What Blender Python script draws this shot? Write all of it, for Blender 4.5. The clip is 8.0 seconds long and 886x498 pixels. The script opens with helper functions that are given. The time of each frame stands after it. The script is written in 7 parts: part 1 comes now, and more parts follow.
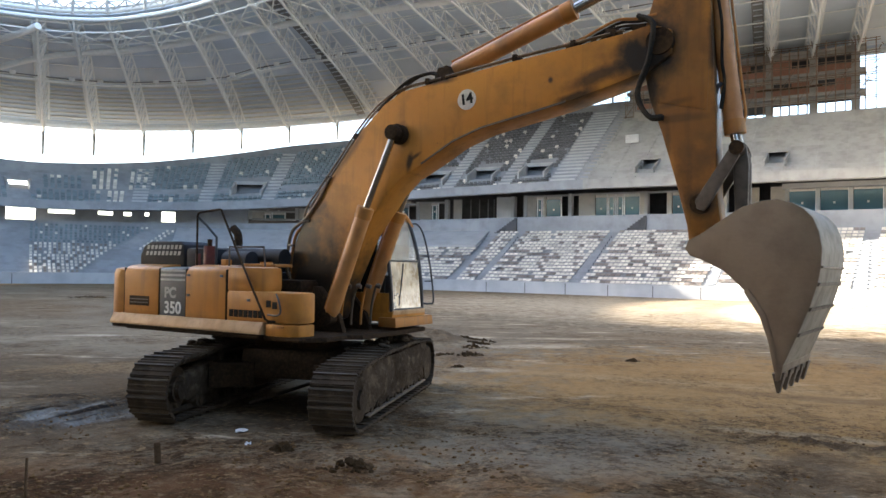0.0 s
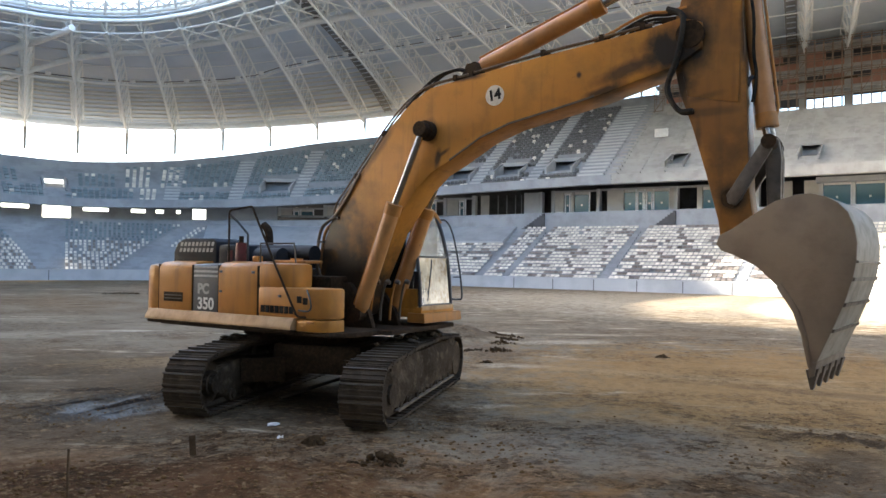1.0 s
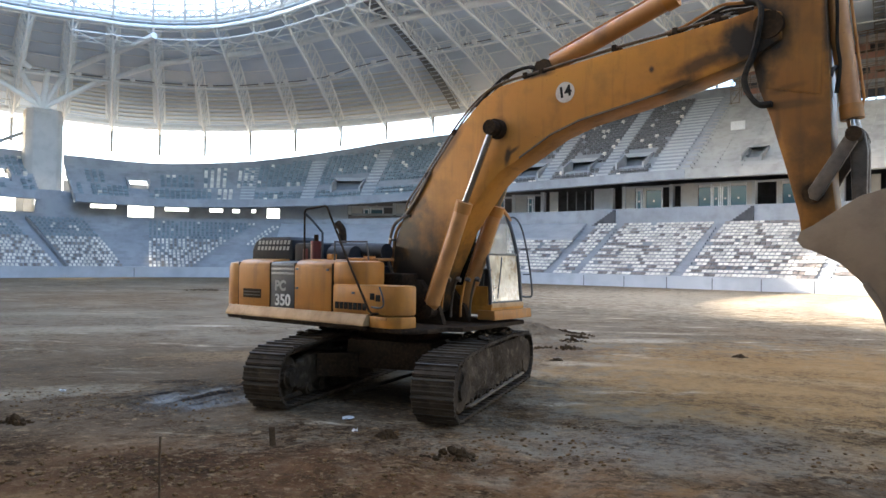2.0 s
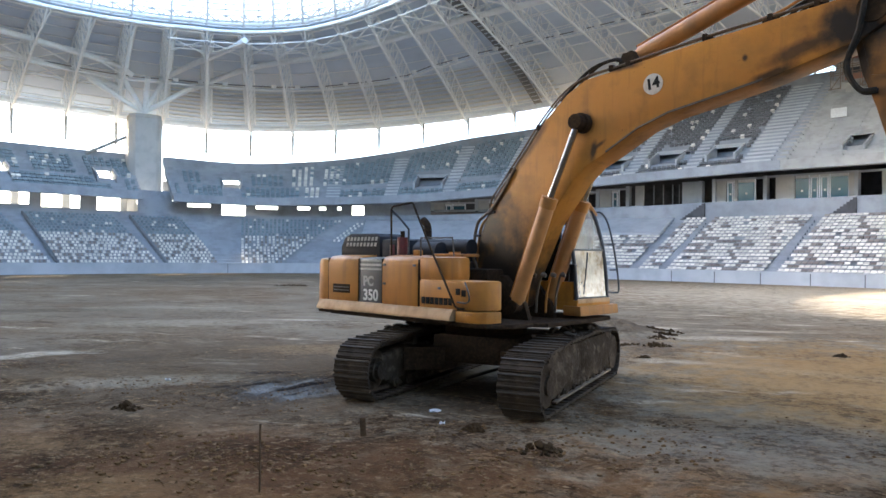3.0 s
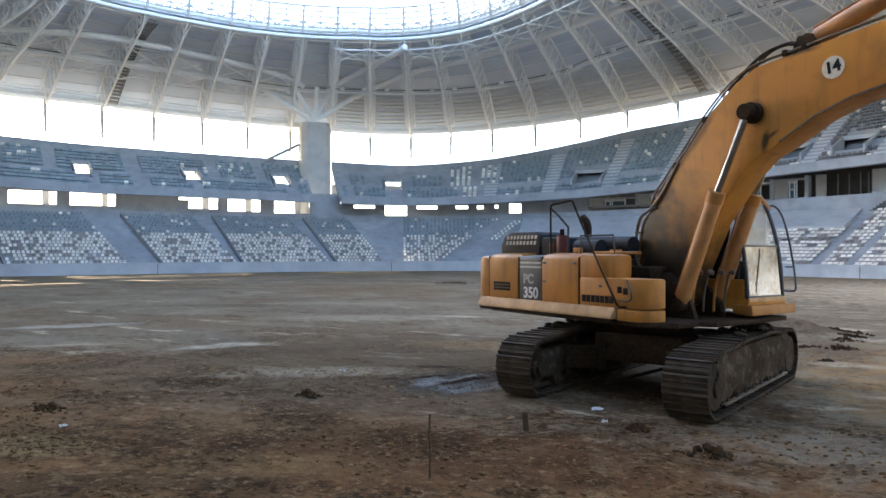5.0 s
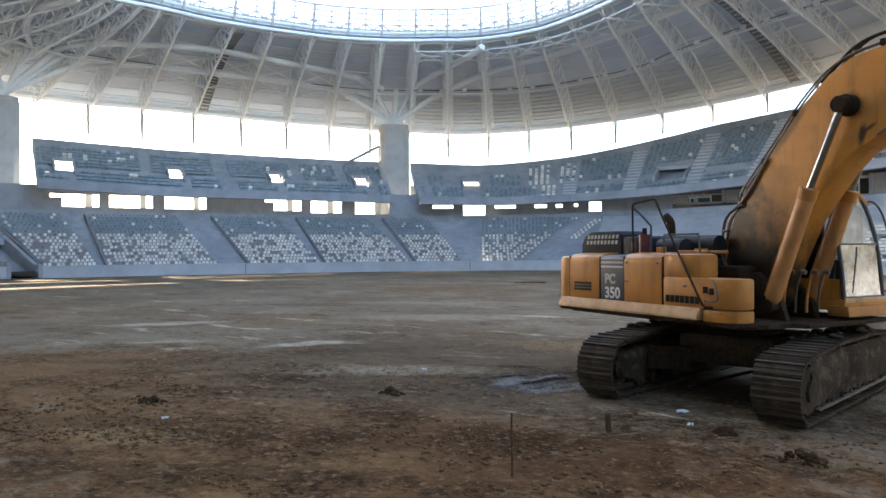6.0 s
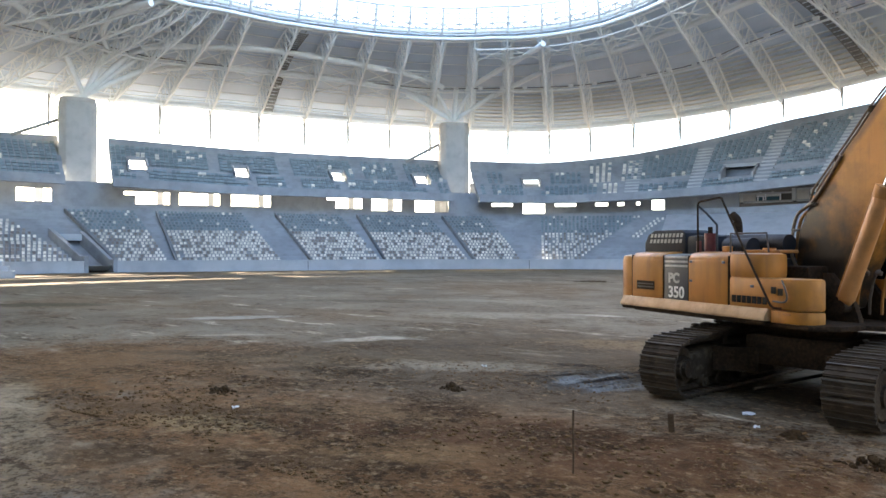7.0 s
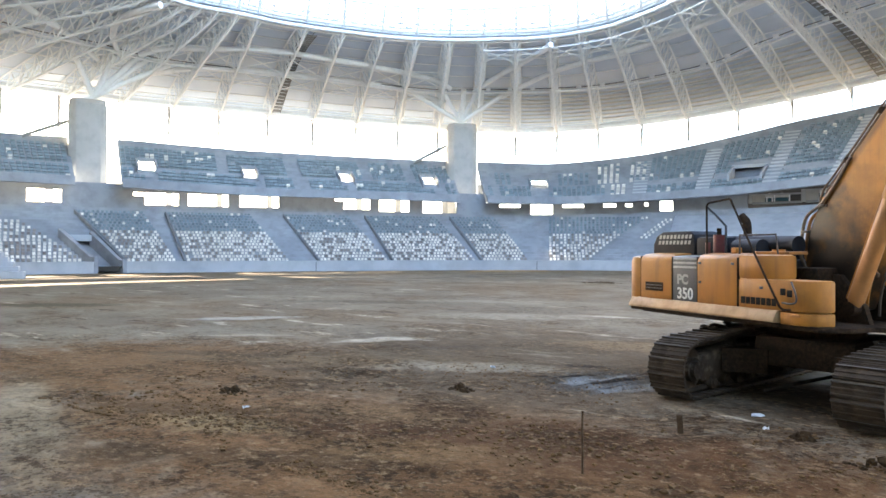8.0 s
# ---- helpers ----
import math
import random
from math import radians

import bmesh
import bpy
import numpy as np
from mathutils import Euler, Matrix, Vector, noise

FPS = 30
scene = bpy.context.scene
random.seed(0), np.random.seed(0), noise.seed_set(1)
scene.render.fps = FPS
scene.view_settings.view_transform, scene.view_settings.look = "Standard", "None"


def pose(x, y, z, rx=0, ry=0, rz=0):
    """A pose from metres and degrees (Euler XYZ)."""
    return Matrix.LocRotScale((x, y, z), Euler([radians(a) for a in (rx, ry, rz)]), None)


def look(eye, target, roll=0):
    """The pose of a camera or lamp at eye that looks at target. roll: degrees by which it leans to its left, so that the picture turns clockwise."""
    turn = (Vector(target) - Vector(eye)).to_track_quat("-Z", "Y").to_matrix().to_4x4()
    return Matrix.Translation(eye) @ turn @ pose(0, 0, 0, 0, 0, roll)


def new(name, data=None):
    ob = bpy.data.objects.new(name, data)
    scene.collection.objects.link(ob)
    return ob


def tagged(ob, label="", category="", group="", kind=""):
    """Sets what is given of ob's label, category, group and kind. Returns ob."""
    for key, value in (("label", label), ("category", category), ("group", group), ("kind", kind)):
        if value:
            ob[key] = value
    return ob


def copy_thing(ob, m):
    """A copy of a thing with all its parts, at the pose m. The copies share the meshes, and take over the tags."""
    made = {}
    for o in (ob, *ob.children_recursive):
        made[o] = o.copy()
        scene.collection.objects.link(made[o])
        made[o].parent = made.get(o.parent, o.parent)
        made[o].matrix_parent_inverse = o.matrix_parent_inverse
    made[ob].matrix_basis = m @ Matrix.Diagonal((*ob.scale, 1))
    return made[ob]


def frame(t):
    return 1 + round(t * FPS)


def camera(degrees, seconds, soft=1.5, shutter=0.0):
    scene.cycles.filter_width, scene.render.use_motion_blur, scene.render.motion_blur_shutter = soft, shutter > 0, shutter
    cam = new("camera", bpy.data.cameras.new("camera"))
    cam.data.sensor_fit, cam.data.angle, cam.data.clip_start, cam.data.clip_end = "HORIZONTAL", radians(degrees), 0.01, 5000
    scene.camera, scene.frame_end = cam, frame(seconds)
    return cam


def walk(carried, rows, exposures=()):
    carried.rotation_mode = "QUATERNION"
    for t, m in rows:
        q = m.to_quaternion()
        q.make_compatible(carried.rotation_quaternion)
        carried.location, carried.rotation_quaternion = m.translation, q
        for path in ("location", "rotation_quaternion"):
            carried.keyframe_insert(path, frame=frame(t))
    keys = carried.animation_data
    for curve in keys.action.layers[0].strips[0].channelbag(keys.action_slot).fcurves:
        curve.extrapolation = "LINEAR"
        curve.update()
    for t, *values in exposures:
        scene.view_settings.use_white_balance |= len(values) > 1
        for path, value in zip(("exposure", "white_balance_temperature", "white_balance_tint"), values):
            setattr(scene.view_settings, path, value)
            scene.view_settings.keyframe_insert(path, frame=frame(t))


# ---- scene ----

cam = camera(63.56, 8.0)
PATH = [
    # seconds, x, y, z, rx, ry, rz
    (0, 0.0000, 0.0000, 2.3000, 91.431, -0.978, -0.024),
    (0.5, -0.0068, -0.0072, 2.2970, 91.341, -0.968, 0.174),
    (1, -0.0182, -0.0412, 2.2968, 91.083, -0.832, 2.161),
    (1.5, -0.0260, -0.0868, 2.3015, 90.980, -0.791, 4.681),
    (3, -0.0776, -0.2247, 2.2965, 90.385, -0.554, 14.174),
    (3.5, -0.0781, -0.2706, 2.2972, 90.413, -0.470, 17.373),
    (4, -0.0812, -0.3035, 2.3079, 90.347, -0.381, 20.757),
    (4.5, -0.0699, -0.3691, 2.3077, 90.211, -0.329, 23.628),
    (6, -0.0241, -0.5384, 2.3286, 90.086, 0.326, 32.980),
    (6.5, -0.0213, -0.6024, 2.3268, 90.058, -0.098, 35.534),
    (7, 0.0037, -0.6596, 2.3196, 89.939, -0.063, 37.676),
    (7.5, 0.0114, -0.6939, 2.3188, 89.879, -0.036, 38.473),
    (8, 0.0114, -0.7088, 2.3235, 90.013, -0.118, 38.271),
]
walk(cam, [(t, pose(*r)) for t, *r in PATH], exposures=[(0.0, 3.05, 6420.0, 11.0), (1.5, 3.18, 6300.0, 11.0), (3.0, 3.31, 6050.0, 11.0), (4.5, 3.16, 6100.0, 11.0), (6.0, 3.02, 6300.0, 11.0), (6.5, 3.05, 6320.0, 11.0), (7.0, 3.34, 6350.0, 11.0), (7.5, 3.60, 6400.0, 11.0), (8.0, 3.79, 6440.0, 11.0)])

# ---------------------------------------------------------------- light
SUN_AZ, SUN_EL = -85.7, 21.4      # degrees from +y towards +x; height above the horizon
world = bpy.data.worlds.new("sky")
scene.world = world
world.use_nodes = True
wn = world.node_tree
sky = wn.nodes.new("ShaderNodeTexSky")
sky.sky_type = 'NISHITA'
sky.sun_disc = False
sky.sun_elevation = radians(SUN_EL)
sky.sun_rotation = radians(SUN_AZ)
sky.altitude = 200
sky.dust_density = 2.0
wn.links.new(sky.outputs[0], wn.nodes["Background"].inputs[0])
wn.nodes["Background"].inputs[1].default_value = 0.125
sun_data = bpy.data.lights.new("sun", 'SUN')
sun_data.energy, sun_data.angle, sun_data.color = 5.0, radians(0.53), (1.0, 0.90, 0.74)
sun = new("sun", sun_data)
toward = Vector((math.cos(radians(SUN_EL)) * math.sin(radians(SUN_AZ)), math.cos(radians(SUN_EL)) * math.cos(radians(SUN_AZ)), math.sin(radians(SUN_EL))))
sun.matrix_world = look(toward * 300, (0, 0, 0))


# ---------------------------------------------------------------- materials
def nodes_of(name):
    m = bpy.data.materials.new(name)
    m.use_nodes = True
    nt = m.node_tree
    return m, nt, nt.nodes["Principled BSDF"]


def noise_fac(nt, scale, detail=4.0, lo=0.35, hi=0.65, stretch=None, coord='Object', rough=0.55):
    tc = nt.nodes.new("ShaderNodeTexCoord")
    nz = nt.nodes.new("ShaderNodeTexNoise")
    nz.inputs["Scale"].default_value = scale
    nz.inputs["Detail"].default_value = detail
    nz.inputs["Roughness"].default_value = rough
    out = tc.outputs[coord]
    if stretch:
        mp = nt.nodes.new("ShaderNodeMapping")
        mp.inputs["Scale"].default_value = stretch[:3]
        if len(stretch) > 3:
            mp.inputs["Rotation"].default_value = (0, 0, radians(stretch[3]))
        nt.links.new(out, mp.inputs[0])
        out = mp.outputs[0]
    nt.links.new(out, nz.inputs["Vector"])
    mr = nt.nodes.new("ShaderNodeMapRange")
    mr.inputs[1].default_value, mr.inputs[2].default_value = lo, hi
    nt.links.new(nz.outputs[0], mr.inputs[0])
    return mr.outputs[0]


def mixed(nt, fac, a, b):
    mx = nt.nodes.new("ShaderNodeMix")
    mx.data_type = 'RGBA'
    if isinstance(fac, float):
        mx.inputs[0].default_value = fac
    else:
        nt.links.new(fac, mx.inputs[0])
    for sock, v in ((mx.inputs[6], a), (mx.inputs[7], b)):
        if isinstance(v, tuple):
            sock.default_value = (*v, 1)
        else:
            nt.links.new(v, sock)
    return mx.outputs[2]


def times(nt, a, b):
    mt = nt.nodes.new("ShaderNodeMath")
    mt.operation = 'MULTIPLY'
    for sock, v in ((mt.inputs[0], a), (mt.inputs[1], b)):
        if isinstance(v, float):
            sock.default_value = v
        else:
            nt.links.new(v, sock)
    return mt.outputs[0]


def surface(name, base, second, dirt, scale=2.0, fine=30.0, rough=0.7, metal=0.0, bump=0.15, dirt_amount=0.6, piece=0.0, lo=0.45, hi=0.75):
    """base and second mix in broad patches, dirt in finer stains, with a fine relief."""
    m, nt, bs = nodes_of(name)
    col = mixed(nt, noise_fac(nt, scale), base, second)
    stain = noise_fac(nt, scale * 3.3, 6.0, lo, hi)
    col = mixed(nt, times(nt, stain, float(dirt_amount)), col, dirt)
    grain = noise_fac(nt, fine, 5.0, 0.2, 0.8)
    if piece:
        oi = nt.nodes.new("ShaderNodeObjectInfo")
        mr = nt.nodes.new("ShaderNodeMapRange")
        mr.inputs[3].default_value, mr.inputs[4].default_value = 1.0 - piece, 1.0 + piece
        nt.links.new(oi.outputs["Random"], mr.inputs[0])
        hs = nt.nodes.new("ShaderNodeHueSaturation")
        nt.links.new(mr.outputs[0], hs.inputs["Value"])
        nt.links.new(col, hs.inputs["Color"])
        col = hs.outputs[0]
    nt.links.new(col, bs.inputs["Base Color"])
    rr = nt.nodes.new("ShaderNodeMapRange")
    rr.inputs[3].default_value, rr.inputs[4].default_value = max(0.05, rough - 0.12), min(1.0, rough + 0.12)
    nt.links.new(stain, rr.inputs[0])
    nt.links.new(rr.outputs[0], bs.inputs["Roughness"])
    bs.inputs["Metallic"].default_value = metal
    if bump:
        bp = nt.nodes.new("ShaderNodeBump")
        bp.inputs["Strength"].default_value = bump
        bp.inputs["Distance"].default_value = 0.02
        nt.links.new(grain, bp.inputs["Height"])
        nt.links.new(bp.outputs[0], bs.inputs["Normal"])
    return m


M_CONC = surface("concrete", (0.265, 0.28, 0.30), (0.33, 0.345, 0.365), (0.185, 0.19, 0.2), 0.25, 6.0, 0.85, bump=0.1)
M_CONC_RAW = surface("raw_concrete", (0.32, 0.315, 0.30), (0.385, 0.375, 0.355), (0.20, 0.195, 0.18), 0.3, 5.0, 0.9, bump=0.15)
M_AISLE = surface("pale_aisle_concrete", (0.42, 0.435, 0.45), (0.48, 0.495, 0.51), (0.34, 0.35, 0.36), 0.3, 5.0, 0.85, bump=0.1)
M_PILLAR = surface("pillar_concrete", (0.42, 0.41, 0.38), (0.47, 0.45, 0.42), (0.33, 0.32, 0.3), 0.3, 4.0, 0.85)
M_RENDER = surface("painted_wall", (0.385, 0.40, 0.415), (0.445, 0.46, 0.475), (0.29, 0.30, 0.312), 0.2, 5.0, 0.8)
M_SEAT_W = surface("white_seat_plastic", (0.77, 0.73, 0.66), (0.71, 0.67, 0.60), (0.52, 0.48, 0.42), 1.0, 20, 0.45, bump=0)
M_SEAT_B = surface("brown_seat_plastic", (0.235, 0.205, 0.185), (0.29, 0.25, 0.225), (0.16, 0.14, 0.125), 1.0, 20, 0.5, bump=0)
M_SEAT_S = surface("slate_seat_plastic", (0.18, 0.235, 0.265), (0.21, 0.265, 0.295), (0.145, 0.185, 0.205), 1.0, 20, 0.5, bump=0)
M_SEAT_D = surface("dark_grey_seat_plastic", (0.115, 0.115, 0.12), (0.145, 0.142, 0.145), (0.08, 0.078, 0.08), 1.0, 20, 0.5, bump=0)
M_STEEL = surface("white_painted_steel", (0.85, 0.89, 0.92), (0.81, 0.85, 0.88), (0.74, 0.76, 0.77), 0.6, 20, 0.45, bump=0)
# blue of the haze under the roof is put into the sheet colour
M_SHEET = surface("hazy_grey_roof_sheet", (0.61, 0.695, 0.80), (0.65, 0.735, 0.84), (0.54, 0.615, 0.71), 0.1, 3.0, 0.6, bump=0.05)
M_WALK = surface("grey_walkway_steel", (0.17, 0.18, 0.19), (0.22, 0.23, 0.24), (0.12, 0.12, 0.125), 1.0, 20, 0.7, bump=0)
M_GALV = surface("dull_galvanised_bars", (0.52, 0.54, 0.56), (0.58, 0.60, 0.62), (0.44, 0.45, 0.46), 1.0, 20, 0.6, bump=0)
M_PURLIN = surface("cream_roof_purlin", (0.66, 0.67, 0.65), (0.72, 0.73, 0.71), (0.53, 0.54, 0.52), 0.3, 8, 0.6, bump=0)
M_BRICK = surface("red_brick", (0.33, 0.16, 0.11), (0.38, 0.2, 0.15), (0.25, 0.15, 0.12), 0.6, 8, 0.9, piece=0.12)
M_RUST = surface("rusty_scaffold", (0.22, 0.16, 0.12), (0.28, 0.2, 0.15), (0.12, 0.09, 0.07), 1.0, 20, 0.8)
# near-black tone that puts the shade of deep openings into the colour
M_DARK = surface("painted_shade_dark", (0.06, 0.06, 0.065), (0.08, 0.08, 0.085), (0.04, 0.04, 0.04), 0.4, 5, 0.9, bump=0)
M_YELLOW = surface("worn_yellow_paint", (0.49, 0.21, 0.033), (0.41, 0.168, 0.027), (0.17, 0.085, 0.03), 0.9, 25, 0.5, bump=0.06, dirt_amount=0.55, lo=0.5, hi=0.8)
def seat_tones(*mats):
    """Each seat has faded a little differently."""
    for m in mats:
        nt = m.node_tree
        bs = nt.nodes["Principled BSDF"]
        ge = nt.nodes.new("ShaderNodeNewGeometry")
        mr = nt.nodes.new("ShaderNodeMapRange")
        mr.inputs[3].default_value, mr.inputs[4].default_value = 0.72, 1.2
        nt.links.new(ge.outputs["Random Per Island"], mr.inputs[0])
        hs = nt.nodes.new("ShaderNodeHueSaturation")
        nt.links.new(mr.outputs[0], hs.inputs["Value"])
        nt.links.new(bs.inputs["Base Color"].links[0].from_socket, hs.inputs["Color"])
        nt.links.new(hs.outputs[0], bs.inputs["Base Color"])


seat_tones(M_SEAT_W, M_SEAT_B, M_SEAT_S, M_SEAT_D)


def add_streaks(m, tone, amount):
    """Runs of dirt down the upright faces and small chips."""
    nt = m.node_tree
    bs = nt.nodes["Principled BSDF"]
    col = bs.inputs["Base Color"].links[0].from_socket
    col = mixed(nt, times(nt, noise_fac(nt, 7.0, 5.0, 0.54, 0.72, (1, 1, 0.09)), amount), col, tone)
    col = mixed(nt, times(nt, noise_fac(nt, 1.4, 8.0, 0.55, 0.72, rough=0.7), amount), col, tone)
    col = mixed(nt, times(nt, noise_fac(nt, 22.0, 6.0, 0.66, 0.72, rough=0.7), 0.7), col, (0.07, 0.04, 0.022))
    nt.links.new(col, bs.inputs["Base Color"])


add_streaks(M_YELLOW, (0.19, 0.085, 0.027), 0.5)
M_PANEL = surface("sun_faded_panel_paint", (0.45, 0.19, 0.036), (0.37, 0.15, 0.028), (0.20, 0.09, 0.035), 0.9, 25, 0.5, bump=0.06, dirt_amount=0.55, lo=0.5, hi=0.8)
add_streaks(M_PANEL, (0.21, 0.10, 0.038), 0.5)
M_SKIRT = surface("dusty_skirt_paint", (0.43, 0.25, 0.105), (0.49, 0.31, 0.15), (0.24, 0.125, 0.055), 1.6, 25, 0.7, bump=0.08)
add_streaks(M_SKIRT, (0.22, 0.12, 0.055), 0.4)
M_CYL = surface("dusty_cylinder_paint", (0.43, 0.185, 0.05), (0.48, 0.225, 0.072), (0.22, 0.10, 0.04), 1.3, 25, 0.55, bump=0.05)
add_streaks(M_CYL, (0.24, 0.13, 0.06), 0.45)
M_YELLOW_D = surface("faded_yellow_paint", (0.40, 0.165, 0.036), (0.44, 0.185, 0.042), (0.19, 0.10, 0.045), 1.2, 25, 0.6, bump=0.06)
add_streaks(M_YELLOW_D, (0.20, 0.12, 0.06), 0.7)
M_GREASE = surface("black_grease", (0.026, 0.017, 0.011), (0.04, 0.026, 0.016), (0.085, 0.052, 0.028), 6.0, 40, 0.92, bump=0.25)
M_BLACK = surface("black_paint", (0.022, 0.022, 0.024), (0.03, 0.03, 0.032), (0.06, 0.05, 0.04), 3.0, 30, 0.5)
M_ENGINE = surface("sooty_engine_black", (0.014, 0.015, 0.018), (0.022, 0.023, 0.026), (0.055, 0.047, 0.04), 3.0, 30, 0.75, dirt_amount=0.4)
M_ENGINE.node_tree.nodes["Principled BSDF"].inputs["Specular IOR Level"].default_value = 0.2
M_CHAR = surface("charcoal_plate", (0.055, 0.058, 0.06), (0.07, 0.07, 0.072), (0.1, 0.09, 0.075), 3.0, 30, 0.55)
M_GREYPAINT = surface("grey_decal", (0.3, 0.3, 0.29), (0.34, 0.34, 0.33), (0.2, 0.19, 0.17), 3.0, 30, 0.6)
M_LETTER = surface("white_lettering", (0.7, 0.7, 0.68), (0.62, 0.62, 0.6), (0.4, 0.38, 0.35), 6.0, 30, 0.6, bump=0)
M_SIGN = surface("cream_sign_paint", (0.62, 0.55, 0.46), (0.55, 0.49, 0.41), (0.36, 0.30, 0.22), 6.0, 30, 0.6, bump=0)
M_TRACK = surface("muddy_track_steel", (0.042, 0.031, 0.021), (0.06, 0.044, 0.03), (0.105, 0.075, 0.048), 3.0, 30, 0.85, metal=0.0, bump=0.4, piece=0.25)
M_MUD = surface("caked_mud", (0.035, 0.025, 0.016), (0.07, 0.05, 0.032), (0.19, 0.15, 0.11), 1.6, 22, 0.95, bump=0.9, dirt_amount=0.5, lo=0.52, hi=0.7)
M_WORN = surface("worn_shoe_edge", (0.075, 0.06, 0.046), (0.105, 0.086, 0.067), (0.035, 0.028, 0.02), 3.0, 30, 0.7, metal=0.2, bump=0.2, piece=0.2)
M_LINK = surface("dirty_brown_steel", (0.075, 0.055, 0.038), (0.10, 0.075, 0.052), (0.03, 0.023, 0.017), 3.0, 30, 0.6, bump=0.2)
M_CHROME = surface("chrome_rod", (0.45, 0.44, 0.43), (0.38, 0.37, 0.36), (0.22, 0.2, 0.18), 3.0, 30, 0.22, metal=1.0, bump=0)
M_BUCKET = surface("bare_worn_bucket_steel", (0.135, 0.096, 0.06), (0.165, 0.12, 0.078), (0.08, 0.057, 0.037), 0.8, 22, 0.65, metal=0.15, bump=0.15)
M_BUCKET_L = surface("dusty_bucket_back", (0.29, 0.25, 0.19), (0.23, 0.195, 0.145), (0.12, 0.098, 0.07), 1.5, 22, 0.75, bump=0.2)
M_RED = surface("red_paint", (0.13, 0.022, 0.02), (0.10, 0.02, 0.018), (0.05, 0.022, 0.018), 4.0, 30, 0.5)
M_RUBBER = surface("black_hose_rubber", (0.022, 0.020, 0.018), (0.035, 0.031, 0.026), (0.075, 0.055, 0.035), 4.0, 30, 0.85)
M_HOSE = surface("muddy_hose", (0.11, 0.07, 0.035), (0.15, 0.095, 0.045), (0.04, 0.027, 0.015), 6.0, 30, 0.6)
M_WOOD = surface("weathered_wood", (0.085, 0.052, 0.028), (0.12, 0.075, 0.042), (0.04, 0.027, 0.016), 8.0, 60, 0.9, bump=0.4)
M_PAPER = surface("crumpled_white_paper", (0.86, 0.85, 0.82), (0.80, 0.79, 0.76), (0.6, 0.58, 0.54), 6.0, 30, 0.8)
M_CLUMP = surface("dark_damp_clump", (0.05, 0.029, 0.013), (0.085, 0.05, 0.023), (0.025, 0.015, 0.008), 6.0, 40, 0.97, bump=0.8)
def matt(*mats):
    """Loose dull matter has hardly any sheen."""
    for m in mats:
        m.node_tree.nodes["Principled BSDF"].inputs["Specular IOR Level"].default_value = 0.05


M_CLOD = surface("earth_clod", (0.115, 0.062, 0.025), (0.20, 0.115, 0.05), (0.055, 0.032, 0.015), 3.0, 40, 0.97, bump=0.6)


matt(M_CLOD, M_CLUMP, M_MUD, M_GREASE, M_WOOD, M_TRACK)
M_DECAL = surface("dull_black_decal", (0.018, 0.017, 0.016), (0.024, 0.022, 0.02), (0.05, 0.035, 0.02), 3.0, 30, 0.9, bump=0)
matt(M_DECAL, M_RUBBER)
for worn in (M_YELLOW, M_PANEL, M_YELLOW_D):
    worn.node_tree.nodes["Principled BSDF"].inputs["Specular IOR Level"].default_value = 0.22


def glass(name, tint, rough=0.05, alpha=0.4):
    m, nt, bs = nodes_of(name)
    bs.inputs["Base Color"].default_value = (*tint, 1)
    bs.inputs["Roughness"].default_value = rough
    bs.inputs["Alpha"].default_value = alpha
    bs.inputs["Specular IOR Level"].default_value = 0.8
    return m


M_GLASS = glass("window_glass", (0.07, 0.15, 0.19), 0.08, 0.86)
M_GLASS.node_tree.nodes["Principled BSDF"].inputs["Specular IOR Level"].default_value = 0.35
M_GLASS.node_tree.nodes["Principled BSDF"].inputs["IOR"].default_value = 1.45


def dusty_glare_glass(name, thin, thick, pale, deep):
    """Clear pane with dust of uneven thickness; its pale blotches also paint sunlit reflections."""
    m = glass(name, (0.62, 0.53, 0.38), 0.12, 0.4)
    nt = m.node_tree
    bs = nt.nodes["Principled BSDF"]
    # broad and fine blotches of dust and painted reflection
    dust = noise_fac(nt, 2.2, 8.0, 0.40, 0.62, (1, 1, 0.7), rough=0.65)
    fine = noise_fac(nt, 5.5, 7.0, 0.46, 0.58, (1, 1, 0.75), rough=0.72)
    add = nt.nodes.new("ShaderNodeMath")
    add.operation = 'MULTIPLY_ADD'
    nt.links.new(dust, add.inputs[0])
    add.inputs[1].default_value = 0.5
    nt.links.new(times(nt, fine, 0.3), add.inputs[2])
    mr = nt.nodes.new("ShaderNodeMapRange")
    mr.inputs[2].default_value, mr.inputs[3].default_value, mr.inputs[4].default_value = 0.8, thin, thick
    nt.links.new(add.outputs[0], mr.inputs[0])
    nt.links.new(mr.outputs[0], bs.inputs["Alpha"])
    nt.links.new(mixed(nt, fine, pale, deep), bs.inputs["Base Color"])
    bs.inputs["IOR"].default_value = 2.0
    return m


# cream and gold tones carry the reflection of the sunlit stand
M_CABGLASS = dusty_glare_glass("dusty_cab_glass_glare", 0.06, 0.55, (0.76, 0.66, 0.48), (0.42, 0.33, 0.2))
M_GLAREGLASS = dusty_glare_glass("lower_cab_glass_glare", 0.4, 0.97, (0.84, 0.68, 0.44), (0.40, 0.28, 0.14))


M_SIDEGLASS = glass("dark_cab_side_glass", (0.02, 0.028, 0.03), 0.15, 0.9)
M_SIDEGLASS.node_tree.nodes["Principled BSDF"].inputs["Specular IOR Level"].default_value = 0.3


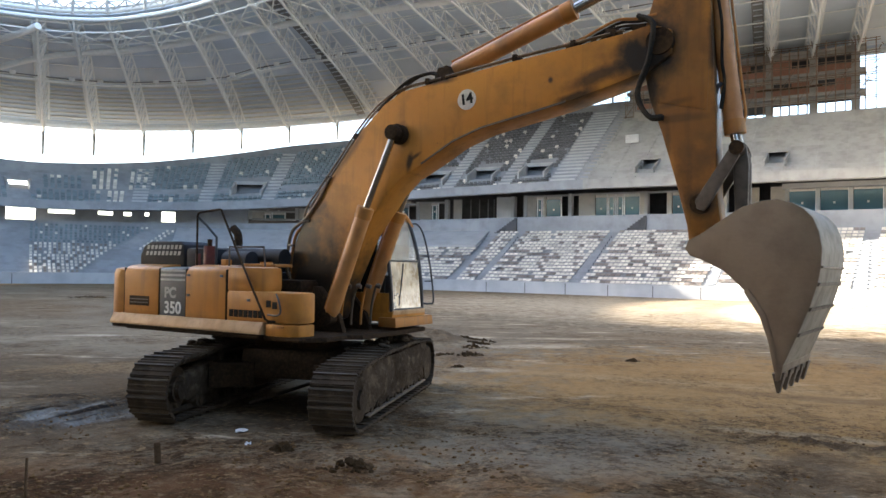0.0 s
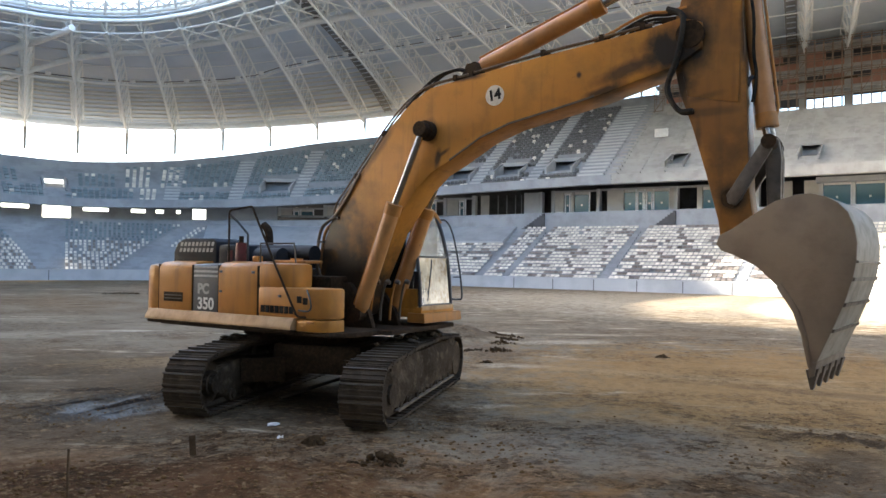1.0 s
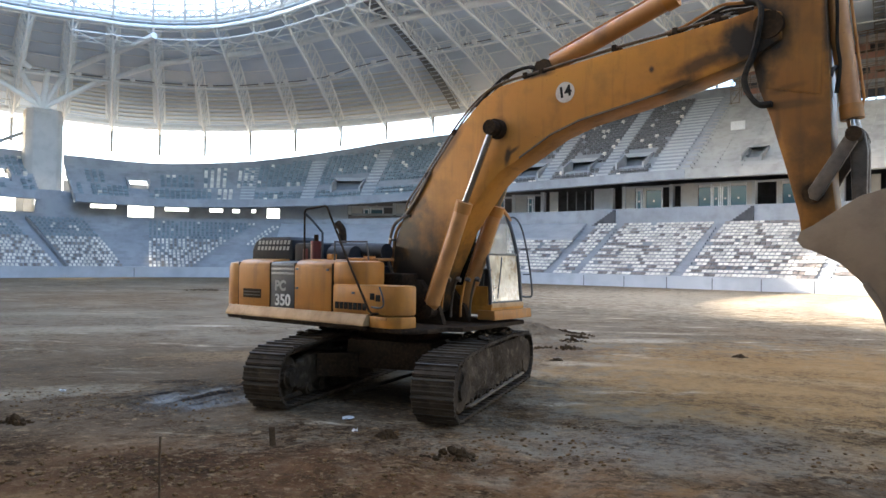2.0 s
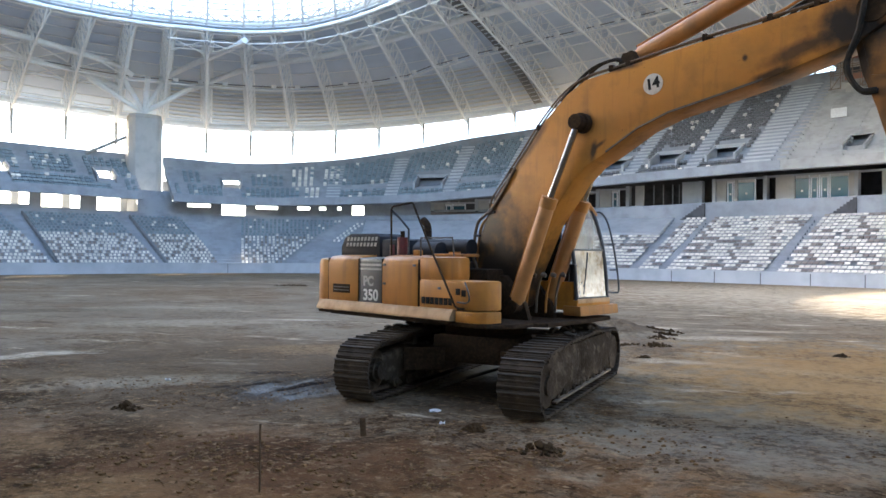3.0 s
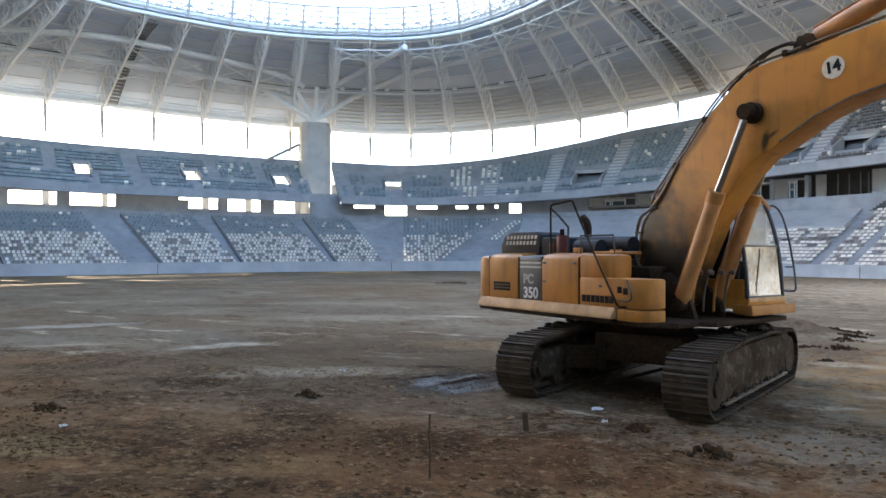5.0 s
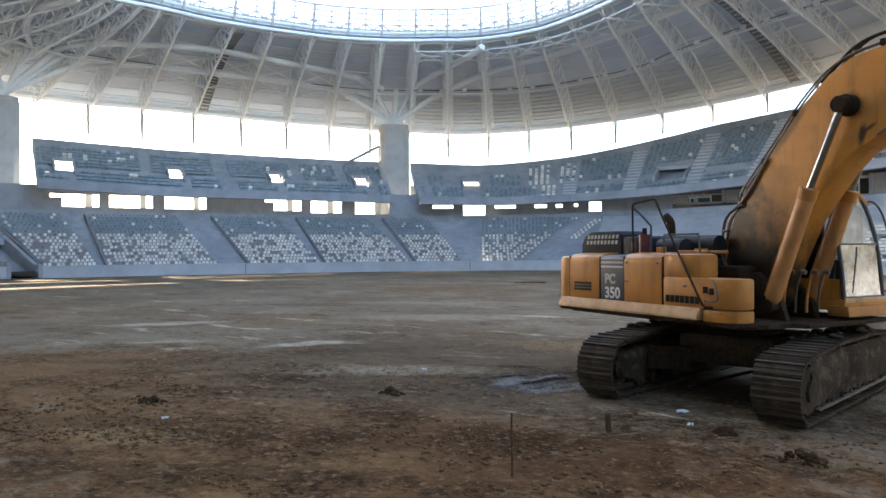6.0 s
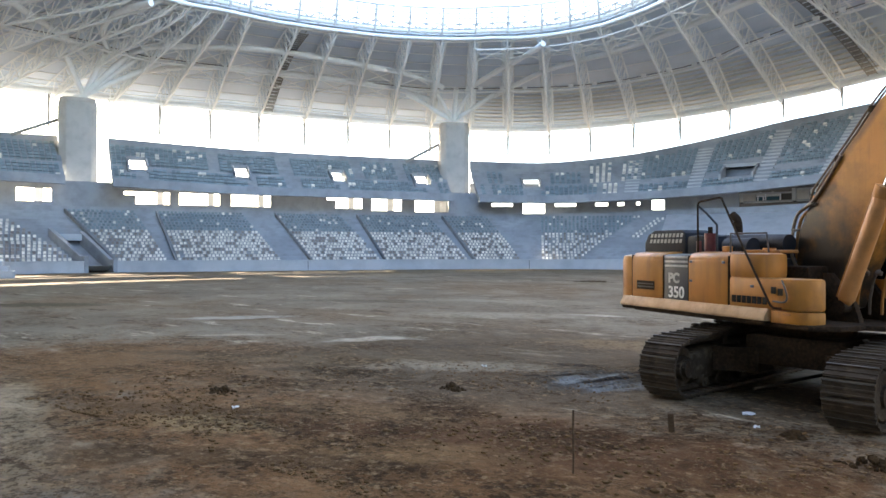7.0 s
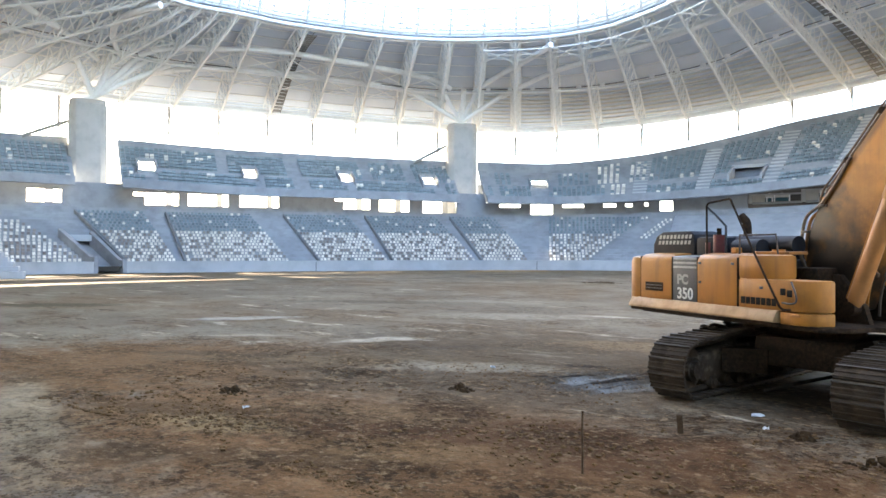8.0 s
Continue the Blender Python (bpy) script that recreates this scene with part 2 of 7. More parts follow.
def greasy_paint(name, spots):
    """The yellow paint with worn black grease round the pins: spots are f, z, half length, half height, turn, strength."""
    m = M_YELLOW.copy()
    m.name = name
    nt = m.node_tree
    bs = nt.nodes["Principled BSDF"]
    col = bs.inputs["Base Color"].links[0].from_socket
    tc = nt.nodes.new("ShaderNodeTexCoord")
    wob = nt.nodes.new("ShaderNodeTexNoise")
    wob.inputs["Scale"].default_value, wob.inputs["Detail"].default_value, wob.inputs["Roughness"].default_value = 3.2, 7.0, 0.62
    nt.links.new(tc.outputs["Object"], wob.inputs["Vector"])
    for f, z, rf, rz, turn, amount in spots:
        mp = nt.nodes.new("ShaderNodeMapping")
        mp.vector_type = 'TEXTURE'
        mp.inputs["Location"].default_value = (f, 0, z)
        mp.inputs["Rotation"].default_value = (0, radians(-turn), 0)
        mp.inputs["Scale"].default_value = (rf, 3.0, rz)
        nt.links.new(tc.outputs["Object"], mp.inputs[0])
        ln = nt.nodes.new("ShaderNodeVectorMath")
        ln.operation = 'LENGTH'
        nt.links.new(mp.outputs[0], ln.inputs[0])
        ad = nt.nodes.new("ShaderNodeMath")
        ad.operation = 'MULTIPLY_ADD'
        nt.links.new(wob.outputs[0], ad.inputs[0])
        ad.inputs[1].default_value = 1.5
        nt.links.new(ln.outputs["Value"], ad.inputs[2])
        mr = nt.nodes.new("ShaderNodeMapRange")
        mr.inputs[1].default_value, mr.inputs[2].default_value, mr.inputs[3].default_value, mr.inputs[4].default_value = 1.25, 2.1, amount, 0.0
        nt.links.new(ad.outputs[0], mr.inputs[0])
        col = mixed(nt, mr.outputs[0], col, (0.03, 0.021, 0.014))
    nt.links.new(col, bs.inputs["Base Color"])
    return m


M_BOOM = greasy_paint("greasy_boom_paint", [(2.16, 4.31, 0.17, 0.16, 0, 1.0), (2.35, 3.88, 0.05, 0.14, -10, 0.9), (2.46, 3.96, 0.10, 0.03, 30, 0.8), (5.85, 5.02, 0.42, 0.36, 0, 1.0), (5.3, 4.85, 0.5, 0.10, 15, 0.8), (4.95, 4.6, 0.28, 0.06, 12, 0.9), (0.55, 1.9, 0.85, 0.95, 0, 1.0), (0.2, 2.75, 0.34, 0.8, -25, 0.95), (0.75, 2.7, 0.5, 0.7, -35, 0.5), (4.60, 4.86, 0.035, 0.045, 0, 0.9), (2.75, 5.05, 0.35, 0.05, 0, 0.9), (1.2, 4.1, 0.08, 0.6, -40, 0.6)])
M_ARM = greasy_paint("greasy_arm_paint", [(6.02, 5.15, 0.26, 0.55, 0, 1.0), (5.95, 4.6, 0.09, 0.3, 0, 0.9), (6.54, 3.12, 0.16, 0.17, 0, 1.0), (6.3, 4.2, 0.3, 0.05, 0, 0.45), (6.70, 5.3, 0.06, 0.8, 0, 0.9), (6.52, 2.6, 0.13, 0.13, 0, 0.8), (6.25, 4.4, 0.2, 0.04, 10, 0.4), (6.15, 3.9, 0.04, 0.2, 0, 0.5), (6.35, 4.5, 0.6, 1.9, 0, 0.5), (6.5, 3.0, 0.4, 0.8, 0, 0.4)])


def ground_material():
    m, nt, bs = nodes_of("trodden_earth")
    col = mixed(nt, noise_fac(nt, 0.16, 9.0, 0.38, 0.60, rough=0.64), (0.205, 0.178, 0.138), (0.29, 0.257, 0.208))
    col = mixed(nt, times(nt, noise_fac(nt, 0.07, 7.0, 0.50, 0.60, (1, 1, 1, 20), rough=0.6), 0.7), col, (0.235, 0.185, 0.128))
    col = mixed(nt, times(nt, noise_fac(nt, 0.45, 9.0, 0.54, 0.64, (0.8, 1.2, 1, 12), rough=0.68), 0.7), col, (0.165, 0.128, 0.088))
    col = mixed(nt, times(nt, noise_fac(nt, 0.33, 10.0, 0.53, 0.62, (0.8, 1.2, 1, -8), rough=0.66), 0.5), col, (0.37, 0.33, 0.265))
    col = mixed(nt, times(nt, noise_fac(nt, 0.8, 9.0, 0.60, 0.64, (0.35, 1.3, 1, 6), rough=0.66), 0.8), col, (0.62, 0.56, 0.46))
    col = mixed(nt, times(nt, noise_fac(nt, 0.9, 9.0, 0.60, 0.65, (0.4, 1.4, 1, -10), rough=0.66), 0.85), col, (0.085, 0.062, 0.04))
    tc = nt.nodes.new("ShaderNodeTexCoord")
    wob = nt.nodes.new("ShaderNodeTexNoise")
    wob.inputs["Scale"].default_value, wob.inputs["Detail"].default_value = 1.8, 9.0
    wob.inputs["Roughness"].default_value = 0.66
    nt.links.new(tc.outputs["Object"], wob.inputs["Vector"])
    for x, y, rx, ry, turn, tone, amount in GROUND_STAINS_AND_SHADING:
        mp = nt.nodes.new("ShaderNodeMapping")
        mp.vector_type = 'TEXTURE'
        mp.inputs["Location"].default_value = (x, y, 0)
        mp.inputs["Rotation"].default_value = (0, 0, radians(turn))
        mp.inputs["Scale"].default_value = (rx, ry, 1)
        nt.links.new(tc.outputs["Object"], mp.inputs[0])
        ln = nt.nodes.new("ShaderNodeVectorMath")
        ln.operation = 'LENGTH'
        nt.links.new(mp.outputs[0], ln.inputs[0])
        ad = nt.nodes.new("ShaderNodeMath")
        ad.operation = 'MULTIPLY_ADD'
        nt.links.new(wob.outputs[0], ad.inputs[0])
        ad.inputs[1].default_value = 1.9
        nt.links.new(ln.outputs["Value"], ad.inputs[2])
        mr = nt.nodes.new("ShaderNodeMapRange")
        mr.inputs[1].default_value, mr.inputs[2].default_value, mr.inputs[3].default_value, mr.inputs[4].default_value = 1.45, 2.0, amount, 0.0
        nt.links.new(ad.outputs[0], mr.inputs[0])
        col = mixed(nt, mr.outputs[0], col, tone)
    fp = nt.nodes.new("ShaderNodeMapping")
    fp.vector_type = 'TEXTURE'
    fp.inputs["Location"].default_value, fp.inputs["Scale"].default_value = (-4.0, 6.5, 0), (13.0, 4.6, 1)
    nt.links.new(tc.outputs["Object"], fp.inputs[0])
    fl = nt.nodes.new("ShaderNodeVectorMath")
    fl.operation = 'LENGTH'
    nt.links.new(fp.outputs[0], fl.inputs[0])
    fm = nt.nodes.new("ShaderNodeMapRange")
    fm.inputs[1].default_value, fm.inputs[2].default_value, fm.inputs[3].default_value, fm.inputs[4].default_value = 0.6, 1.6, 1.0, 0.5
    nt.links.new(fl.outputs["Value"], fm.inputs[0])
    patchy = nt.nodes.new("ShaderNodeMapRange")
    patchy.inputs[3].default_value, patchy.inputs[4].default_value = 0.36, 1.0
    nt.links.new(noise_fac(nt, 0.55, 6.0, 0.43, 0.57, (0.8, 1.1, 1, 40), rough=0.6), patchy.inputs[0])
    loose = times(nt, fm.outputs[0], patchy.outputs[0])
    for scale, lo, hi, amount, tone in ((1.3, 0.53, 0.60, 0.6, (0.11, 0.074, 0.042)), (2.6, 0.56, 0.61, 0.6, (0.42, 0.325, 0.21)), (4.5, 0.52, 0.56, 0.85, (0.062, 0.041, 0.023)), (6.0, 0.57, 0.60, 0.75, (0.46, 0.36, 0.24)), (11.0, 0.53, 0.57, 0.8, (0.07, 0.047, 0.026)), (17.0, 0.57, 0.61, 0.6, (0.40, 0.30, 0.19)), (26.0, 0.63, 0.70, 0.5, (0.48, 0.41, 0.31))):
        fac = times(nt, noise_fac(nt, scale, 9.0, lo, hi, (0.9, 1.15, 1, 20 * scale), rough=0.72), amount)
        col = mixed(nt, times(nt, fac, loose), col, tone)
    hs = nt.nodes.new("ShaderNodeHueSaturation")
    hs.inputs["Hue"].default_value, hs.inputs["Saturation"].default_value, hs.inputs["Value"].default_value = 0.49, 1.17, 0.70
    nt.links.new(col, hs.inputs["Color"])
    warm = nt.nodes.new("ShaderNodeMix")
    warm.data_type, warm.blend_type = 'RGBA', 'MULTIPLY'
    warm.inputs[0].default_value = 1.0
    warm.inputs[7].default_value = (1.06, 0.985, 0.84, 1)
    nt.links.new(hs.outputs[0], warm.inputs[6])
    nt.links.new(warm.outputs[2], bs.inputs["Base Color"])
    bs.inputs["Roughness"].default_value = 0.93
    bs.inputs["Specular IOR Level"].default_value = 0.04
    big = nt.nodes.new("ShaderNodeBump")
    big.inputs["Strength"].default_value = 0.4
    big.inputs["Distance"].default_value = 0.18
    nt.links.new(noise_fac(nt, 1.3, 8.0, 0.25, 0.75, rough=0.66), big.inputs["Height"])
    bp = nt.nodes.new("ShaderNodeBump")
    nt.links.new(loose, bp.inputs["Strength"])
    bp.inputs["Distance"].default_value = 0.07
    nt.links.new(noise_fac(nt, 7.0, 9.0, 0.3, 0.7, rough=0.75), bp.inputs["Height"])
    nt.links.new(big.outputs[0], bp.inputs["Normal"])
    nt.links.new(bp.outputs[0], bs.inputs["Normal"])
    return m


# tones on the ground, a few of them painted light or shade: x, y, half length, half width, turn, colour, strength
GROUND_STAINS_AND_SHADING = [
    (-5.0, 5.6, 10.0, 3.5, 6, (0.235, 0.148, 0.078), 0.9),
    (2.0, 5.0, 4.0, 1.6, 0, (0.215, 0.15, 0.082), 0.8),
    (-14.0, 7.0, 5.5, 4.0, 30, (0.225, 0.147, 0.08), 0.85),
    # broad darker ground left of the machine, then broad golden ground right of it
    (-8.0, 12.5, 7.0, 6.0, 0, (0.125, 0.102, 0.072), 0.72),
    (6.5, 14.0, 8.0, 8.0, 0, (0.41, 0.275, 0.13), 0.68),
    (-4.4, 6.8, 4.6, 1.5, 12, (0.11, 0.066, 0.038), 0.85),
    (-6.2, 9.2, 3.0, 1.3, 10, (0.13, 0.10, 0.07), 0.55),
    (-9.4, 5.0, 2.2, 0.7, 25, (0.115, 0.08, 0.046), 0.7),
    (-11.6, 9.4, 4.0, 1.1, 30, (0.19, 0.15, 0.10), 0.8),
    (-8.3, 4.9, 1.2, 0.5, 20, (0.40, 0.315, 0.19), 0.7),
    (-7.2, 6.6, 2.0, 0.6, 20, (0.29, 0.215, 0.13), 0.6),
    (-12.65, 12.85, 1.5, 0.5, 55, (0.55, 0.51, 0.44), 0.95),
    (-10.6, 12.6, 1.8, 0.6, 40, (0.10, 0.08, 0.06), 0.75),
    (-20.1, 14.1, 2.2, 0.7, 50, (0.50, 0.48, 0.44), 0.9),
    (-10.7, 22.1, 1.4, 0.3, 5, (0.55, 0.51, 0.44), 0.9),
    (-14.0, 20.0, 3.5, 1.2, 25, (0.42, 0.385, 0.32), 0.6),
    (-7.0, 15.6, 2.4, 1.0, 15, (0.36, 0.28, 0.18), 0.5),
    (-9.3, 10.3, 1.5, 0.6, 35, (0.40, 0.35, 0.28), 0.7),
    (-5.5, 11.0, 1.4, 1.1, 65, (0.14, 0.135, 0.13), 0.85),
    # pale rut mud, the sky's sheen on the wet put into its colour
    (-5.8, 10.85, 0.7, 0.24, 60, (0.44, 0.44, 0.45), 0.9),
    (-5.15, 10.5, 0.6, 0.28, 66, (0.33, 0.33, 0.34), 0.85),
    (-4.75, 10.75, 0.6, 0.18, 70, (0.36, 0.36, 0.37), 0.85),
    (-5.5, 11.65, 0.5, 0.12, 62, (0.40, 0.40, 0.40), 0.85),
    (-6.15, 11.2, 0.8, 0.06, 58, (0.035, 0.03, 0.027), 0.95),
    (-5.5, 10.95, 1.0, 0.06, 65, (0.03, 0.026, 0.025), 0.95),
    (-5.0, 10.9, 0.9, 0.05, 70, (0.035, 0.03, 0.028), 0.9),
    (-5.3, 12.0, 0.6, 0.09, 72, (0.035, 0.03, 0.027), 0.9),
    (-6.6, 10.9, 0.7, 0.07, 50, (0.045, 0.038, 0.032), 0.85),
    # darker ground below the machine
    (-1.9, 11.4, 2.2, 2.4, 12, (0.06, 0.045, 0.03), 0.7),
    (0.2, 21.8, 1.3, 1.0, 0, (0.15, 0.118, 0.086), 0.75),
    (0.6, 18.6, 0.8, 2.2, 9, (0.15, 0.12, 0.09), 0.6),
    (2.5, 21.2, 2.2, 0.6, 5, (0.50, 0.45, 0.37), 0.85),
    (0.95, 16.1, 0.9, 0.35, 5, (0.48, 0.43, 0.35), 0.8),
    (4.1, 23.6, 2.0, 0.4, 3, (0.50, 0.45, 0.37), 0.8),
    (4.6, 15.0, 4.5, 0.5, -18, (0.42, 0.32, 0.20), 0.6),
    (7.5, 13.0, 4.0, 0.4, -24, (0.19, 0.135, 0.08), 0.6),
    (1.9, 9.2, 2.0, 1.5, 10, (0.255, 0.235, 0.205), 0.8),
    (3.6, 7.6, 2.0, 0.7, 20, (0.115, 0.09, 0.065), 0.75),
    (4.4, 8.6, 1.0, 0.5, 40, (0.10, 0.08, 0.06), 0.7),
    (5.4, 9.6, 1.7, 0.3, -24, (0.075, 0.057, 0.04), 0.9),
    (5.2, 10.2, 1.6, 0.25, -20, (0.42, 0.36, 0.27), 0.6),
    (-10.8, 3.55, 3.8, 0.55, -20, (0.42, 0.36, 0.265), 0.85),
    # shadow on the far left ground, painted as a dark tone
    (-30.6, 12.5, 3.4, 1.2, 40, (0.09, 0.09, 0.058), 0.75),
    (-7.9, 3.5, 0.9, 0.5, 20, (0.085, 0.06, 0.035), 0.75),
    (-6.2, 4.6, 1.9, 0.45, 30, (0.095, 0.066, 0.038), 0.7),
    (-5.5, 5.5, 1.6, 0.6, 25, (0.27, 0.19, 0.105), 0.6),
    (-9.6, 4.2, 1.3, 0.5, 10, (0.28, 0.19, 0.105), 0.6),
    (-8.0, 10.9, 1.7, 0.7, 35, (0.40, 0.36, 0.29), 0.6),
    (-9.9, 9.0, 2.4, 0.4, 30, (0.10, 0.08, 0.055), 0.7),
    (-16.1, 11.0, 1.6, 0.22, 40, (0.47, 0.42, 0.34), 0.8),
    (-13.5, 9.0, 3.0, 0.5, 35, (0.12, 0.095, 0.065), 0.6),
    (-17.7, 25.2, 4.5, 1.6, 20, (0.37, 0.34, 0.285), 0.55),
    (-22.0, 22.0, 5.0, 1.0, 30, (0.15, 0.135, 0.10), 0.6),
    (-4.6, 14.9, 1.4, 1.0, 15, (0.34, 0.245, 0.115), 0.6),
    (-6.6, 12.3, 0.7, 0.25, 15, (0.05, 0.043, 0.036), 0.85),
    # pale tone that paints the sunlit far ground brighter
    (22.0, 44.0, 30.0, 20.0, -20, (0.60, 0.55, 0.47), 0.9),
]
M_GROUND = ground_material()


# ---------------------------------------------------------------- mesh helpers
def bm_new():
    return bmesh.new()


def box(bm, lo, hi, m=None):
    """An upright box from corner lo to corner hi, moved by m."""
    vs = [bm.verts.new(Vector((x, y, z)) if m is None else m @ Vector((x, y, z))) for z in (lo[2], hi[2]) for y in (lo[1], hi[1]) for x in (lo[0], hi[0])]
    for f in ((0, 2, 3, 1), (4, 5, 7, 6), (0, 1, 5, 4), (2, 6, 7, 3), (0, 4, 6, 2), (1, 3, 7, 5)):
        bm.faces.new([vs[i] for i in f])
    return bm


def side_axes(w):
    w = Vector(w).normalized()
    u = w.cross(Vector((0, 0, 1)))
    if u.length < 0.05:
        u = w.cross(Vector((1, 0, 0)))
    u.normalize()
    return u, w.cross(u)


def rod(bm, a, b, r, n=12, r2=None):
    """A round bar from a to b, closed at both ends."""
    a, b = Vector(a), Vector(b)
    u, v = side_axes(b - a)
    off = math.pi / n if n == 4 else 0
    rings = []
    for p, rad in ((a, r), (b, r if r2 is None else r2)):
        rings.append([bm.verts.new(p + (u * math.cos(2 * math.pi * i / n + off) + v * math.sin(2 * math.pi * i / n + off)) * rad) for i in range(n)])
    for i in range(n):
        j = (i + 1) % n
        bm.faces.new((rings[0][i], rings[0][j], rings[1][j], rings[1][i]))
    bm.faces.new(rings[0][::-1])
    bm.faces.new(rings[1])
    return bm


def pipe(bm, pts, r, n=8):
    """A bent tube along the points."""
    pts = [Vector(p) for p in pts]
    rings = []
    u = None
    for i, p in enumerate(pts):
        w = (pts[min(i + 1, len(pts) - 1)] - pts[max(i - 1, 0)]).normalized()
        if u is None:
            u, v = side_axes(w)
        else:
            u = (u - w * u.dot(w)).normalized()
            v = w.cross(u)
        rings.append([bm.verts.new(p + (u * math.cos(2 * math.pi * k / n) + v * math.sin(2 * math.pi * k / n)) * r) for k in range(n)])
    for a, b in zip(rings, rings[1:]):
        for k in range(n):
            bm.faces.new((a[k], a[(k + 1) % n], b[(k + 1) % n], b[k]))
    bm.faces.new(rings[0][::-1])
    bm.faces.new(rings[-1])
    return bm


def bend(pts, steps=6):
    """A smooth line through the points."""
    pts = [Vector(p) for p in pts]
    ext = [pts[0] * 2 - pts[1]] + pts + [pts[-1] * 2 - pts[-2]]
    out = []
    for i in range(1, len(ext) - 2):
        p0, p1, p2, p3 = ext[i - 1:i + 3]
        for k in range(steps):
            t = k / steps
            out.append(0.5 * ((2 * p1) + (p2 - p0) * t + (2 * p0 - 5 * p1 + 4 * p2 - p3) * t * t + (3 * p1 - p0 - 3 * p2 + p3) * t ** 3))
    out.append(pts[-1])
    return out


def prism(bm, outline, l0, l1, bevel=0.0, axis=1):
    """The outline (two coordinates) drawn out from l0 to l1 along axis (1: sideways, 2: upwards)."""
    def at(p, l):
        return Vector((p[0], l, p[1])) if axis == 1 else Vector((p[0], p[1], l))
    b2 = bmesh.new()
    lo = [b2.verts.new(at(p, l0)) for p in outline]
    hi = [b2.verts.new(at(p, l1)) for p in outline]
    n = len(outline)
    b2.faces.new(lo)
    b2.faces.new(hi[::-1])
    for i in range(n):
        b2.faces.new((lo[i], hi[i], hi[(i + 1) % n], lo[(i + 1) % n]))
    bmesh.ops.recalc_face_normals(b2, faces=b2.faces)
    if bevel:
        edges = [e for e in b2.edges if len(e.link_faces) == 2 and e.calc_face_angle(0) > 0.5]
        bmesh.ops.bevel(b2, geom=edges, offset=bevel, segments=2, affect='EDGES', profile=0.6)
    me = bpy.data.meshes.new("tmp")
    b2.to_mesh(me)
    b2.free()
    bm.from_mesh(me)
    bpy.data.meshes.remove(me)
    return bm


def rounded(lo, hi, bevel, bm=None):
    """A box with rounded edges."""
    bm = bm or bm_new()
    return prism(bm, [(lo[0], lo[2]), (hi[0], lo[2]), (hi[0], hi[2]), (lo[0], hi[2])], lo[1], hi[1], bevel)


def finish(me, smooth=True):
    if smooth:
        me.shade_smooth()
        me.set_sharp_from_angle(angle=0.65)
    return me


def part(name, bm, material, parent=None, label=""):
    """Links a bmesh as one mesh object, under a thing or a part if given."""
    me = bpy.data.meshes.new(name)
    bmesh.ops.recalc_face_normals(bm, faces=bm.faces)
    bm.to_mesh(me)
    bm.free()
    me.materials.append(material)
    finish(me)
    ob = new(name, me)
    if parent:
        ob.parent = parent
    if label:
        tagged(ob, label)
    return ob


def mesh_of(name, verts, faces, mats, index=None, parent=None, smooth=False):
    me = bpy.data.meshes.new(name)
    me.from_pydata(verts, [], faces)
    for mt in (mats if isinstance(mats, (list, tuple)) else [mats]):
        me.materials.append(mt)
    if index is not None:
        me.polygons.foreach_set("material_index", index)
    if smooth:
        finish(me)
    me.update()
    ob = new(name, me)
    if parent:
        ob.parent = parent
    return ob


def holder(name, m, label, category, group="", kind=""):
    ob = new(name)
    ob.empty_display_size = 0.3
    ob.matrix_world = m
    return tagged(ob, label, category, group, kind)


# ---------------------------------------------------------------- plan of the bowl
# m runs along the pitch to its end, n across it to the far side
AX_N, AX_M = Vector((0.515, 0.857)), Vector((-0.857, 0.515))


def oval(mc, nc, a, b, p, b2=None, p2=None, count=6001):
    """A squarish oval; b2, p2 shape its half on the camera's side."""
    th = np.linspace(-np.pi, np.pi, count)
    c, s = np.cos(th), np.sin(th)
    pp = np.where(s < 0, p2 or p, p)
    m = mc + a * np.sign(c) * np.abs(c) ** (2 / pp)
    n = nc + np.where(s < 0, b2 or b, b) * np.sign(s) * np.abs(s) ** (2 / pp)
    run = np.concatenate([[0], np.cumsum(np.hypot(np.diff(m), np.diff(n)))])
    return th, m, n, run - np.interp(0, th, run)


TH, BM_, BN_, RUN = oval(11, 11, 63, 50, 3.0)
ITH, IM_, IN_, IRUN = oval(11, 11, 64.5, 36.5, 4.0, 18.0, 4.5)
HALF = float(RUN[-1])


def bowl(s, d):
    """The plan point d metres outwards of the pitch wall, s metres along it from the middle of the end."""
    m, n = np.interp(s, RUN, BM_), np.interp(s, RUN, BN_)
    tm = np.interp(s + 0.8, RUN, BM_) - np.interp(s - 0.8, RUN, BM_)
    tn = np.interp(s + 0.8, RUN, BN_) - np.interp(s - 0.8, RUN, BN_)
    k = math.hypot(tm, tn)
    m, n = m + tn / k * d, n - tm / k * d
    return float(AX_M[0] * m + AX_N[0] * n), float(AX_M[1] * m + AX_N[1] * n)


def side_share(s):
    """0 at the ends of the bowl, 1 along its sides."""
    m, n = np.interp(s, RUN, BM_) - 11, np.interp(s, RUN, BN_) - 11
    t = (math.atan2(abs(n) / 50, abs(m) / 63) - 0.5) / 0.85
    t = min(1.0, max(0.0, t))
    return t * t * (3 - 2 * t)


def lip_z(s):
    """Underside of the upper tier's front, sagging towards the corner."""
    return 8.75 + 1.45 * side_share(s) + float(np.interp(s, (-22, -15, -3, 13, 24, 30, 38, 45, 60, 67, 79, 100), (0.25, 0.15, -0.3, -0.35, -0.6, -0.75, -0.6, -0.45, 0.2, 0.35, 0.5, 0.4)))


UP_D = 10.3


def up_run(s):
    w = side_share(s)
    return 9.2 + 10.8 * w - (float(np.interp(s, (81, 88), (2.8, 8.6))) if 81.0 < s < 130 else 0.0)


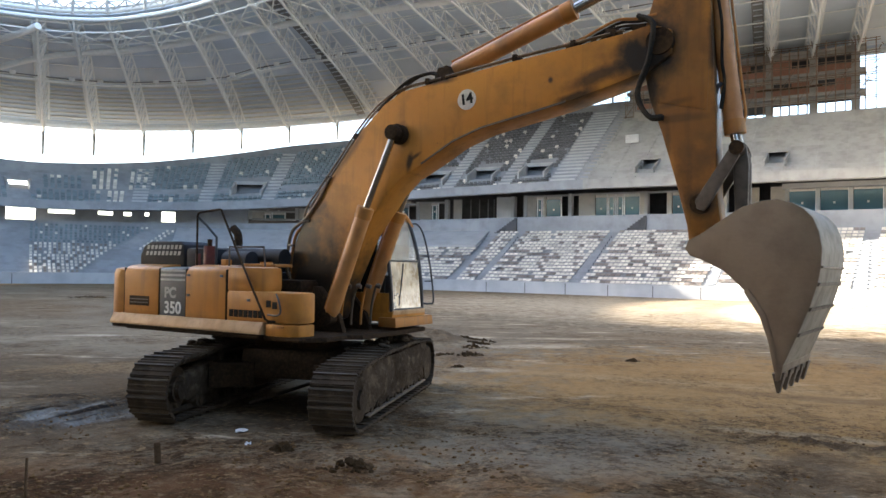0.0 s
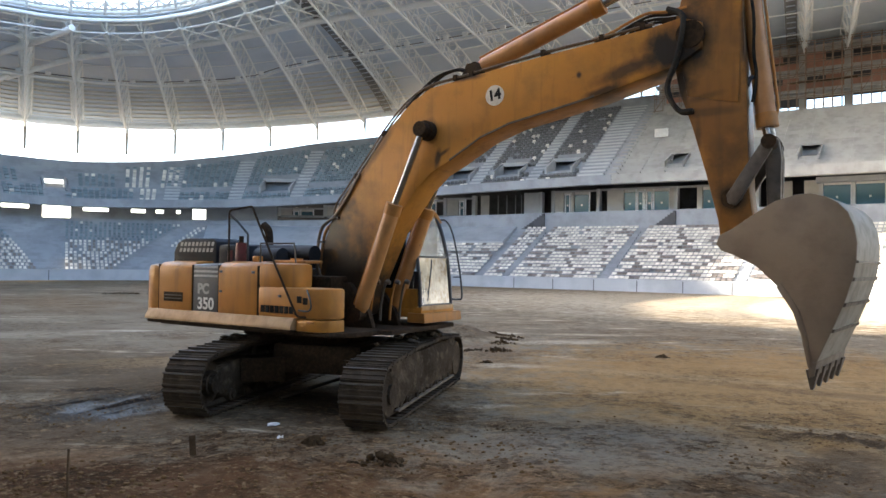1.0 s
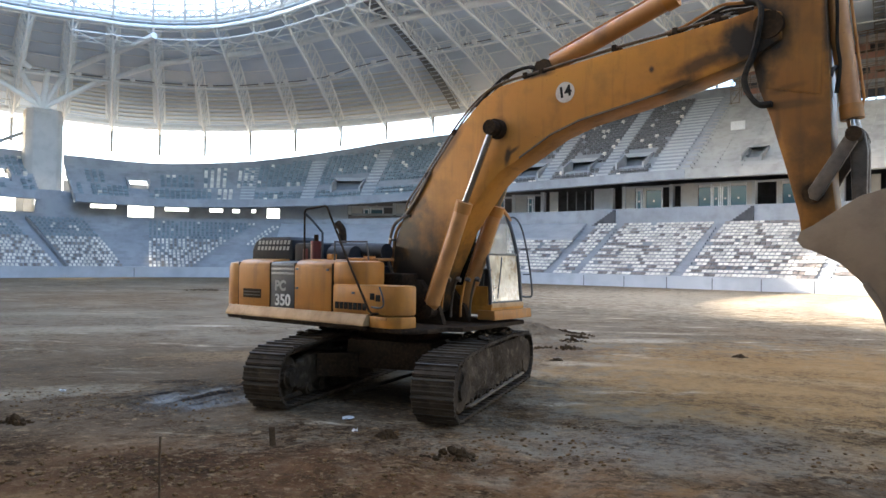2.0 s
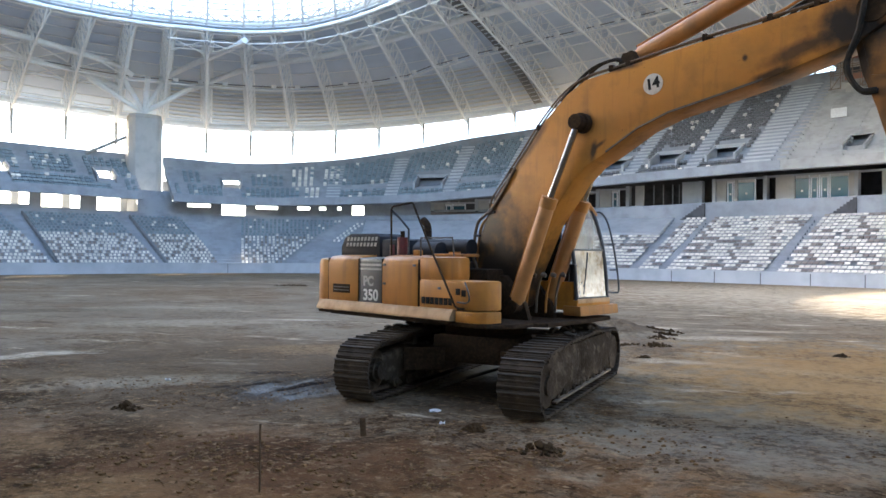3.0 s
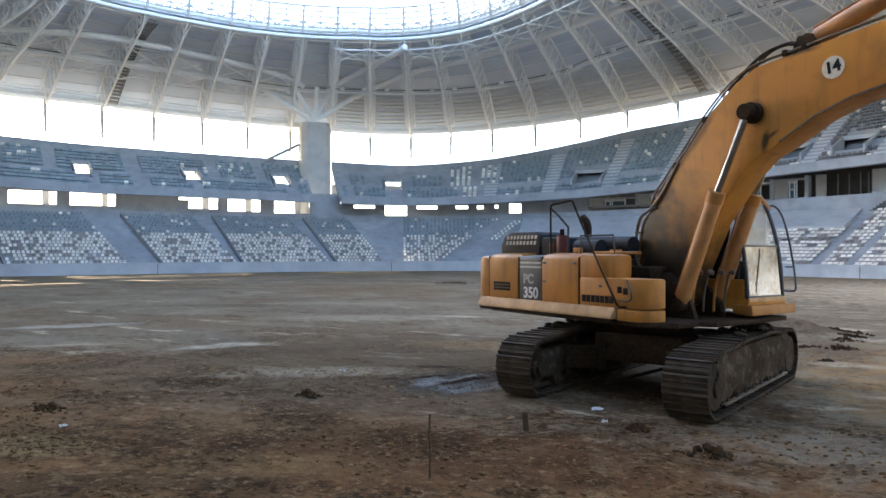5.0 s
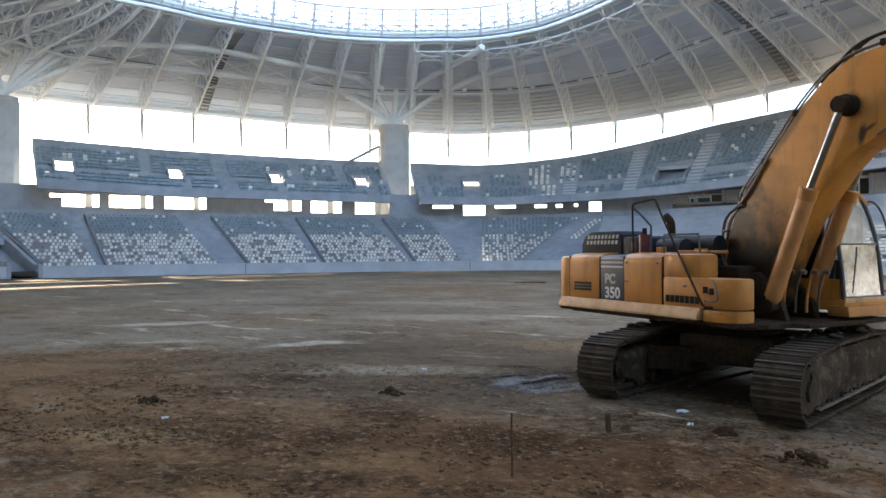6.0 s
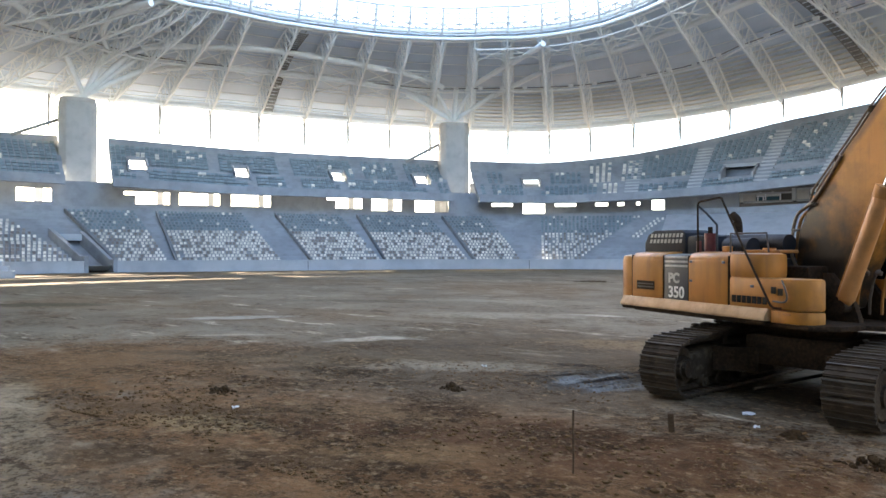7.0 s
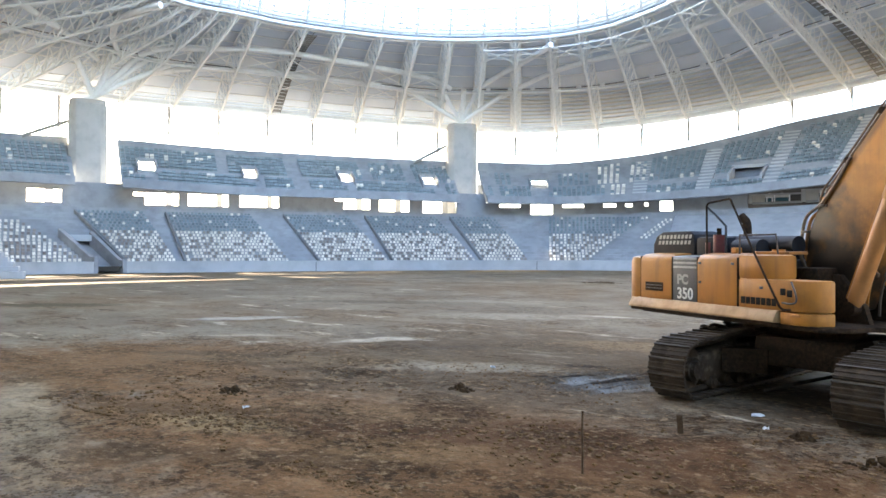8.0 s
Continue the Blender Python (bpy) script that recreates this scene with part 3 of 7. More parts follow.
def up_slope(s):
    return 0.52 + 0.09 * side_share(s) + float(np.interp(s, (-22, -15, -2, 14, 24, 30, 37, 44, 48, 62), (0.0, 0.035, 0.03, 0.015, 0.02, 0.0, 0.01, 0.06, 0.08, 0.0)))


def up_z(s, d):
    """Height of the upper tier d metres behind its front."""
    return lip_z(s) + 0.75 + up_slope(s) * d


def rim_lift(s):
    """The roof edge climbs away from the corner towards the far end."""
    return float(np.interp(s, (-24, -11, -2, 15, 27), (1.55, 1.2, 1.15, 0.6, 0.0)))


def rim(s):
    w = side_share(s)
    x, y = bowl(s, 23 + 10 * w)
    return Vector((x, y, 19.7 + 8.2 * w + rim_lift(s)))


# how far the girders lean along the ring from their feet
INNER_S = (-60, -30, -11, 0, 6, 11, 15, 19.4, 23, 27, 30, 33.5, 37, 40, 44, 52, 59, 66, 75, 80, 105, 140)
INNER_SHIFT = (0.0, 3.0, 2.7, 0.7, -1.8, -2.0, -1.7, -0.5, 1.3, 3.5, 5.5, 7.0, 8.4, 10.0, 11.2, 12.2, 13.0, 12.8, 11.3, 10.5, 6.0, 0.0)


def roof_point(s, u, drop=0.0):
    """A point of the roof: u = 0 at the outer rim, 1 at the ring round the opening."""
    a = rim(s)
    si = s + float(np.interp(s, INNER_S, INNER_SHIFT))
    th = np.interp(si, RUN, TH)
    m, n = np.interp(th, ITH, IM_) + 8.0 * min(1.0, max(0.0, (abs(si) - 62) / 34)), np.interp(th, ITH, IN_)
    z = 25.5 + 3.5 * side_share(si) + float(np.interp(si, (-10, -5, 2, 10, 28, 36, 46, 54, 70), (1.4, 1.2, 0.7, 0.6, 1.0, 0.5, -0.3, -0.5, 0.0)))
    b = Vector((AX_M[0] * m + AX_N[0] * n, AX_M[1] * m + AX_N[1] * n, z))
    p = a.lerp(b, u)
    p.z += 1.6 * math.sin(math.pi * min(1, u)) - drop
    return p


# ---------------------------------------------------------------- ground
def value_noise(x, y, cell, seed):
    rng = np.random.RandomState(seed)
    lat = rng.rand(257, 257)
    gx, gy = x / cell, y / cell
    ix, iy = np.floor(gx).astype(int), np.floor(gy).astype(int)
    fx, fy = gx - ix, gy - iy
    fx, fy = fx * fx * (3 - 2 * fx), fy * fy * (3 - 2 * fy)
    g = lambda i, j: lat[i % 257, j % 257]
    return (g(ix, iy) * (1 - fx) + g(ix + 1, iy) * fx) * (1 - fy) + (g(ix, iy + 1) * (1 - fx) + g(ix + 1, iy + 1) * fx) * fy - 0.5


def ground_height(x, y):
    x, y = np.asarray(x, float), np.asarray(y, float)
    near = np.exp(-((x + 3) / 17) ** 4 - ((y - 9) / 15) ** 4)
    z = 0.10 * value_noise(x, y, 2.3, 1) + 0.065 * value_noise(x, y, 0.8, 2) + 0.05 * value_noise(x, y, 0.31, 3)
    rough = np.clip(value_noise(x, y, 3.1, 4) * 3 + 0.5 + np.exp(-((x + 3.5) / 5) ** 2 - ((y - 6.8) / 1.4) ** 2), 0, 1.3)
    z = z * near * (0.25 + 0.75 * rough)
    # ruts beside the machine
    ca, sa = math.cos(radians(65)), math.sin(radians(65))
    a, b = (x + 5.5) * ca + (y - 11.0) * sa, -(x + 5.5) * sa + (y - 11.0) * ca
    z += np.exp(-(a / 1.2) ** 4 - (b / 1.0) ** 4) * (0.04 * np.sin(b * 19 + a * 0.7 + 3 * value_noise(x, y, 0.7, 17)) + 0.05 * value_noise(x, y, 0.24, 16) + 0.03 * value_noise(x, y, 0.11, 18))
    # churned strip and wheel marks in front of the bucket
    a, b = (x - 5.4) * 0.914 - (y - 9.6) * 0.407, (x - 5.4) * 0.407 + (y - 9.6) * 0.914
    z += np.exp(-(a / 1.9) ** 4 - (b / 0.3) ** 4) * (0.01 + 0.15 * value_noise(x, y, 0.22, 8))
    for off in (0.0, 0.42):
        a, b = (x - 3.6 - off) * 0.5 + (y - 7.6) * 0.866, (x - 3.6 - off) * 0.866 - (y - 7.6) * 0.5
        z -= np.exp(-(a / 0.8) ** 4 - (b / 0.1) ** 2) * 0.045
    # spoil trailing away behind the far end of the track
    bank = 0.5 * np.clip((1.55 - x) / 2.2, 0, 1) * np.clip((x + 2.2) / 1.0, 0, 1) * np.exp(-((y - 21.9) / 0.8) ** 2)
    z += bank * (1 + 0.5 * value_noise(x, y, 0.5, 6))
    z += np.exp(-((x - 0.6) / 0.9) ** 4 - ((y - 18.8) / 3.2) ** 4) * (0.015 + 0.08 * value_noise(x, y, 0.6, 6) + 0.09 * value_noise(x, y, 0.22, 7))
    # ground under the tracks is pressed flat
    ca, sa = math.cos(radians(78)), math.sin(radians(78))
    a, b = (x + 2.42) * ca + (y - 12.2) * sa, -(x + 2.42) * sa + (y - 12.2) * ca
    under = np.exp(-(a / 2.5) ** 8 - (b / 1.8) ** 8)
    return z * (1 - under) - 0.012 * near


def build_ground():
    def axis(lo, hi, step, far):
        mid = np.arange(lo, hi, step)
        grow = np.cumsum(step * 1.28 ** np.arange(1, 34))
        grow = grow[grow < far]
        return np.concatenate([(lo - grow)[::-1], mid, hi + grow])
    xs, ys = axis(-14, 9, 0.09, 2500), axis(3.5, 23.3, 0.09, 2500)
    X, Y = np.meshgrid(xs, ys)
    Z = ground_height(X, Y)
    nx, ny = len(xs), len(ys)
    verts = np.column_stack([X.ravel(), Y.ravel(), Z.ravel()])
    i = np.arange(nx * ny).reshape(ny, nx)
    faces = np.column_stack([i[:-1, :-1].ravel(), i[:-1, 1:].ravel(), i[1:, 1:].ravel(), i[1:, :-1].ravel()])
    ob = mesh_of("ground", verts.tolist(), faces.tolist(), M_GROUND)
    ob.data.shade_smooth()
    tagged(ob, "bare trodden brown earth with pale dust, damp stains and painted sunlit and shaded patches", "ground", kind="structure")


build_ground()


# ---------------------------------------------------------------- bowl: walls and tiers
def sweep(name, profile, stations, material, skip=None, closed=True, parent=None):
    """profile(s) gives the section as (d, z) points, the same count at each station; skip(s, k) leaves a face out."""
    rows = []
    for s in stations:
        rows.append([(*bowl(s, d), z) for d, z in profile(s)])
    k = len(rows[0])
    verts = [p for r in rows for p in r]
    faces = []
    for i in range(len(rows) - 1):
        mid = (stations[i] + stations[i + 1]) / 2
        for j in range(k if closed else k - 1):
            if skip and skip(mid, j):
                continue
            a, b = i * k + j, i * k + (j + 1) % k
            if (Vector(verts[a]) - Vector(verts[b])).length < 1e-3 and (Vector(verts[a + k]) - Vector(verts[b + k])).length < 1e-3:
                continue
            faces.append((a, b, b + k, a + k))
    if closed and abs(stations[-1] - stations[0]) < 2 * HALF - 1:
        faces.append(tuple(range(k))[::-1])
        faces.append(tuple(range((len(rows) - 1) * k, len(rows) * k)))
    ob = mesh_of(name, verts, faces, material, parent=parent)
    return ob


def steps_between(a, b, step=1.6):
    n = max(1, int(round((b - a) / step)))
    return [a + (b - a) * i / n for i in range(n + 1)]


ALL = steps_between(-HALF, HALF, 1.6)
PASS_S, PASS_LEAN, PASS_ROWS = (-18.1, -15.95), -0.36, 8      # gap at the pitch wall, its lean outwards, rows cut


def in_passage(s, d):
    return PASS_S[0] < s - PASS_LEAN * max(0.0, d) < PASS_S[1]


ALL_FINE = sorted({round(q, 3) for q in ALL} | {round(q, 3) for q in steps_between(-21.5, -15.5, 0.12)})
ROWS_LOW, TREAD, RISE, LOW_Z, LOW_D = 17, 0.66, 0.3175, 1.05, 0.9

wall = sweep("pitch_wall", lambda s: [(0.0, -0.3), (0.0, 0.98), (-0.04, 0.98), (-0.04, 1.1), (0.26, 1.1), (0.26, 0.98), (0.22, 0.98), (0.22, -0.3)], ALL_FINE, M_RENDER, skip=lambda s, j: in_passage(s, 0.1))
tagged(wall, "low pale grey concrete wall round the pitch", "wall", kind="structure")


def low_profile(s):
    pts = [(0.22, LOW_Z - 0.4)]
    for r in range(ROWS_LOW):
        d = LOW_D + r * TREAD
        pts += [(d if r else 0.22, LOW_Z - 0.25 + r * RISE), (d + TREAD, LOW_Z - 0.25 + r * RISE)]
    top = LOW_D + ROWS_LOW * TREAD
    z = LOW_Z - 0.25 + ROWS_LOW * RISE
    pts += [(top, z), (top + 0.5, z), (top + 0.5, z - 0.8), (1.2, LOW_Z - 0.9)]
    return pts


LOW_TOP_D, LOW_TOP_Z = LOW_D + ROWS_LOW * TREAD, LOW_Z - 0.25 + ROWS_LOW * RISE
lower = sweep("stand_lower_tier", low_profile, ALL_FINE, M_CONC, skip=lambda s, j: j < 2 + 2 * PASS_ROWS and in_passage(s, LOW_D + max(0, (j - 1) // 2) * TREAD))
tagged(lower, "stepped grey concrete lower terrace of the stand", "stand", kind="structure")

# parapet behind the lower tier: low at the end, higher along the sides
par = sweep("stand_parapet", lambda s: [(LOW_TOP_D + 0.5, LOW_TOP_Z - 0.8), (LOW_TOP_D + 0.5, LOW_TOP_Z + 0.6 + 1.25 * side_share(s)), (LOW_TOP_D + 0.75, LOW_TOP_Z + 0.6 + 1.25 * side_share(s)), (LOW_TOP_D + 0.75, LOW_TOP_Z - 0.8)], ALL, M_CONC)
tagged(par, "plain grey concrete parapet behind the lower terrace", "wall", kind="structure")
floor2 = sweep("concourse_floor", lambda s: [(LOW_TOP_D + 0.75, LOW_TOP_Z - 0.3 + 1.75 * side_share(s)), (LOW_TOP_D + 0.75, LOW_TOP_Z + 1.75 * side_share(s)), (24, LOW_TOP_Z + 1.75 * side_share(s)), (24, LOW_TOP_Z - 0.3 + 1.75 * side_share(s))], ALL, M_CONC)
tagged(floor2, "concrete concourse floor between the terraces", "floor", kind="structure")

# gaps in the upper tier where the pillars stand
PILLARS = [-17.9, 21.1]
GAPS = [(-19.2, -15.4), (20.2, 22.9)]
VOMITORIES_END = [-13.1, -2.8, 8.4, 17.5, 28.3]
VOMITORIES_SIDE = [46.0, 55.0, 64.2, 69.5, 75.0, 86.5, 98.5]
NR = 25


def up_profile(s):
    run = up_run(s)
    pts = [(UP_D, lip_z(s)), (UP_D, lip_z(s) + 0.95), (UP_D + 0.15, lip_z(s) + 0.95), (UP_D + 0.15, lip_z(s) + 0.6)]
    for r in range(NR):
        d0, d1 = min(run, 0.15 + r * 0.8), min(run, 0.15 + (r + 1) * 0.8)
        z = lip_z(s) + 0.6 + up_slope(s) * min(run, r * 0.8)
        pts += [(UP_D + d0, z), (UP_D + d1, z)]
    zt = up_z(s, run)
    pts += [(UP_D + run, zt + 0.55), (UP_D + run + 0.25, zt + 0.55), (UP_D + run + 0.25, zt - 0.9), (UP_D + 1.0, lip_z(s))]
    return pts


def gangway(c):
    """Half width of a gangway through the side terrace."""
    return 1.25 if c < 81 else 0.8


def up_skip(s, j):
    if j != 56 and (j < 4 or j > 3 + 2 * NR):
        return False
    if j == 56:
        return any(abs(s - c) < 0.75 for c in VOMITORIES_END)
    r = (j - 4) // 2
    for c in VOMITORIES_END:
        if abs(s - c) < 0.75 and 4 <= r < 7:
            return True
    for c in VOMITORIES_SIDE:
        if abs(s - c) < gangway(c) and 3 <= r < 6:
            return True
    return False


def fine_steps(a, b):
    marks = {round(x, 3) for x in steps_between(a, b, 1.6)}
    for c, h in [(c, 0.75) for c in VOMITORIES_END] + [(c, gangway(c)) for c in VOMITORIES_SIDE]:
        if a < c < b:
            marks = {m for m in marks if abs(m - c) > h + 0.2} | {round(c - h, 3), round(c + h, 3), round(c, 3)}
    return sorted(marks | {round(a, 3), round(b, 3)})


spans = [(-HALF, GAPS[0][0]), (GAPS[0][1], GAPS[1][0]), (GAPS[1][1], 81.0), (81.02, HALF)]
for k, (a, b) in enumerate(spans):
    ob = sweep("stand_upper_tier_%d" % (k + 1), up_profile, fine_steps(a, b), M_CONC_RAW if k == 3 else M_CONC, skip=up_skip)
    tagged(ob, "stepped bare concrete upper terrace still without seats" if k == 3 else "stepped concrete upper terrace of the stand", "stand", kind="structure")


def vomitory(c, half, r0, r1, material, dark, rise=0.3):
    """Side walls and a lintel round an opening in the upper tier."""
    bm = bm_new()
    d0, d1 = UP_D + 0.15 + r0 * 0.8, UP_D + 0.15 + r1 * 0.8
    z0, z1 = lip_z(c) + 0.55 + up_slope(c) * r0 * 0.8, lip_z(c) + 0.6 + up_slope(c) * r1 * 0.8

    def slab(sa, sb, da, db, za, zb):
        ps = [bowl(sa, da), bowl(sb, da), bowl(sb, db), bowl(sa, db)]
        vs = [bm.verts.new((*p, za)) for p in ps] + [bm.verts.new((*p, zb)) for p in ps]
        for f in ((0, 1, 2, 3), (4, 5, 6, 7), (0, 1, 5, 4), (1, 2, 6, 5), (2, 3, 7, 6), (3, 0, 4, 7)):
            bm.faces.new([vs[i] for i in f])
    for sg in (-1, 1):
        a, b = c + sg * half, c + sg * (half + 0.18)
        n0 = len(bm.verts)
        slab(min(a, b), max(a, b), d0 - 0.6, d1 + 0.25, z0 - 0.3, z1 + rise)
        bm.verts.ensure_lookup_table()
        for i in (4, 5):        # the side walls slope down with the steps
            bm.verts[n0 + i].co.z = z0 + rise + 0.1
    slab(c - half - 0.18, c + half + 0.18, d1, d1 + 0.25, z1 - 0.1, z1 + rise)
    ob = part("vomitory", bm, material)
    tagged(ob, "pale concrete surround of a gangway opening in the upper terrace", "wall", "gangway openings", "structure")
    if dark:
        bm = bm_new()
        # dark sheet painting the shade inside the gangway
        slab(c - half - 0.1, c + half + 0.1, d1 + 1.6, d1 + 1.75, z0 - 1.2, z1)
        tagged(part("vomitory_back_wall", bm, M_DARK), "wall inside a gangway, coloured dark for the shade there", "wall", kind="structure")


for c in VOMITORIES_END:
    vomitory(c, 0.75, 4, 7, M_CONC, False)
for c in VOMITORIES_SIDE:
    vomitory(c, gangway(c), 3, 6, M_RENDER if c < 81 else M_CONC_RAW, True, 0.3 if c < 81 else 0.06)


# walls between the concourse openings at the end
def wall_piece(name, sa, sb, d, za, zb, material, thick=0.35, parent=None):
    bm = bm_new()
    st = steps_between(sa, sb, 1.5)
    rows = []
    for s in st:
        p, q = bowl(s, d), bowl(s, d + thick)
        rows.append([bm.verts.new((*p, za)), bm.verts.new((*p, zb)), bm.verts.new((*q, zb)), bm.verts.new((*q, za))])
    for r0, r1 in zip(rows, rows[1:]):
        for j in range(4):
            bm.faces.new((r0[j], r0[(j + 1) % 4], r1[(j + 1) % 4], r1[j]))
    bm.faces.new(rows[0])
    bm.faces.new(rows[-1][::-1])
    return part(name, bm, material, parent)


# openings of the concourse at the end: from, to, sill height, lintel height
OPEN_END = [(-49.0, -45.0, 7.3, 8.7), (-44.2, -40.0, 7.3, 8.7), (-39.0, -34.5, 7.3, 8.7), (-33.5, -28.6, 7.3, 8.7), (-27.5, -24.5, 7.3, 8.7), (-22.5, -20.0, 7.3, 8.7), (-14.3, -13.35, 8.3, 8.7), (-13.3, -10.2, 7.3, 8.7), (-9.3, -5.2, 7.3, 8.7), (-4.0, 0.5, 7.3, 8.7), (7.0, 7.95, 8.3, 8.7), (8.0, 11.0, 7.3, 8.7), (12.0, 15.3, 7.1, 8.6), (16.7, 20.2, 7.0, 8.6), (24.5, 26.5, 7.8, 8.25), (27.45, 29.5, 6.85, 8.42), (30.4, 32.3, 7.78, 8.22), (34.0, 35.1, 7.8, 8.26), (35.9, 36.5, 7.8, 8.26), (37.5, 37.85, 7.85, 8.3), (38.8, 39.9, 7.2, 8.48)]
edges = [-150.0] + [v for ab in OPEN_END for v in ab[:2]] + [46.0]
for a, b in zip(edges[::2], edges[1::2]):
    tagged(wall_piece("concourse_wall", a, b, 14.0, LOW_TOP_Z - 0.4, 9.6, M_CONC), "grey concrete wall at the back of the concourse", "wall", kind="structure")
for a, b, z0, z1 in OPEN_END:
    tagged(wall_piece("concourse_sill", a, b, 14.003, LOW_TOP_Z - 0.4, z0, M_CONC, 0.34), "low concrete wall under a concourse opening", "wall", kind="structure")
    tagged(wall_piece("concourse_lintel", a, b, 14.003, z1, 9.6, M_CONC, 0.34), "concrete lintel over a concourse opening", "wall", kind="structure")
    if b < 22 and b - a > 2:
        tagged(wall_piece("concourse_column", b - 1.05, b - 0.45, 16.8, LOW_TOP_Z, 9.4, M_PILLAR, 0.6), "warm grey concrete column behind a concourse opening", "column", "concourse columns", "structure")

# closed back of the sides
for sa, sb in ((41.5, HALF), (-HALF, -60.0)):
    ob = sweep("stand_back_wall", lambda s: [(25.5, 0), (25.5, up_z(s, 13)), (26, up_z(s, 13)), (26, 0)], steps_between(sa, sb, 2.0), M_DARK)
    tagged(ob, "back wall of the stand's rooms", "wall", kind="structure")


# glazed boxes along the side
def box_front(sa, sb, panes, label):
    """A bay below the upper tier: panes are (share of the width, kind), kind g glass, d glazed door, w wall, o open."""
    z0, z1 = LOW_TOP_Z + 1.75, lip_z((sa + sb) / 2) + 0.05
    thing = holder("viewing_box", Matrix.Identity(4), label, "window", "viewing boxes", "structure")
    wall_piece("pier", sa - 0.16, sa + 0.16, 15.1, z0, z1, M_RENDER, 0.9, thing)
    wall_piece("sill", sa + 0.16, sb - 0.16, 15.3, z0 - 0.15, z0 + 0.12, M_CONC, 0.3, thing)
    total, at = sum(w for w, _ in panes), sa + 0.16
    for w, kind in panes:
        a, b = at, at + (sb - sa - 0.32) * w / total
        at = b
        if kind == "w":
            wall_piece("infill", a, b, 15.35, z0 + 0.12, z1, M_PILLAR, 0.25, thing)
        elif kind == "o":
            wall_piece("mullion", b - 0.04, b + 0.04, 15.6, z0 + 0.1, z1, M_WALK, 0.1, thing)
        else:
            wall_piece("pane", a + 0.05, b - 0.05, 15.45, z0 + 0.16, z1 - 0.2, M_GLASS, 0.04, thing)
            wall_piece("mullion", b - 0.05, b + 0.05, 15.38, z0 + 0.12, z1 - 0.16, M_STEEL, 0.12, thing)
            # pale strip painting the bright slot reflected in the pane's top
            wall_piece("pane_glare", a + 0.05, b - 0.05, 15.41, z1 - 0.5, z1 - 0.2, M_LETTER, 0.03, thing)
            if kind == "d":
                wall_piece("door_frame", a + 0.12, a + 0.22, 15.36, z0 + 0.12, z1 - 0.42, M_STEEL, 0.1, thing)
                wall_piece("door_frame", b - 0.22, b - 0.12, 15.36, z0 + 0.12, z1 - 0.42, M_STEEL, 0.1, thing)
                wall_piece("door_frame", a + 0.22, b - 0.22, 15.36, z1 - 0.52, z1 - 0.42, M_STEEL, 0.1, thing)
            wall_piece("notice", (a + b) / 2 - 0.09, (a + b) / 2 + 0.09, 15.42, z0 + 0.95, z0 + 1.15, M_LETTER, 0.015, thing)
    if any(k in "gd" for _, k in panes):
        wall_piece("lintel", sa + 0.16, sb - 0.16, 15.35, z1 - 0.2, z1, M_RENDER, 0.3, thing)
    # dark sheet painting the shade deep in the bay
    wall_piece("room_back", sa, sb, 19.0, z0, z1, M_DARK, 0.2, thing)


GLAZED, OPEN = "glazed front of a viewing box with white frames", "dark open bay below the upper terrace"
marks = [42.5, 46.0, 50.2, 54.4, 58.4, 62.2]
for a, b in zip(marks, marks[1:]):
    box_front(a, b, ((1.0, "w"), (0.8, "d"), (1.2, "g"), (1.0, "o")), GLAZED)
box_front(62.2, 65.2, ((1.2, "w"), (0.8, "d"), (0.8, "o")), GLAZED)
box_front(65.2, 70.3, ((0.6, "o"), (0.9, "w"), (1, "o"), (1, "o"), (1, "o"), (0.7, "o")), OPEN)
tagged(wall_piece("wall_panel", 70.6, 72.2, 15.05, LOW_TOP_Z + 1.75, lip_z(71.4) + 0.05, M_RENDER, 0.4), "plain white wall panel between viewing boxes", "wall", kind="structure")
box_front(72.3, 73.6, ((1, "o"),), OPEN)
box_front(73.6, 78.3, ((1.0, "w"), (0.9, "d"), (0.3, "w"), (1.8, "g"), (0.9, "o")), GLAZED)
box_front(78.3, 86.1, ((0.7, "o"), (1.6, "w"), (1.2, "g"), (0.85, "d"), (0.85, "d"), (1.5, "g"), (0.5, "w")), GLAZED)
box_front(86.1, 93.8, ((1.8, "o"), (0.5, "w"), (1.2, "g"), (0.85, "d"), (0.85, "d"), (1.5, "g"), (0.5, "w")), GLAZED)
box_front(93.8, 99.3, ((1.0, "o"), (1.8, "w"), (1.0, "o"), (1.2, "w")), OPEN)
for k in range(11):
    box_front(99.3 + 2.6 * k, 99.3 + 2.6 * (k + 1), ((1, "g"),), "tall glazed front of a viewing box below a white canopy")
tagged(wall_piece("canopy", 99.0, 128.0, 14.2, lip_z(105) - 0.25, lip_z(105) + 0.2, M_RENDER, 1.4), "white concrete canopy over the tall viewing boxes", "trim", kind="structure")


# unseen wall added at the back of the concourse below the upper terrace, to stop low sun
for wa, wb in ((-14.6, 20.0), (23.1, 44.0)):
    tagged(wall_piece("wall_sun_block", wa, wb, 21.6, 9.35, 11.5, M_CONC, 0.3), "unseen plain concrete wall added over the back of the concourse to stop low sun", "wall", kind="structure")


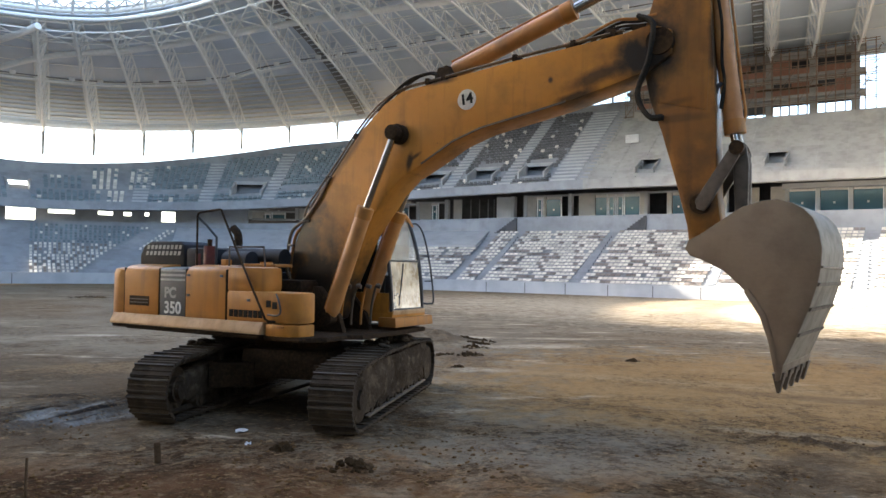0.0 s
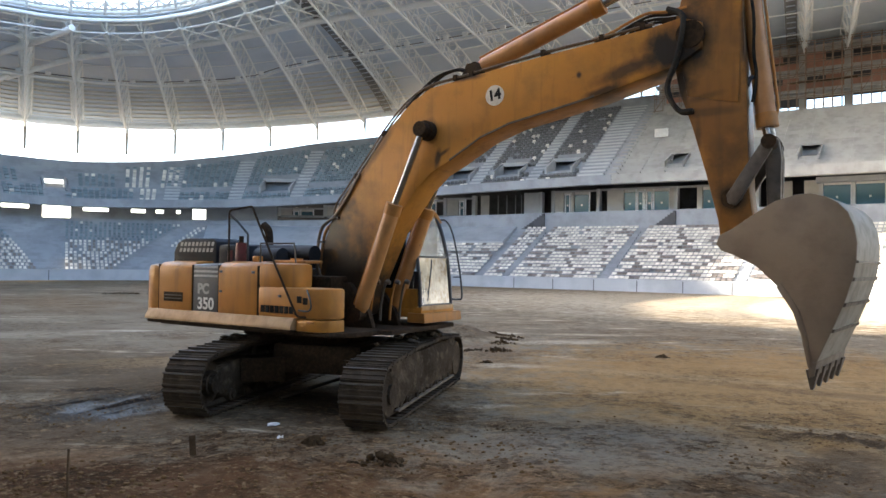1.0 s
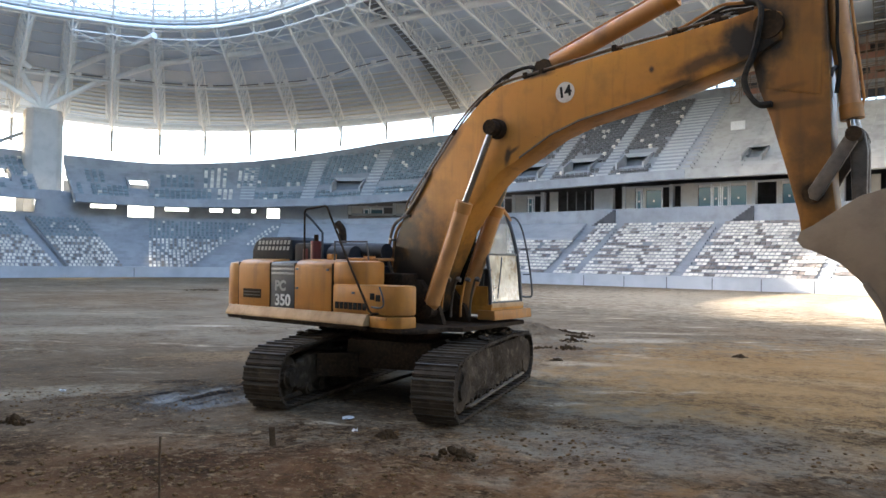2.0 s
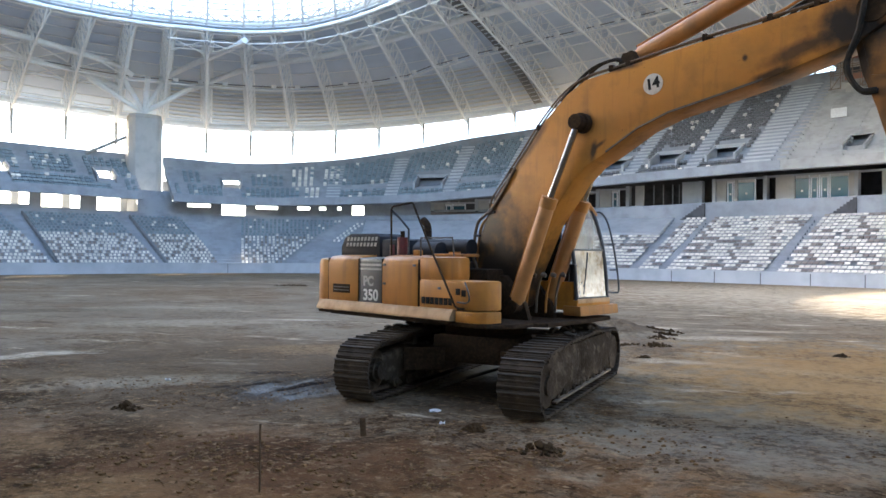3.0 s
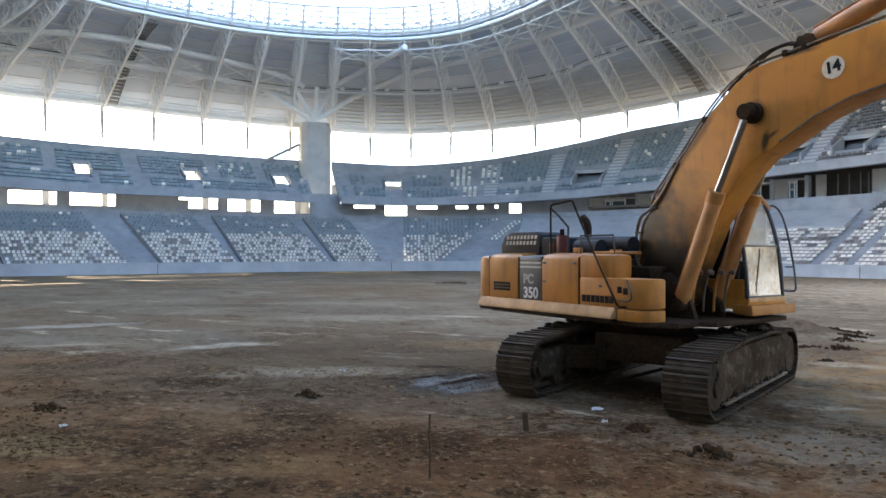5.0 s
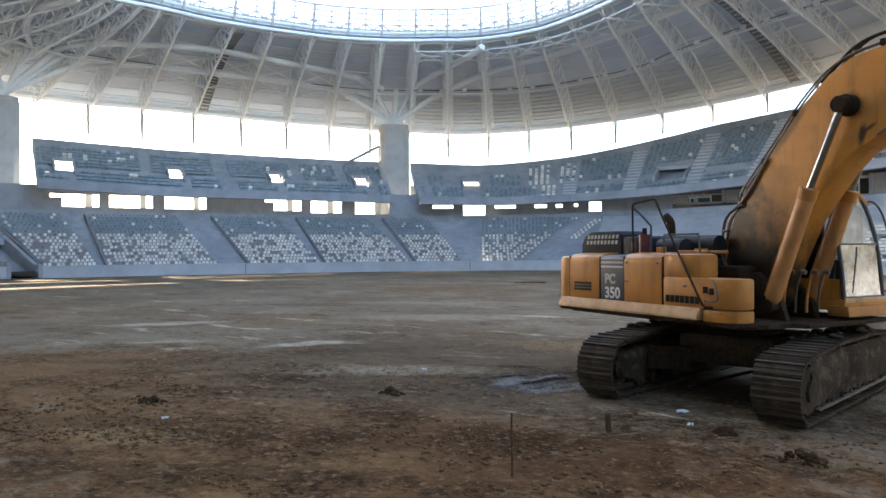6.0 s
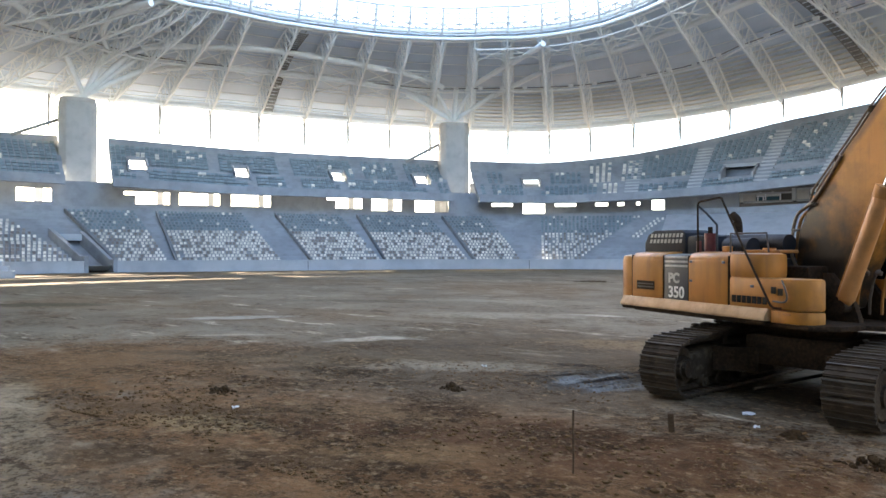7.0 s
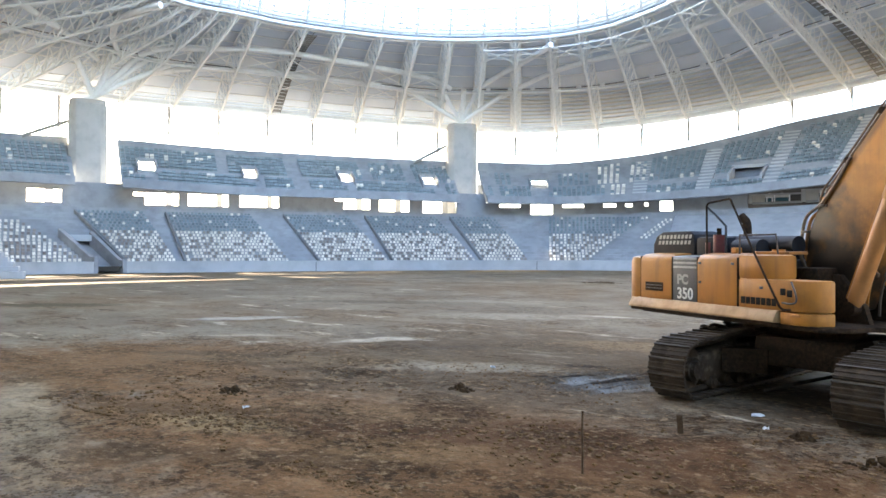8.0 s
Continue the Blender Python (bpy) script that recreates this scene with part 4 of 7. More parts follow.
# ---------------------------------------------------------------- pillars and their struts
def pillar(s):
    x, y = bowl(s, 17.5)
    q = bowl(s, 27.5)
    turn = math.degrees(math.atan2(q[1] - y, q[0] - x))
    top = 18.6
    thing = holder("roof_pillar", pose(x, y, 0, 0, 0, turn), "broad pale concrete pillar carrying branching white roof struts", "pillar", "roof pillars", "structure")
    part("shaft", prism(bm_new(), [(-1.9, -1.25), (-1.2, -1.95), (1.2, -1.95), (1.9, -1.25), (1.9, 1.25), (1.2, 1.95), (-1.2, 1.95), (-1.9, 1.25)], -0.2, top, 0.12, axis=2), M_PILLAR, thing)
    part("cap", prism(bm_new(), [(-1.8, -1.2), (-1.15, -1.85), (1.15, -1.85), (1.8, -1.2), (1.8, 1.2), (1.15, 1.85), (-1.15, 1.85), (-1.8, 1.2)], top, top + 0.5, 0.08, axis=2), M_PILLAR, thing, "pale concrete cap")
    inv = thing.matrix_world.inverted()
    for ds, u, r in ((-4.6, 0.36, 0.33), (-1.7, 0.42, 0.3), (0.5, 0.44, 0.33), (1.8, 0.42, 0.28), (4.4, 0.40, 0.33)):
        e = inv @ roof_point(s + ds, u, 1.3)
        part("strut", rod(bm_new(), (0, 0.2 * ds, top + 0.3), e, r, 12), M_STEEL, thing)
    e = inv @ Vector((*bowl(s - 4.6, UP_D + 9), up_z(s, 9) + 0.3))
    part("brace", rod(bm_new(), (0, -1.9, top - 0.2), e, 0.2, 8), M_CONC_RAW, thing, "dark slanting brace")
    return thing


for p in PILLARS:
    pillar(p)
for p in (-64.0, 68.0 + 60):
    pillar(p)


# ---------------------------------------------------------------- roof
def build_roof():
    st = steps_between(-HALF, HALF, 2.4)
    us = [0.0, 0.1, 0.2, 0.3, 0.4, 0.5, 0.6, 0.7, 0.8, 0.9, 1.0]
    verts, faces = [], []
    for s in st:
        for u in us:
            p = roof_point(s, u)
            verts.append(p[:])
        for u in us[::-1]:
            p = roof_point(s, u, -0.25)
            verts.append(p[:])
    k = 2 * len(us)
    for i in range(len(st) - 1):
        for j in range(k):
            a, b = i * k + j, i * k + (j + 1) % k
            faces.append((a, b, b + k, a + k))
    ob = mesh_of("roof", verts, faces, M_SHEET)
    tagged(ob, "grey metal roof sheeting over the stands", "roof", kind="structure")


def roof_sun_block(sa, sb):
    """An unseen sheet added past the roof's rim, rising gently outwards, to block low sun."""
    verts, faces = [], []
    st = steps_between(sa, sb, 2.4)
    for s in st:
        a, b = rim(s), Vector((*bowl(s, 42.0), rim(s).z + 3.6))
        verts += [(a.x, a.y, a.z + 0.02), b[:], (b.x, b.y, b.z + 0.25), (a.x, a.y, a.z + 0.27)]
    for i in range(len(st) - 1):
        for j in range(4):
            faces.append((i * 4 + j, i * 4 + (j + 1) % 4, (i + 1) * 4 + (j + 1) % 4, (i + 1) * 4 + j))
    tagged(mesh_of("roof_sun_block", verts, faces, M_SHEET), "unseen grey metal roof sheeting added outside the rim to block low sun", "roof", kind="structure")


roof_sun_block(-80.0, 40.0)


def roof_line(name, u, drop, r, material, label, sa=-HALF, sb=HALF, n=6, step=2.4):
    ob = part(name, pipe(bm_new(), [roof_point(s, u, drop) for s in steps_between(sa, sb, step)], r, n), material)
    return tagged(ob, label, "roof beam", kind="structure")


def truss(s, u0, u1, deep):
    """A lattice girder under the roof: two upper chords, one lower chord, lacing between."""
    thing = holder("roof_truss", Matrix.Identity(4), "white lattice roof girder of round tubes under the sheeting", "truss", "roof trusses")
    n = 13
    lo = [roof_point(s, u0 + (u1 - u0) * i / n, 0.35 + deep * math.sin(math.pi * min(1.0, 0.12 + 0.88 * i / n)) ** 0.5) for i in range(n + 1)]
    across = (roof_point(s + 0.5, 0.5) - roof_point(s - 0.5, 0.5)).normalized() * 0.65
    ups = [[roof_point(s, u0 + (u1 - u0) * i / n, 0.2) + across * sg for i in range(n + 1)] for sg in (-1, 1)]
    part("lower_chord", pipe(bm_new(), lo, 0.13, 5), M_STEEL, thing)
    for up in ups:
        part("upper_chord", pipe(bm_new(), up, 0.12, 4), M_STEEL, thing)
    bm = bm_new()
    for up in ups:
        for i in range(n):
            rod(bm, lo[i], up[i + 1], 0.078, 4)
            rod(bm, up[i + 1], lo[i + 1], 0.078, 4)
    for i in range(1, n + 1):
        rod(bm, ups[0][i], ups[1][i], 0.05, 4)
    tagged(part("lacing", bm, M_STEEL, thing), kind="stuff")
    bm = bm_new()
    foot = roof_point(s, 0.0, 0.25)
    rod(bm, lo[0], foot, 0.1, 6)
    part("end_strut", bm, M_STEEL, thing)


build_roof()
TRUSS_S = [-23.65 - 4.3 * k for k in range(int((HALF - 24) / 4.3), 0, -1)]
TRUSS_S += [-23.65, -19.75, -15.29, -10.71, -5.61, 0.17, 5.79, 10.82, 15.32, 19.41, 23.12, 26.65, 30.17, 33.51, 36.89, 40.34, 43.9, 47.6]
TRUSS_S += [51.56, 55.18, 58.95, 63.24, 68.14, 72.68, 78.42, 83.38, 89.32, 95.89]
TRUSS_S += [100.0 + 4.1 * k for k in range(int((HALF - 100) / 4.1))]
for s in TRUSS_S:
    truss(s, 0.03, 0.99, 2.1)

roof_line("roof_rim_beam", 0.0, 0.35, 0.38, M_STEEL, "white steel rim beam along the outer roof edge", n=8)
fascia = sweep("roof_fascia", lambda s: [(d + 10 * side_share(s), z + 8.2 * side_share(s) + rim_lift(s)) for d, z in ((22.8, 19.35), (22.8, 20.05), (23.1, 20.05), (23.1, 19.35))], ALL, M_STEEL)
tagged(fascia, "pale metal fascia along the outer roof edge", "trim", kind="structure")
roof_line("roof_ring_beam", 1.0, -0.4, 0.28, M_STEEL, "large white steel ring tube round the roof opening", n=10)
roof_line("roof_ring_beam_lower", 0.99, 0.35, 0.2, M_STEEL, "lower white ring tube round the roof opening", n=8)
RAIL_S = (-60, -32, -23, -16, -5, 6, 14.5, 19.5, 22.7, 28.4, 34, 44, 47, 51.6, 62, 80)
RAIL_U = (0.5, 0.50, 0.50, 0.44, 0.44, 0.46, 0.432, 0.42, 0.438, 0.455, 0.44, 0.45, 0.50, 0.52, 0.507, 0.498)


def rail_point(s, drop=1.7):
    return roof_point(s, float(np.interp(s, RAIL_S, RAIL_U)), drop)


rail_run = steps_between(-HALF, HALF, 2.4)
tagged(part("roof_service_rail", pipe(bm_new(), [rail_point(s) for s in rail_run], 0.13, 6), M_STEEL), "thin white service rail hung below the trusses", "roof beam", kind="structure")
tagged(part("roof_service_rail_upper", pipe(bm_new(), [rail_point(s, 1.25) for s in rail_run], 0.06, 5), M_WALK), "thin dark cable tray above the service rail", "roof beam", kind="structure")
for u in [0.06 + 0.033 * i for i in range(10)]:
    roof_line("roof_purlin", u, 0.16, 0.11, M_PURLIN, "cream roof purlin under the sheeting", 23, 56, n=4)
for u in (0.03, 0.12, 0.24, 0.36, 0.48, 0.6, 0.72, 0.84):
    roof_line("roof_purlin", u, 0.1, 0.06, M_STEEL, "thin white roof purlin under the sheeting", n=4)

# large arch tubes between the pillar heads
ARCHES = (
    ((25.3, 0.37), (29.5, 0.60), (33, 0.70), (39, 0.765), (45, 0.785), (52, 0.785), (59, 0.755), (67, 0.735), (75, 0.70), (84, 0.6), (92, 0.45)),
    ((22.6, 0.42), (25.0, 0.6), (27.4, 0.77), (30.3, 0.99)),
    ((20.2, 0.44), (18.6, 0.52), (13.5, 0.61), (6.5, 0.67), (-0.8, 0.69), (-8.4, 0.62), (-15.4, 0.545), (-17.4, 0.45)),
    ((19.8, 0.30), (15.0, 0.40), (10.0, 0.44), (2.0, 0.45), (-5.0, 0.43), (-11.0, 0.38), (-15.5, 0.28)),
    ((-19.5, 0.44), (-23.0, 0.60), (-27.0, 0.78), (-31.0, 0.98)),
    ((-20.5, 0.36), (-25.0, 0.50), (-32.0, 0.62), (-40.0, 0.7), (-50.0, 0.74), (-62.0, 0.7)),
)
for arch in ARCHES:
    pts = [roof_point(v.x, v.y, 1.25) for v in bend([(a, b, 0) for a, b in arch], 5)]
    tagged(part("roof_arch_tube", pipe(bm_new(), pts, 0.33, 10), M_STEEL), "thick white arch tube running from a pillar head under the roof", "roof beam", "arch tubes", "structure")


# light ties and crossed braces between neighbouring girders
def roof_ties(sa, sb, bays, us):
    bm = bm_new()
    near = [q for q in TRUSS_S if sa <= q <= sb]
    for a, b in zip(near, near[1:]):
        for u in us:
            rod(bm, roof_point(a, u, 1.3), roof_point(b, u, 1.3), 0.075, 5)
        for u0, u1 in bays:
            rod(bm, roof_point(a, u0, 1.6), roof_point(b, u1, 1.3), 0.075, 5)
            rod(bm, roof_point(a, u1, 1.3), roof_point(b, u0, 1.6), 0.075, 5)
    ob = part("roof_ties", bm, M_STEEL)
    tagged(ob, "thin white tie bars and crossed braces between roof girders", "roof beam", kind="stuff")


roof_ties(-24, 20, ((0.30, 0.44), (0.46, 0.62)), (0.14, 0.3, 0.62))
roof_ties(22, 72, ((0.80, 0.96),), (0.82, 0.88, 0.95))
roof_ties(54, 104, (), (0.18, 0.3, 0.42, 0.56, 0.68))


# open lattice of thin bars inside the ring
def opening_lattice():
    """Upright open screen on the ring: posts, rails and crossed bars."""
    thing = holder("roof_opening_screen", Matrix.Identity(4), "open lattice screen of white bars standing on the ring of the roof opening", "roof", kind="structure")
    at = lambda s, i: roof_point(s, 1.0 + 0.012 * i, -0.1 - 0.42 * i)
    bm, cross = bm_new(), bm_new()
    for a, b in zip(TRUSS_S, TRUSS_S[1:]):
        mid = (a + b) / 2
        pipe(bm, [at(a, i) for i in range(6)], 0.19, 6)
        pipe(bm, [at(mid, i) for i in range(6)], 0.1, 5)
        for q, r in ((a, mid), (mid, b)):
            rod(cross, at(q, 0), at(r, 2), 0.1, 5)
            rod(cross, at(r, 0), at(q, 2), 0.1, 5)
    tagged(part("screen_posts", bm, M_GALV, thing), kind="stuff")
    tagged(part("screen_braces", cross, M_GALV, thing), kind="stuff")
    for i in range(1, 6):
        part("screen_rail", pipe(bm_new(), [at(s, i) for s in steps_between(-HALF, HALF, 2.4)], 0.085 if i < 5 else 0.12, 6), M_GALV, thing)
    part("walk_edge", pipe(bm_new(), [roof_point(s, 0.965, 0.5) for s in steps_between(-HALF, HALF, 2.4)], 0.14, 6), M_STEEL, thing)


opening_lattice()

# posts in the bright slot between upper terrace and roof
for s in TRUSS_S:
    if -70 < s < 81:
        if any(a - 0.5 < s < b + 0.5 for a, b in GAPS):
            continue
        w = side_share(s)
        b2 = rim(s) + Vector((0, 0, -0.3))
        a = Vector((b2.x, b2.y, up_z(s, up_run(s)) + 2.0 - 1.2 * w))
        ob = part("roof_post", rod(bm_new(), a, b2, 0.15, 8, 0.22), M_CONC_RAW)
        tagged(ob, "slim grey post hanging from the roof edge above the upper terrace", "post", "roof posts", "structure")


# ---------------------------------------------------------------- unfinished building part behind the bare terrace
def stair_core():
    """Concrete frame of a building part behind the bare terrace: slabs, columns, brick infill, scaffolding."""
    thing = holder("unfinished_core", Matrix.Identity(4), "unfinished concrete frame with red brick infill and scaffolding", "building", kind="structure")
    d = UP_D + 18.2
    z0 = up_z(90, 17.2) - 1.85
    cols = [81.6, 86.4, 91.0, 96.2, 100.6, 104.4]
    slabs = [z0 + 1.9, z0 + 4.3, z0 + 6.9]
    for c in cols:
        wall_piece("column", c - 0.38, c + 0.38, d, 0.0, slabs[2] + 1.6, M_CONC_RAW, 0.8, thing)
    for z, out in zip(slabs, (0.9, 0.5, 0.3)):
        wall_piece("slab", cols[0] - 0.6, cols[-1] + 0.9, d - out, z, z + 0.34, M_CONC_RAW, 2.2, thing)
        wall_piece("edge_beam", cols[0], cols[-1], d - 0.02, z - 0.4, z, M_CONC_RAW, 0.5, thing)
    wall_piece("low_wall", cols[0], cols[2] + 5.6, d + 0.3, slabs[0] - 1.35, slabs[0] - 0.4, M_DARK, 0.2, thing)
    rnd = random.Random(11)
    for a, b in zip(cols, cols[1:]):
        mid = a + (b - a) * (0.42 + 0.2 * rnd.random())
        wall_piece("brick_infill", a + 0.38, b - 0.38, d + 0.25, slabs[0] + 0.34, slabs[0] + 1.25, M_BRICK, 0.25, thing)
        wall_piece("brick_infill", mid, b - 0.38, d + 0.25, slabs[0] + 1.253, slabs[1] - 0.42, M_BRICK, 0.25, thing)
        wall_piece("brick_infill", a + 0.38, b - 0.38, d + 0.25, slabs[1] + 0.34, slabs[1] + 1.2, M_BRICK, 0.25, thing)
        if b < 101:
            wall_piece("brick_infill", a + 0.38, mid, d + 0.25, slabs[1] + 1.203, slabs[2] - 0.42, M_BRICK, 0.25, thing)
        # dark sheet painting the shade between the slabs
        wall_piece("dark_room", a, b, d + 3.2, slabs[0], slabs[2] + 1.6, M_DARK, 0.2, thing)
    posts, rails = bm_new(), bm_new()
    for i in range(30):
        q = 81.2 + i * 0.86
        top = slabs[2] + 0.5 + 0.5 * rnd.random()
        for dd in (1.0, 1.9):
            x, y = bowl(q, d - dd)
            rod(posts, (x, y, z0 - 3.5), (x, y, top - 0.6 * (dd > 1.5)), 0.045, 4)
    for z in (z0 + 1.2, z0 + 2.9, z0 + 3.7, z0 + 5.2, z0 + 6.0, z0 + 7.3):
        for dd in (1.0, 1.9):
            pipe(rails, [(*bowl(q, d - dd), z + 0.05 * math.sin(q)) for q in steps_between(81.0, 106.5, 1.7)], 0.045, 4)
    for i in range(0, 28, 3):
        q = 81.2 + i * 0.86
        rod(rails, (*bowl(q, d - 1.9), z0 + 1.2), (*bowl(q + 2.58, d - 1.9), z0 + 5.2), 0.04, 4)
    tagged(part("scaffold_posts", posts, M_RUST, thing, "rusty upright scaffold tubes"), kind="stuff")
    tagged(part("scaffold_rails", rails, M_RUST, thing, "rusty scaffold rails and braces"), kind="stuff")
    for z, sa in ((z0 + 2.86, 84.0), (z0 + 5.16, 88.0), (z0 + 2.86, 95.0)):
        wall_piece("scaffold_board", sa, sa + 6.5, d - 1.85, z, z + 0.06, M_WOOD, 0.7, thing)
    bm = bm_new()
    for k in range(9):
        a = Vector((*bowl(105.0 + 0.2 * k, d - 1.0), z0 + 2.5 + 0.55 * k))
        rod(bm, a, a + Vector((1.3 * rnd.random() - 0.2, -0.8 * rnd.random(), 0.9 * rnd.random() - 0.5)), 0.05, 4)
    tagged(part("loose_bars", bm, M_RUST, thing, "loose bent reinforcing bars"), kind="stuff")


stair_core()


# ---------------------------------------------------------------- small fixtures of the bowl
def floodlights():
    """Small lamps hung on the service rail, unlit."""
    first = None
    for k, s in enumerate(steps_between(24, 100, 2.1)):
        p = rail_point(s)
        q = roof_point(s, 0.62, 1.7)
        turn = math.degrees(math.atan2(q.y - p.y, q.x - p.x))
        m = pose(p.x, p.y, p.z + 0.1, 0, 0, turn)
        if first is None:
            first = holder("floodlight", m, "small white floodlight fixed on the roof service rail", "lamp", "floodlights")
            part("lamp_head", prism(bm_new(), [(-0.1, 0.22), (0.32, 0.12), (0.38, 0.55), (0.0, 0.62)], -0.3, 0.3, 0.03), M_STEEL, first)
            part("bracket", rod(bm_new(), (0, 0, 0), (0.08, 0, 0.3), 0.05, 6), M_STEEL, first)
        else:
            copy_thing(first, m)


def catwalk(s):
    thing = holder("roof_catwalk", Matrix.Identity(4), "dark steel catwalk running up under the roof sheeting", "catwalk", "roof catwalks")
    line = [roof_point(s, 0.05 + 0.9 * i / 30, 0.9) for i in range(31)]
    across = (roof_point(s + 0.5, 0.5) - roof_point(s - 0.5, 0.5)).normalized() * 0.5
    for sg in (-1, 1):
        part("rail", pipe(bm_new(), [p + across * sg for p in line], 0.07, 4), M_WALK, thing)
        part("hand_rail", pipe(bm_new(), [p + across * sg + Vector((0, 0, 0.6)) for p in line], 0.035, 4), M_WALK, thing)
    for a, b in zip(line, line[1:]):
        c = (a + b) / 2
        bm = bm_new()
        u = (b - a) * 0.33
        vs = [bm.verts.new(c + across * x + u * y + Vector((0, 0, z))) for z in (0, 0.05) for x, y in ((-1, -1), (1, -1), (1, 1), (-1, 1))]
        for f in ((0, 1, 2, 3), (4, 5, 6, 7), (0, 1, 5, 4), (1, 2, 6, 5), (2, 3, 7, 6), (3, 0, 4, 7)):
            bm.faces.new([vs[i] for i in f])
        part("tread", bm, M_WALK, thing)


floodlights()
for s in (1.15, 53.9, 94.6):
    catwalk(s)

# joints of the pitch wall
for s in [2.4, 26.9] + steps_between(75, 110, 3.9):
    ob = wall_piece("wall_joint", s - 0.03, s + 0.03, -0.02, 0.0, 0.97, M_CHAR, 0.03)
    tagged(ob, "dark open joint in the pitch wall", "trim", kind="structure")

# white board on the bare terrace
x, y = bowl(83.6, UP_D + 9.0)
x2, y2 = bowl(83.6, UP_D + 10.0)
ob = part("white_board", rounded((-0.06, -0.75, 0.0), (0.06, 0.75, 0.95), 0.02), M_LETTER)
ob.matrix_world = pose(x, y, up_z(83.6, 9.0) - 0.2, 0, 0, math.degrees(math.atan2(y2 - y, x2 - x)))
tagged(ob, "small white board standing on the bare concrete terrace", "board")


def stair_flight(s, lean):
    """Steps cut through the parapet, climbing from the lower terrace to the boxes. Their shadow is put into the dark
    colour.
    """
    thing = holder("stair_flight", Matrix.Identity(4), "concrete stair flight climbing through the parapet, its shadow painted as dark colour", "stairs", "stair flights", "structure")
    for i in range(9):
        a = s + lean * i * 0.26
        wall_piece("step", min(a, a + 0.27), max(a, a + 0.27), LOW_TOP_D + 0.28, LOW_TOP_Z - 0.2, LOW_TOP_Z + 0.1 + 0.2 * i, M_DARK, 0.2, thing)


for s in (71.2, 84.4, 99.0):
    stair_flight(s, 1)


def players_gate():
    """Passage through the lower terrace between leaning side walls."""
    thing = holder("terrace_portal", Matrix.Identity(4), "concrete portal with a dark passage cut into the lower terrace", "gate", kind="structure")
    deep = LOW_D + PASS_ROWS * TREAD

    def side(q0, q1, rise, material):
        bm = bm_new()
        rows = []
        for d in (-0.06, LOW_D, deep + 0.4):
            z = LOW_Z - 0.25 + max(0.0, d - LOW_D) / TREAD * RISE + rise
            rows.append([bm.verts.new((*bowl(q + PASS_LEAN * max(0.0, d), d), zz)) for q in (q0, q1) for zz in (-0.1, max(1.12, z))])
        for a, b in zip(rows, rows[1:]):
            for i, j in ((0, 1), (1, 3), (3, 2), (2, 0)):
                bm.faces.new((a[i], a[j], b[j], b[i]))
        for r in (rows[0], rows[-1]):
            bm.faces.new((r[0], r[1], r[3], r[2]))
        part("side_wall", bm, material, thing)
    side(PASS_S[0] - 0.32, PASS_S[0] + 0.02, 0.75, M_CONC)
    side(PASS_S[1] - 0.02, PASS_S[1] + 0.3, 0.45, M_CONC)
    a, b = (q + PASS_LEAN * deep for q in PASS_S)
    wall_piece("back_wall", a, b, deep - 0.1, 3.05, LOW_Z + 0.1 + PASS_ROWS * RISE, M_RENDER, 0.25, thing)
    # passage walls coloured dark to paint the shade inside
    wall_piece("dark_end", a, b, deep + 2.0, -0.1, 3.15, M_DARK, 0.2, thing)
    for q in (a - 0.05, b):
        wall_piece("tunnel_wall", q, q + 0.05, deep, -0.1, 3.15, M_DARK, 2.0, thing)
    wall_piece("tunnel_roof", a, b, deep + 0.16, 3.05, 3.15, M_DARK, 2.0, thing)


players_gate()


def smooth_slope(sa, sb, r0):
    """A plain slab over the terrace steps where no seats are fixed."""
    d0, z0 = LOW_D + r0 * TREAD - 0.2, LOW_Z + 0.02 + r0 * RISE
    ob = sweep("terrace_slab", lambda s: [(d0, z0 - 0.35), (d0, z0), (LOW_TOP_D + 0.45, LOW_TOP_Z + 0.3), (LOW_TOP_D + 0.45, LOW_TOP_Z - 0.3)], steps_between(sa, sb, 1.2), M_RENDER)
    tagged(ob, "plain pale concrete slab over the terrace steps", "wall", kind="structure")


smooth_slope(40.2, 61.4, 0)
smooth_slope(61.6, 70.6, 11.4)


def corner_steps():
    """The lower terrace comes forward beyond the passage: bare steps, the sun on them painted by a paler concrete."""
    thing = holder("corner_terrace", Matrix.Identity(4), "bare concrete steps at the corner of the lower terrace, coloured pale as if sunlit", "steps", kind="structure")
    for i in range(7):
        bm = bm_new()
        ps = [AX_M * m + AX_N * n for m, n in ((62.0 + 0.75 * i, -11.2 - 0.5 * i), (62.0 + 0.75 * i, -24.0), (62.75 + 0.75 * i, -24.0), (62.75 + 0.75 * i, -11.2 - 0.5 * i))]
        vs = [bm.verts.new((q[0], q[1], z)) for z in (-0.1, 0.55 + 0.36 * i) for q in ps]
        for f in ((0, 1, 2, 3), (4, 5, 6, 7), (0, 1, 5, 4), (1, 2, 6, 5), (2, 3, 7, 6), (3, 0, 4, 7)):
            bm.faces.new([vs[k] for k in f])
        part("step", bm, M_AISLE, thing)


corner_steps()


